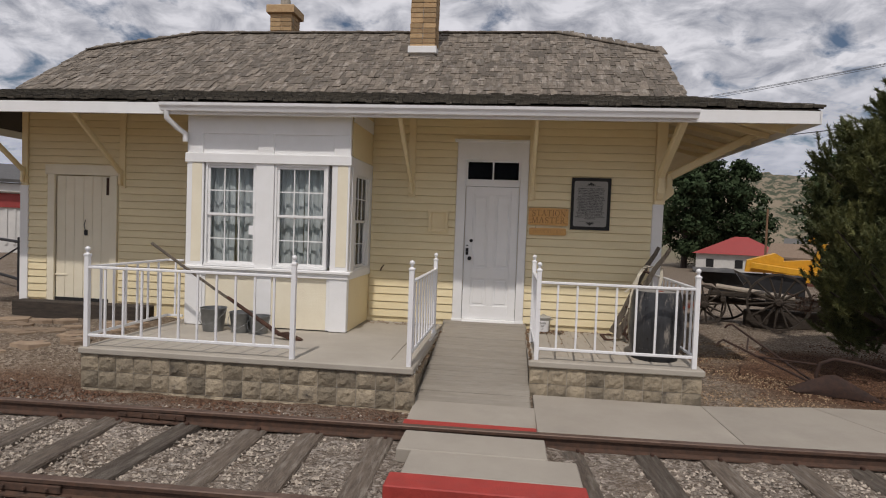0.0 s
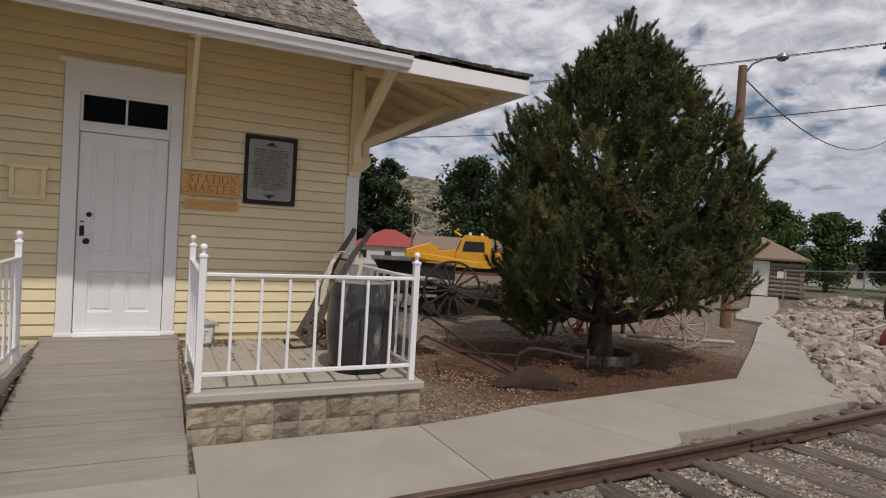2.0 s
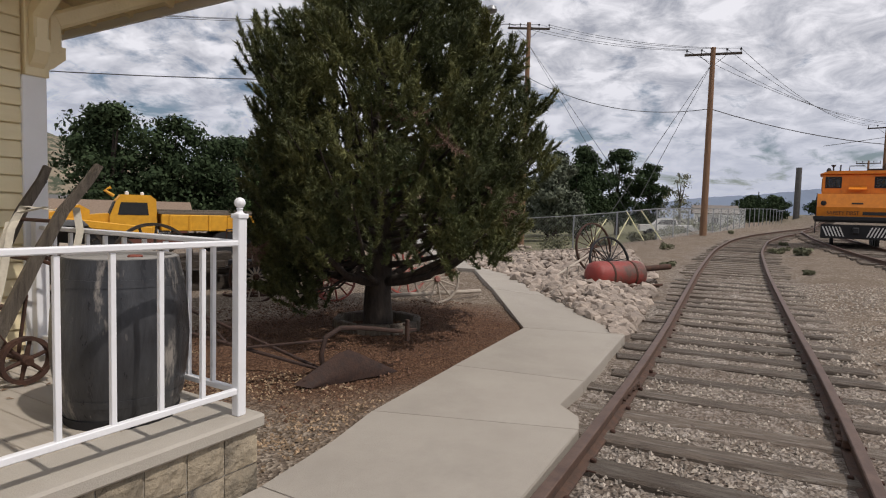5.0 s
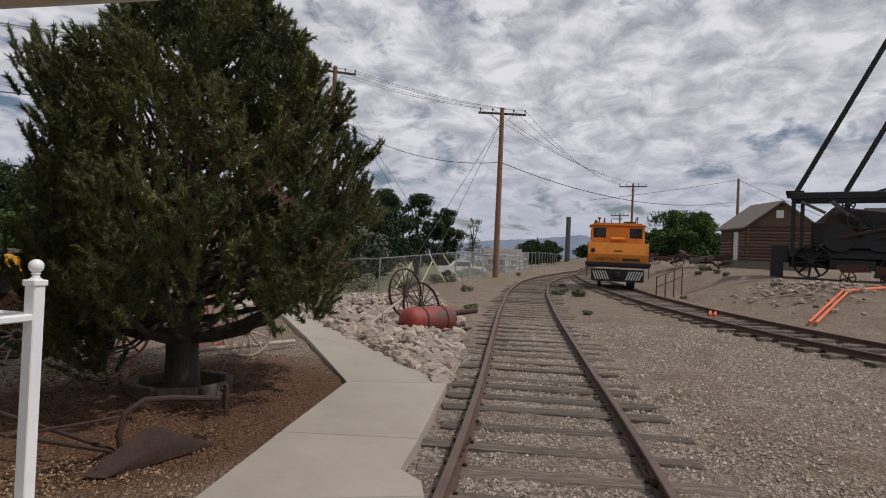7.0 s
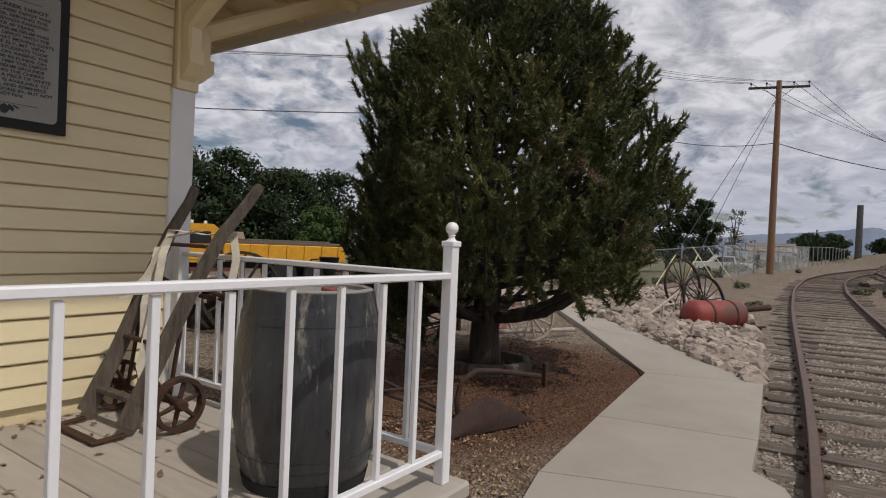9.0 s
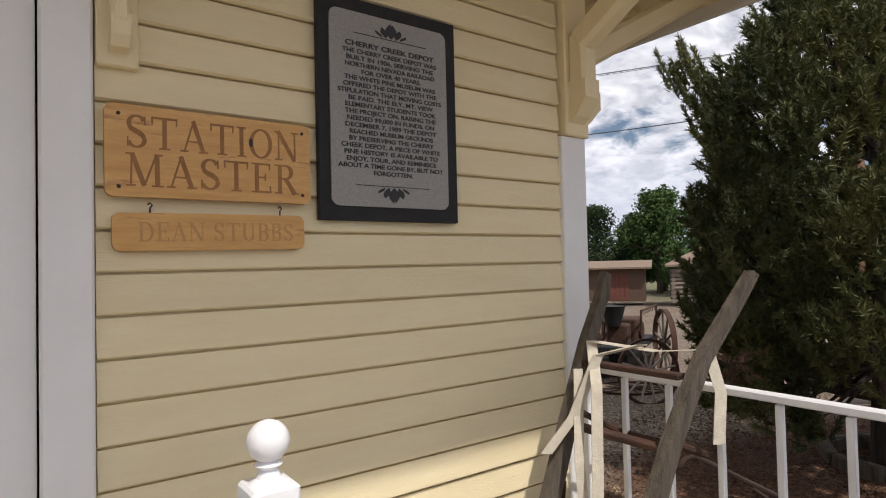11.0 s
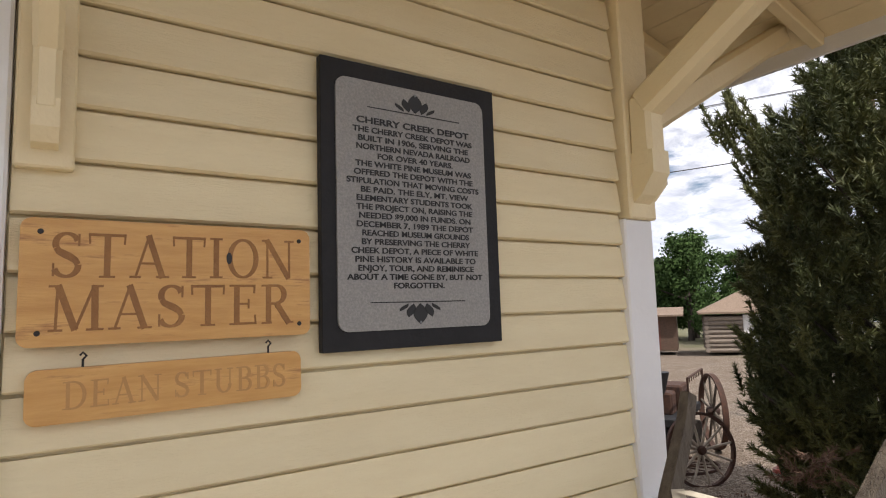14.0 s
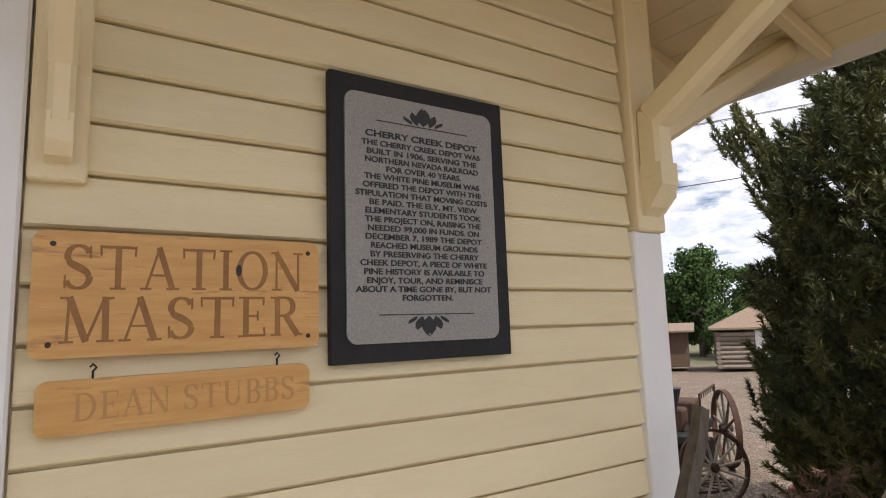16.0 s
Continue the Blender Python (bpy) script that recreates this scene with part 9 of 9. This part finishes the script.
# two slim dark conifers
for _x, _y, _t in ((23.2, 78, 11.5), (90.5, 9.0, 5.0)):
    _T = thing("conifer", "slim dark spruce in the distance", "tree", "background trees", at=(_x, _y, gz(_x, _y)))
    _h = _t - gz(_x, _y)
    part("trunk", Shape().tube([(0, 0, -0.2), (0, 0, _h)], [0.14, 0.02], 7), BARK, _T)
    leaf_cloud("crown", _T, [(0.25 * math.cos(k * 2.4) * (1 - k / 24), 0.25 * math.sin(k * 2.4) * (1 - k / 24), _h * (0.1 + 0.88 * k / 24), _h * 0.17 * (1.05 - k / 24)) for k in range(24)], 4200, 0.13, LEAFD, int(_x))


def sagebrush():
    rng = random.Random(77)
    for k in range(34):
        if k < 20:
            x = rng.uniform(27, 60)
            y = float(np.interp(x, [25, 29.6, 40, 80], [12.6, 9.9, 8.6, 5.6])) + rng.uniform(0.4, 4)
        elif k < 28:
            x = rng.uniform(14, 40); y = float(track_y(x)) + rng.choice((-1.6, 1.9)) + rng.uniform(-0.4, 0.6)
        else:
            x = rng.uniform(21, 36); y = rng.uniform(-3.5, 0.2)
        s = rng.uniform(0.25, 0.7) if k < 20 else rng.uniform(0.12, 0.25)
        b = thing("sagebrush", "grey-green dusty sagebrush clump", "shrub", "sagebrush clumps", at=(x, y, gz(x, y) - 0.02))
        leaf_cloud("foliage", b, [(rng.gauss(0, s * 0.5), rng.gauss(0, s * 0.5), s * rng.uniform(0.35, 0.8), s * rng.uniform(0.4, 0.6)) for _ in range(6)], 420, 0.07 if s > 0.24 else 0.04, LEAFB, k)


sagebrush()


def parked_pickup():
    x, y = 52, 13.5
    c = thing("pickup", "small white pickup truck parked past the fence", "car", at=Matrix.Translation((x, y, gz(x, y))) @ pose(0, 0, 0, 0, 0, -70))
    part("body", Shape().prism([(-2.3, 0.45), (-2.3, 0.95), (-1.2, 1.0), (-0.7, 1.5), (0.5, 1.5), (0.7, 1.0), (2.3, 1.0), (2.3, 0.45)], "y", -0.85, 0.85), SIDING, c)
    part("window", Shape().prism([(-1.0, 1.02), (-0.65, 1.42), (0.45, 1.42), (0.55, 1.02)], "y", -0.87, 0.87), BLACK, c)
    for a in (-1.5, 1.5):
        for b in (-0.8, 0.8):
            part("wheel", Shape().lathe([(0.12, -0.1), (0.33, -0.1), (0.33, 0.1), (0.12, 0.1)], (a, b, 0.33), 14, 0, Matrix.Rotation(radians(90), 3, "X")), BLACK, c)


parked_pickup()


def hills():
    """Scrubby hill to the north-east and ranges tinted haze-blue to the east, beyond the houses."""
    def ridge(name, az0, az1, dist, depth, heights, material, label, seed, n=150, m=16):
        rng = np.random.default_rng(seed)
        az = np.linspace(az0, az1, n)
        prof = np.interp(np.linspace(0, 1, n), np.linspace(0, 1, len(heights)), heights)
        rough = np.zeros(n)
        for o in (5, 11, 23, 47):
            rough += np.interp(np.linspace(0, o, n), np.arange(o + 1), rng.normal(0, 1, o + 1)) / o ** 0.8
        vs = []
        for j in range(m + 1):
            t = j / m
            for i in range(n):
                d = dist + depth * t
                hgt = (prof[i] * (1 + 0.10 * rough[i])) * math.sin(math.pi / 2 * t) ** 1.2 + (rng.normal(0, 0.012) * prof[i] if 0 < j < m else 0) - 3
                vs.append((d * math.cos(radians(az[i])), d * math.sin(radians(az[i])), hgt))
        fs = [(j * n + i, j * n + i + 1, (j + 1) * n + i + 1, (j + 1) * n + i) for j in range(m) for i in range(n - 1)]
        solo(name, Shape().add(vs, fs), material, label, "hill", kind="structure", smooth=True, angle=180)
    ridge("hill_backdrop", 50, 92, 230, 110, [14, 22, 30, 33, 39, 42, 36, 26, 18, 14], HILL, "dry tan hillside dotted with dark juniper scrub", 2)
    ridge("mountain_backdrop", -16, 22, 1350, 300, [40, 46, 52, 64, 80, 66, 56, 42, 38, 28, 20], HAZEMT, "distant mountain range with blue haze painted into its colour", 5)
    ridge("far_hill_backdrop", 22, 52, 420, 160, [6, 10, 14, 12, 16, 14, 18], HILL, "low dry hills beyond the town", 9)


HILL = mat("scrubby_hill", (0.25, 0.205, 0.145), (0.19, 0.155, 0.11), scale=0.06, rough=1.0, bump=0.0, c3=(0.05, 0.06, 0.035), c3scale=0.22, c3at=0.50, c3soft=0.03)
# the blue of the air in between is mixed into this base colour
HAZEMT = mat("haze_tinted_range", (0.17, 0.21, 0.28), (0.14, 0.175, 0.24), scale=0.01, rough=1.0, bump=0.0)
hills()


# ---- the clapboards of the front wall ----
_gaps = [(BAY0 + BAYDX - 0.02, BAY1 + BAYDX + 0.02, 0.0, 3.4), (-1.195, -0.153, 0.0, 2.88), (-7.70, -6.48, 0.0, 2.37)]
clapboards(wall_front, _gaps, -8.02, 1.585, ROW0, 3.30)


# ---- shingles ----
def shingles():
    rng = random.Random(8)
    meshes = {}
    for mk, mt in (("u", SHINGLE), ("m", MOSSY)):
        for k in range(3):
            w = (0.075, 0.10, 0.13)[k]
            meshes[(mk, k)] = (w, Shape().prism([(0, 0.0), (0, 0.017 if mk == "u" else 0.030), (0.30, 0.006), (0.30, 0.0)], "x", -w / 2 + 0.003, w / 2 - 0.003).mesh("shingle", mt))
    joined = {"u": Shape(), "m": Shape()}
    made = 0

    def course(kind, y, z, ang, xa, xb, singles):
        nonlocal made
        x = xa - rng.uniform(0, 0.05)
        while x < xb:
            k = rng.randrange(3)
            w, me = meshes[(kind, k)]
            cx = x + w / 2
            M = pose(cx, y + rng.uniform(-0.018, 0.012), z + rng.uniform(0, 0.008 if kind == "u" else 0.022), ang + rng.uniform(-1.2, 1.8), rng.uniform(-1, 1), rng.uniform(-2.0, 2.0))
            if singles and cx > singles and made < 300:
                piece("shingle", me, roof_thing, M)
                made += 1
            else:
                joined[kind].add([M @ v.co for v in me.vertices], [tuple(p.vertices) for p in me.polygons])
            x += w + 0.004
    exp = 0.098
    sl = math.atan2(BZ - EZ, BY0 - EY0)
    n = int(math.hypot(BZ - EZ, BY0 - EY0) / exp) + 1
    for r in range(n):
        d = r * exp - 0.03
        t = d * math.cos(sl) / (BY0 - EY0)
        course("m", EY0 + d * math.cos(sl), EZ + d * math.sin(sl) + 0.012, math.degrees(sl), EX0 + (BX0 - EX0) * t, EX1 + (BX1 - EX1) * t - 0.09, 0.4 if r < 8 else 0)
    sl = math.atan(SL)
    n = int((RY - BY0) / math.cos(sl) / exp)
    for r in range(n):
        d = r * exp - 0.02
        y, z = BY0 + d * math.cos(sl), BZ + d * math.sin(sl) + 0.014
        t = max(0, (y - JY) / (RY - JY))
        course("u", y, z, math.degrees(sl), BX0 + (RX0 - BX0) * t, BX1 + (RX1 - BX1) * t, 0.9 if r < 8 else 0)
    for kind, mt in (("u", SHINGLE_J), ("m", MOSSY_J)):
        part("shingles", joined[kind], mt, roof_thing, "rows of weathered wooden shingles", kind="stuff")
    # end skirt, ridge and hip caps
    e = Shape()
    END_TILT = math.degrees(math.atan2(BZ - EZ, EX1 - BX1)) + 1.5
    for k in range(11):
        t = k / 11
        xx = EX1 + (BX1 - EX1) * t
        zz = EZ + (BZ - EZ) * t + 0.012
        yy = EY0 + (BY0 - EY0) * t + 0.05
        while yy < 15:
            w = rng.uniform(0.1, 0.17)
            e.add([Matrix.Translation((xx, yy, zz)) @ rotz(90).to_4x4() @ pose(0, 0, 0, END_TILT) @ Vector(p) for p in ((0, 0, 0), (w - 0.005, 0, 0), (w - 0.005, 0.13, 0.004), (0, 0.13, 0.004), (0, 0, 0.014), (w - 0.005, 0, 0.014))],
                  [(0, 1, 2, 3), (4, 5, 2, 3), (0, 1, 5, 4)])
            yy += w
    part("shingles", e, MOSSY_J, roof_thing, "mossy shingles of the end skirt", kind="stuff")
    c = Shape()
    for a, b in (((RX0, RY, RZ), (RX1, RY, RZ)), ((RX1, RY, RZ), (BX1, JY, JZ)), ((RX0, RY, RZ), (BX0, JY, JZ)), ((EX1, EY0, EZ), (BX1, BY0, BZ))):
        c.beam((a[0], a[1], a[2] + 0.03), (b[0], b[1], b[2] + 0.03), 0.16, 0.03, 0.006)
    part("ridge_caps", c, SHINGLE_J, roof_thing)


shingles()
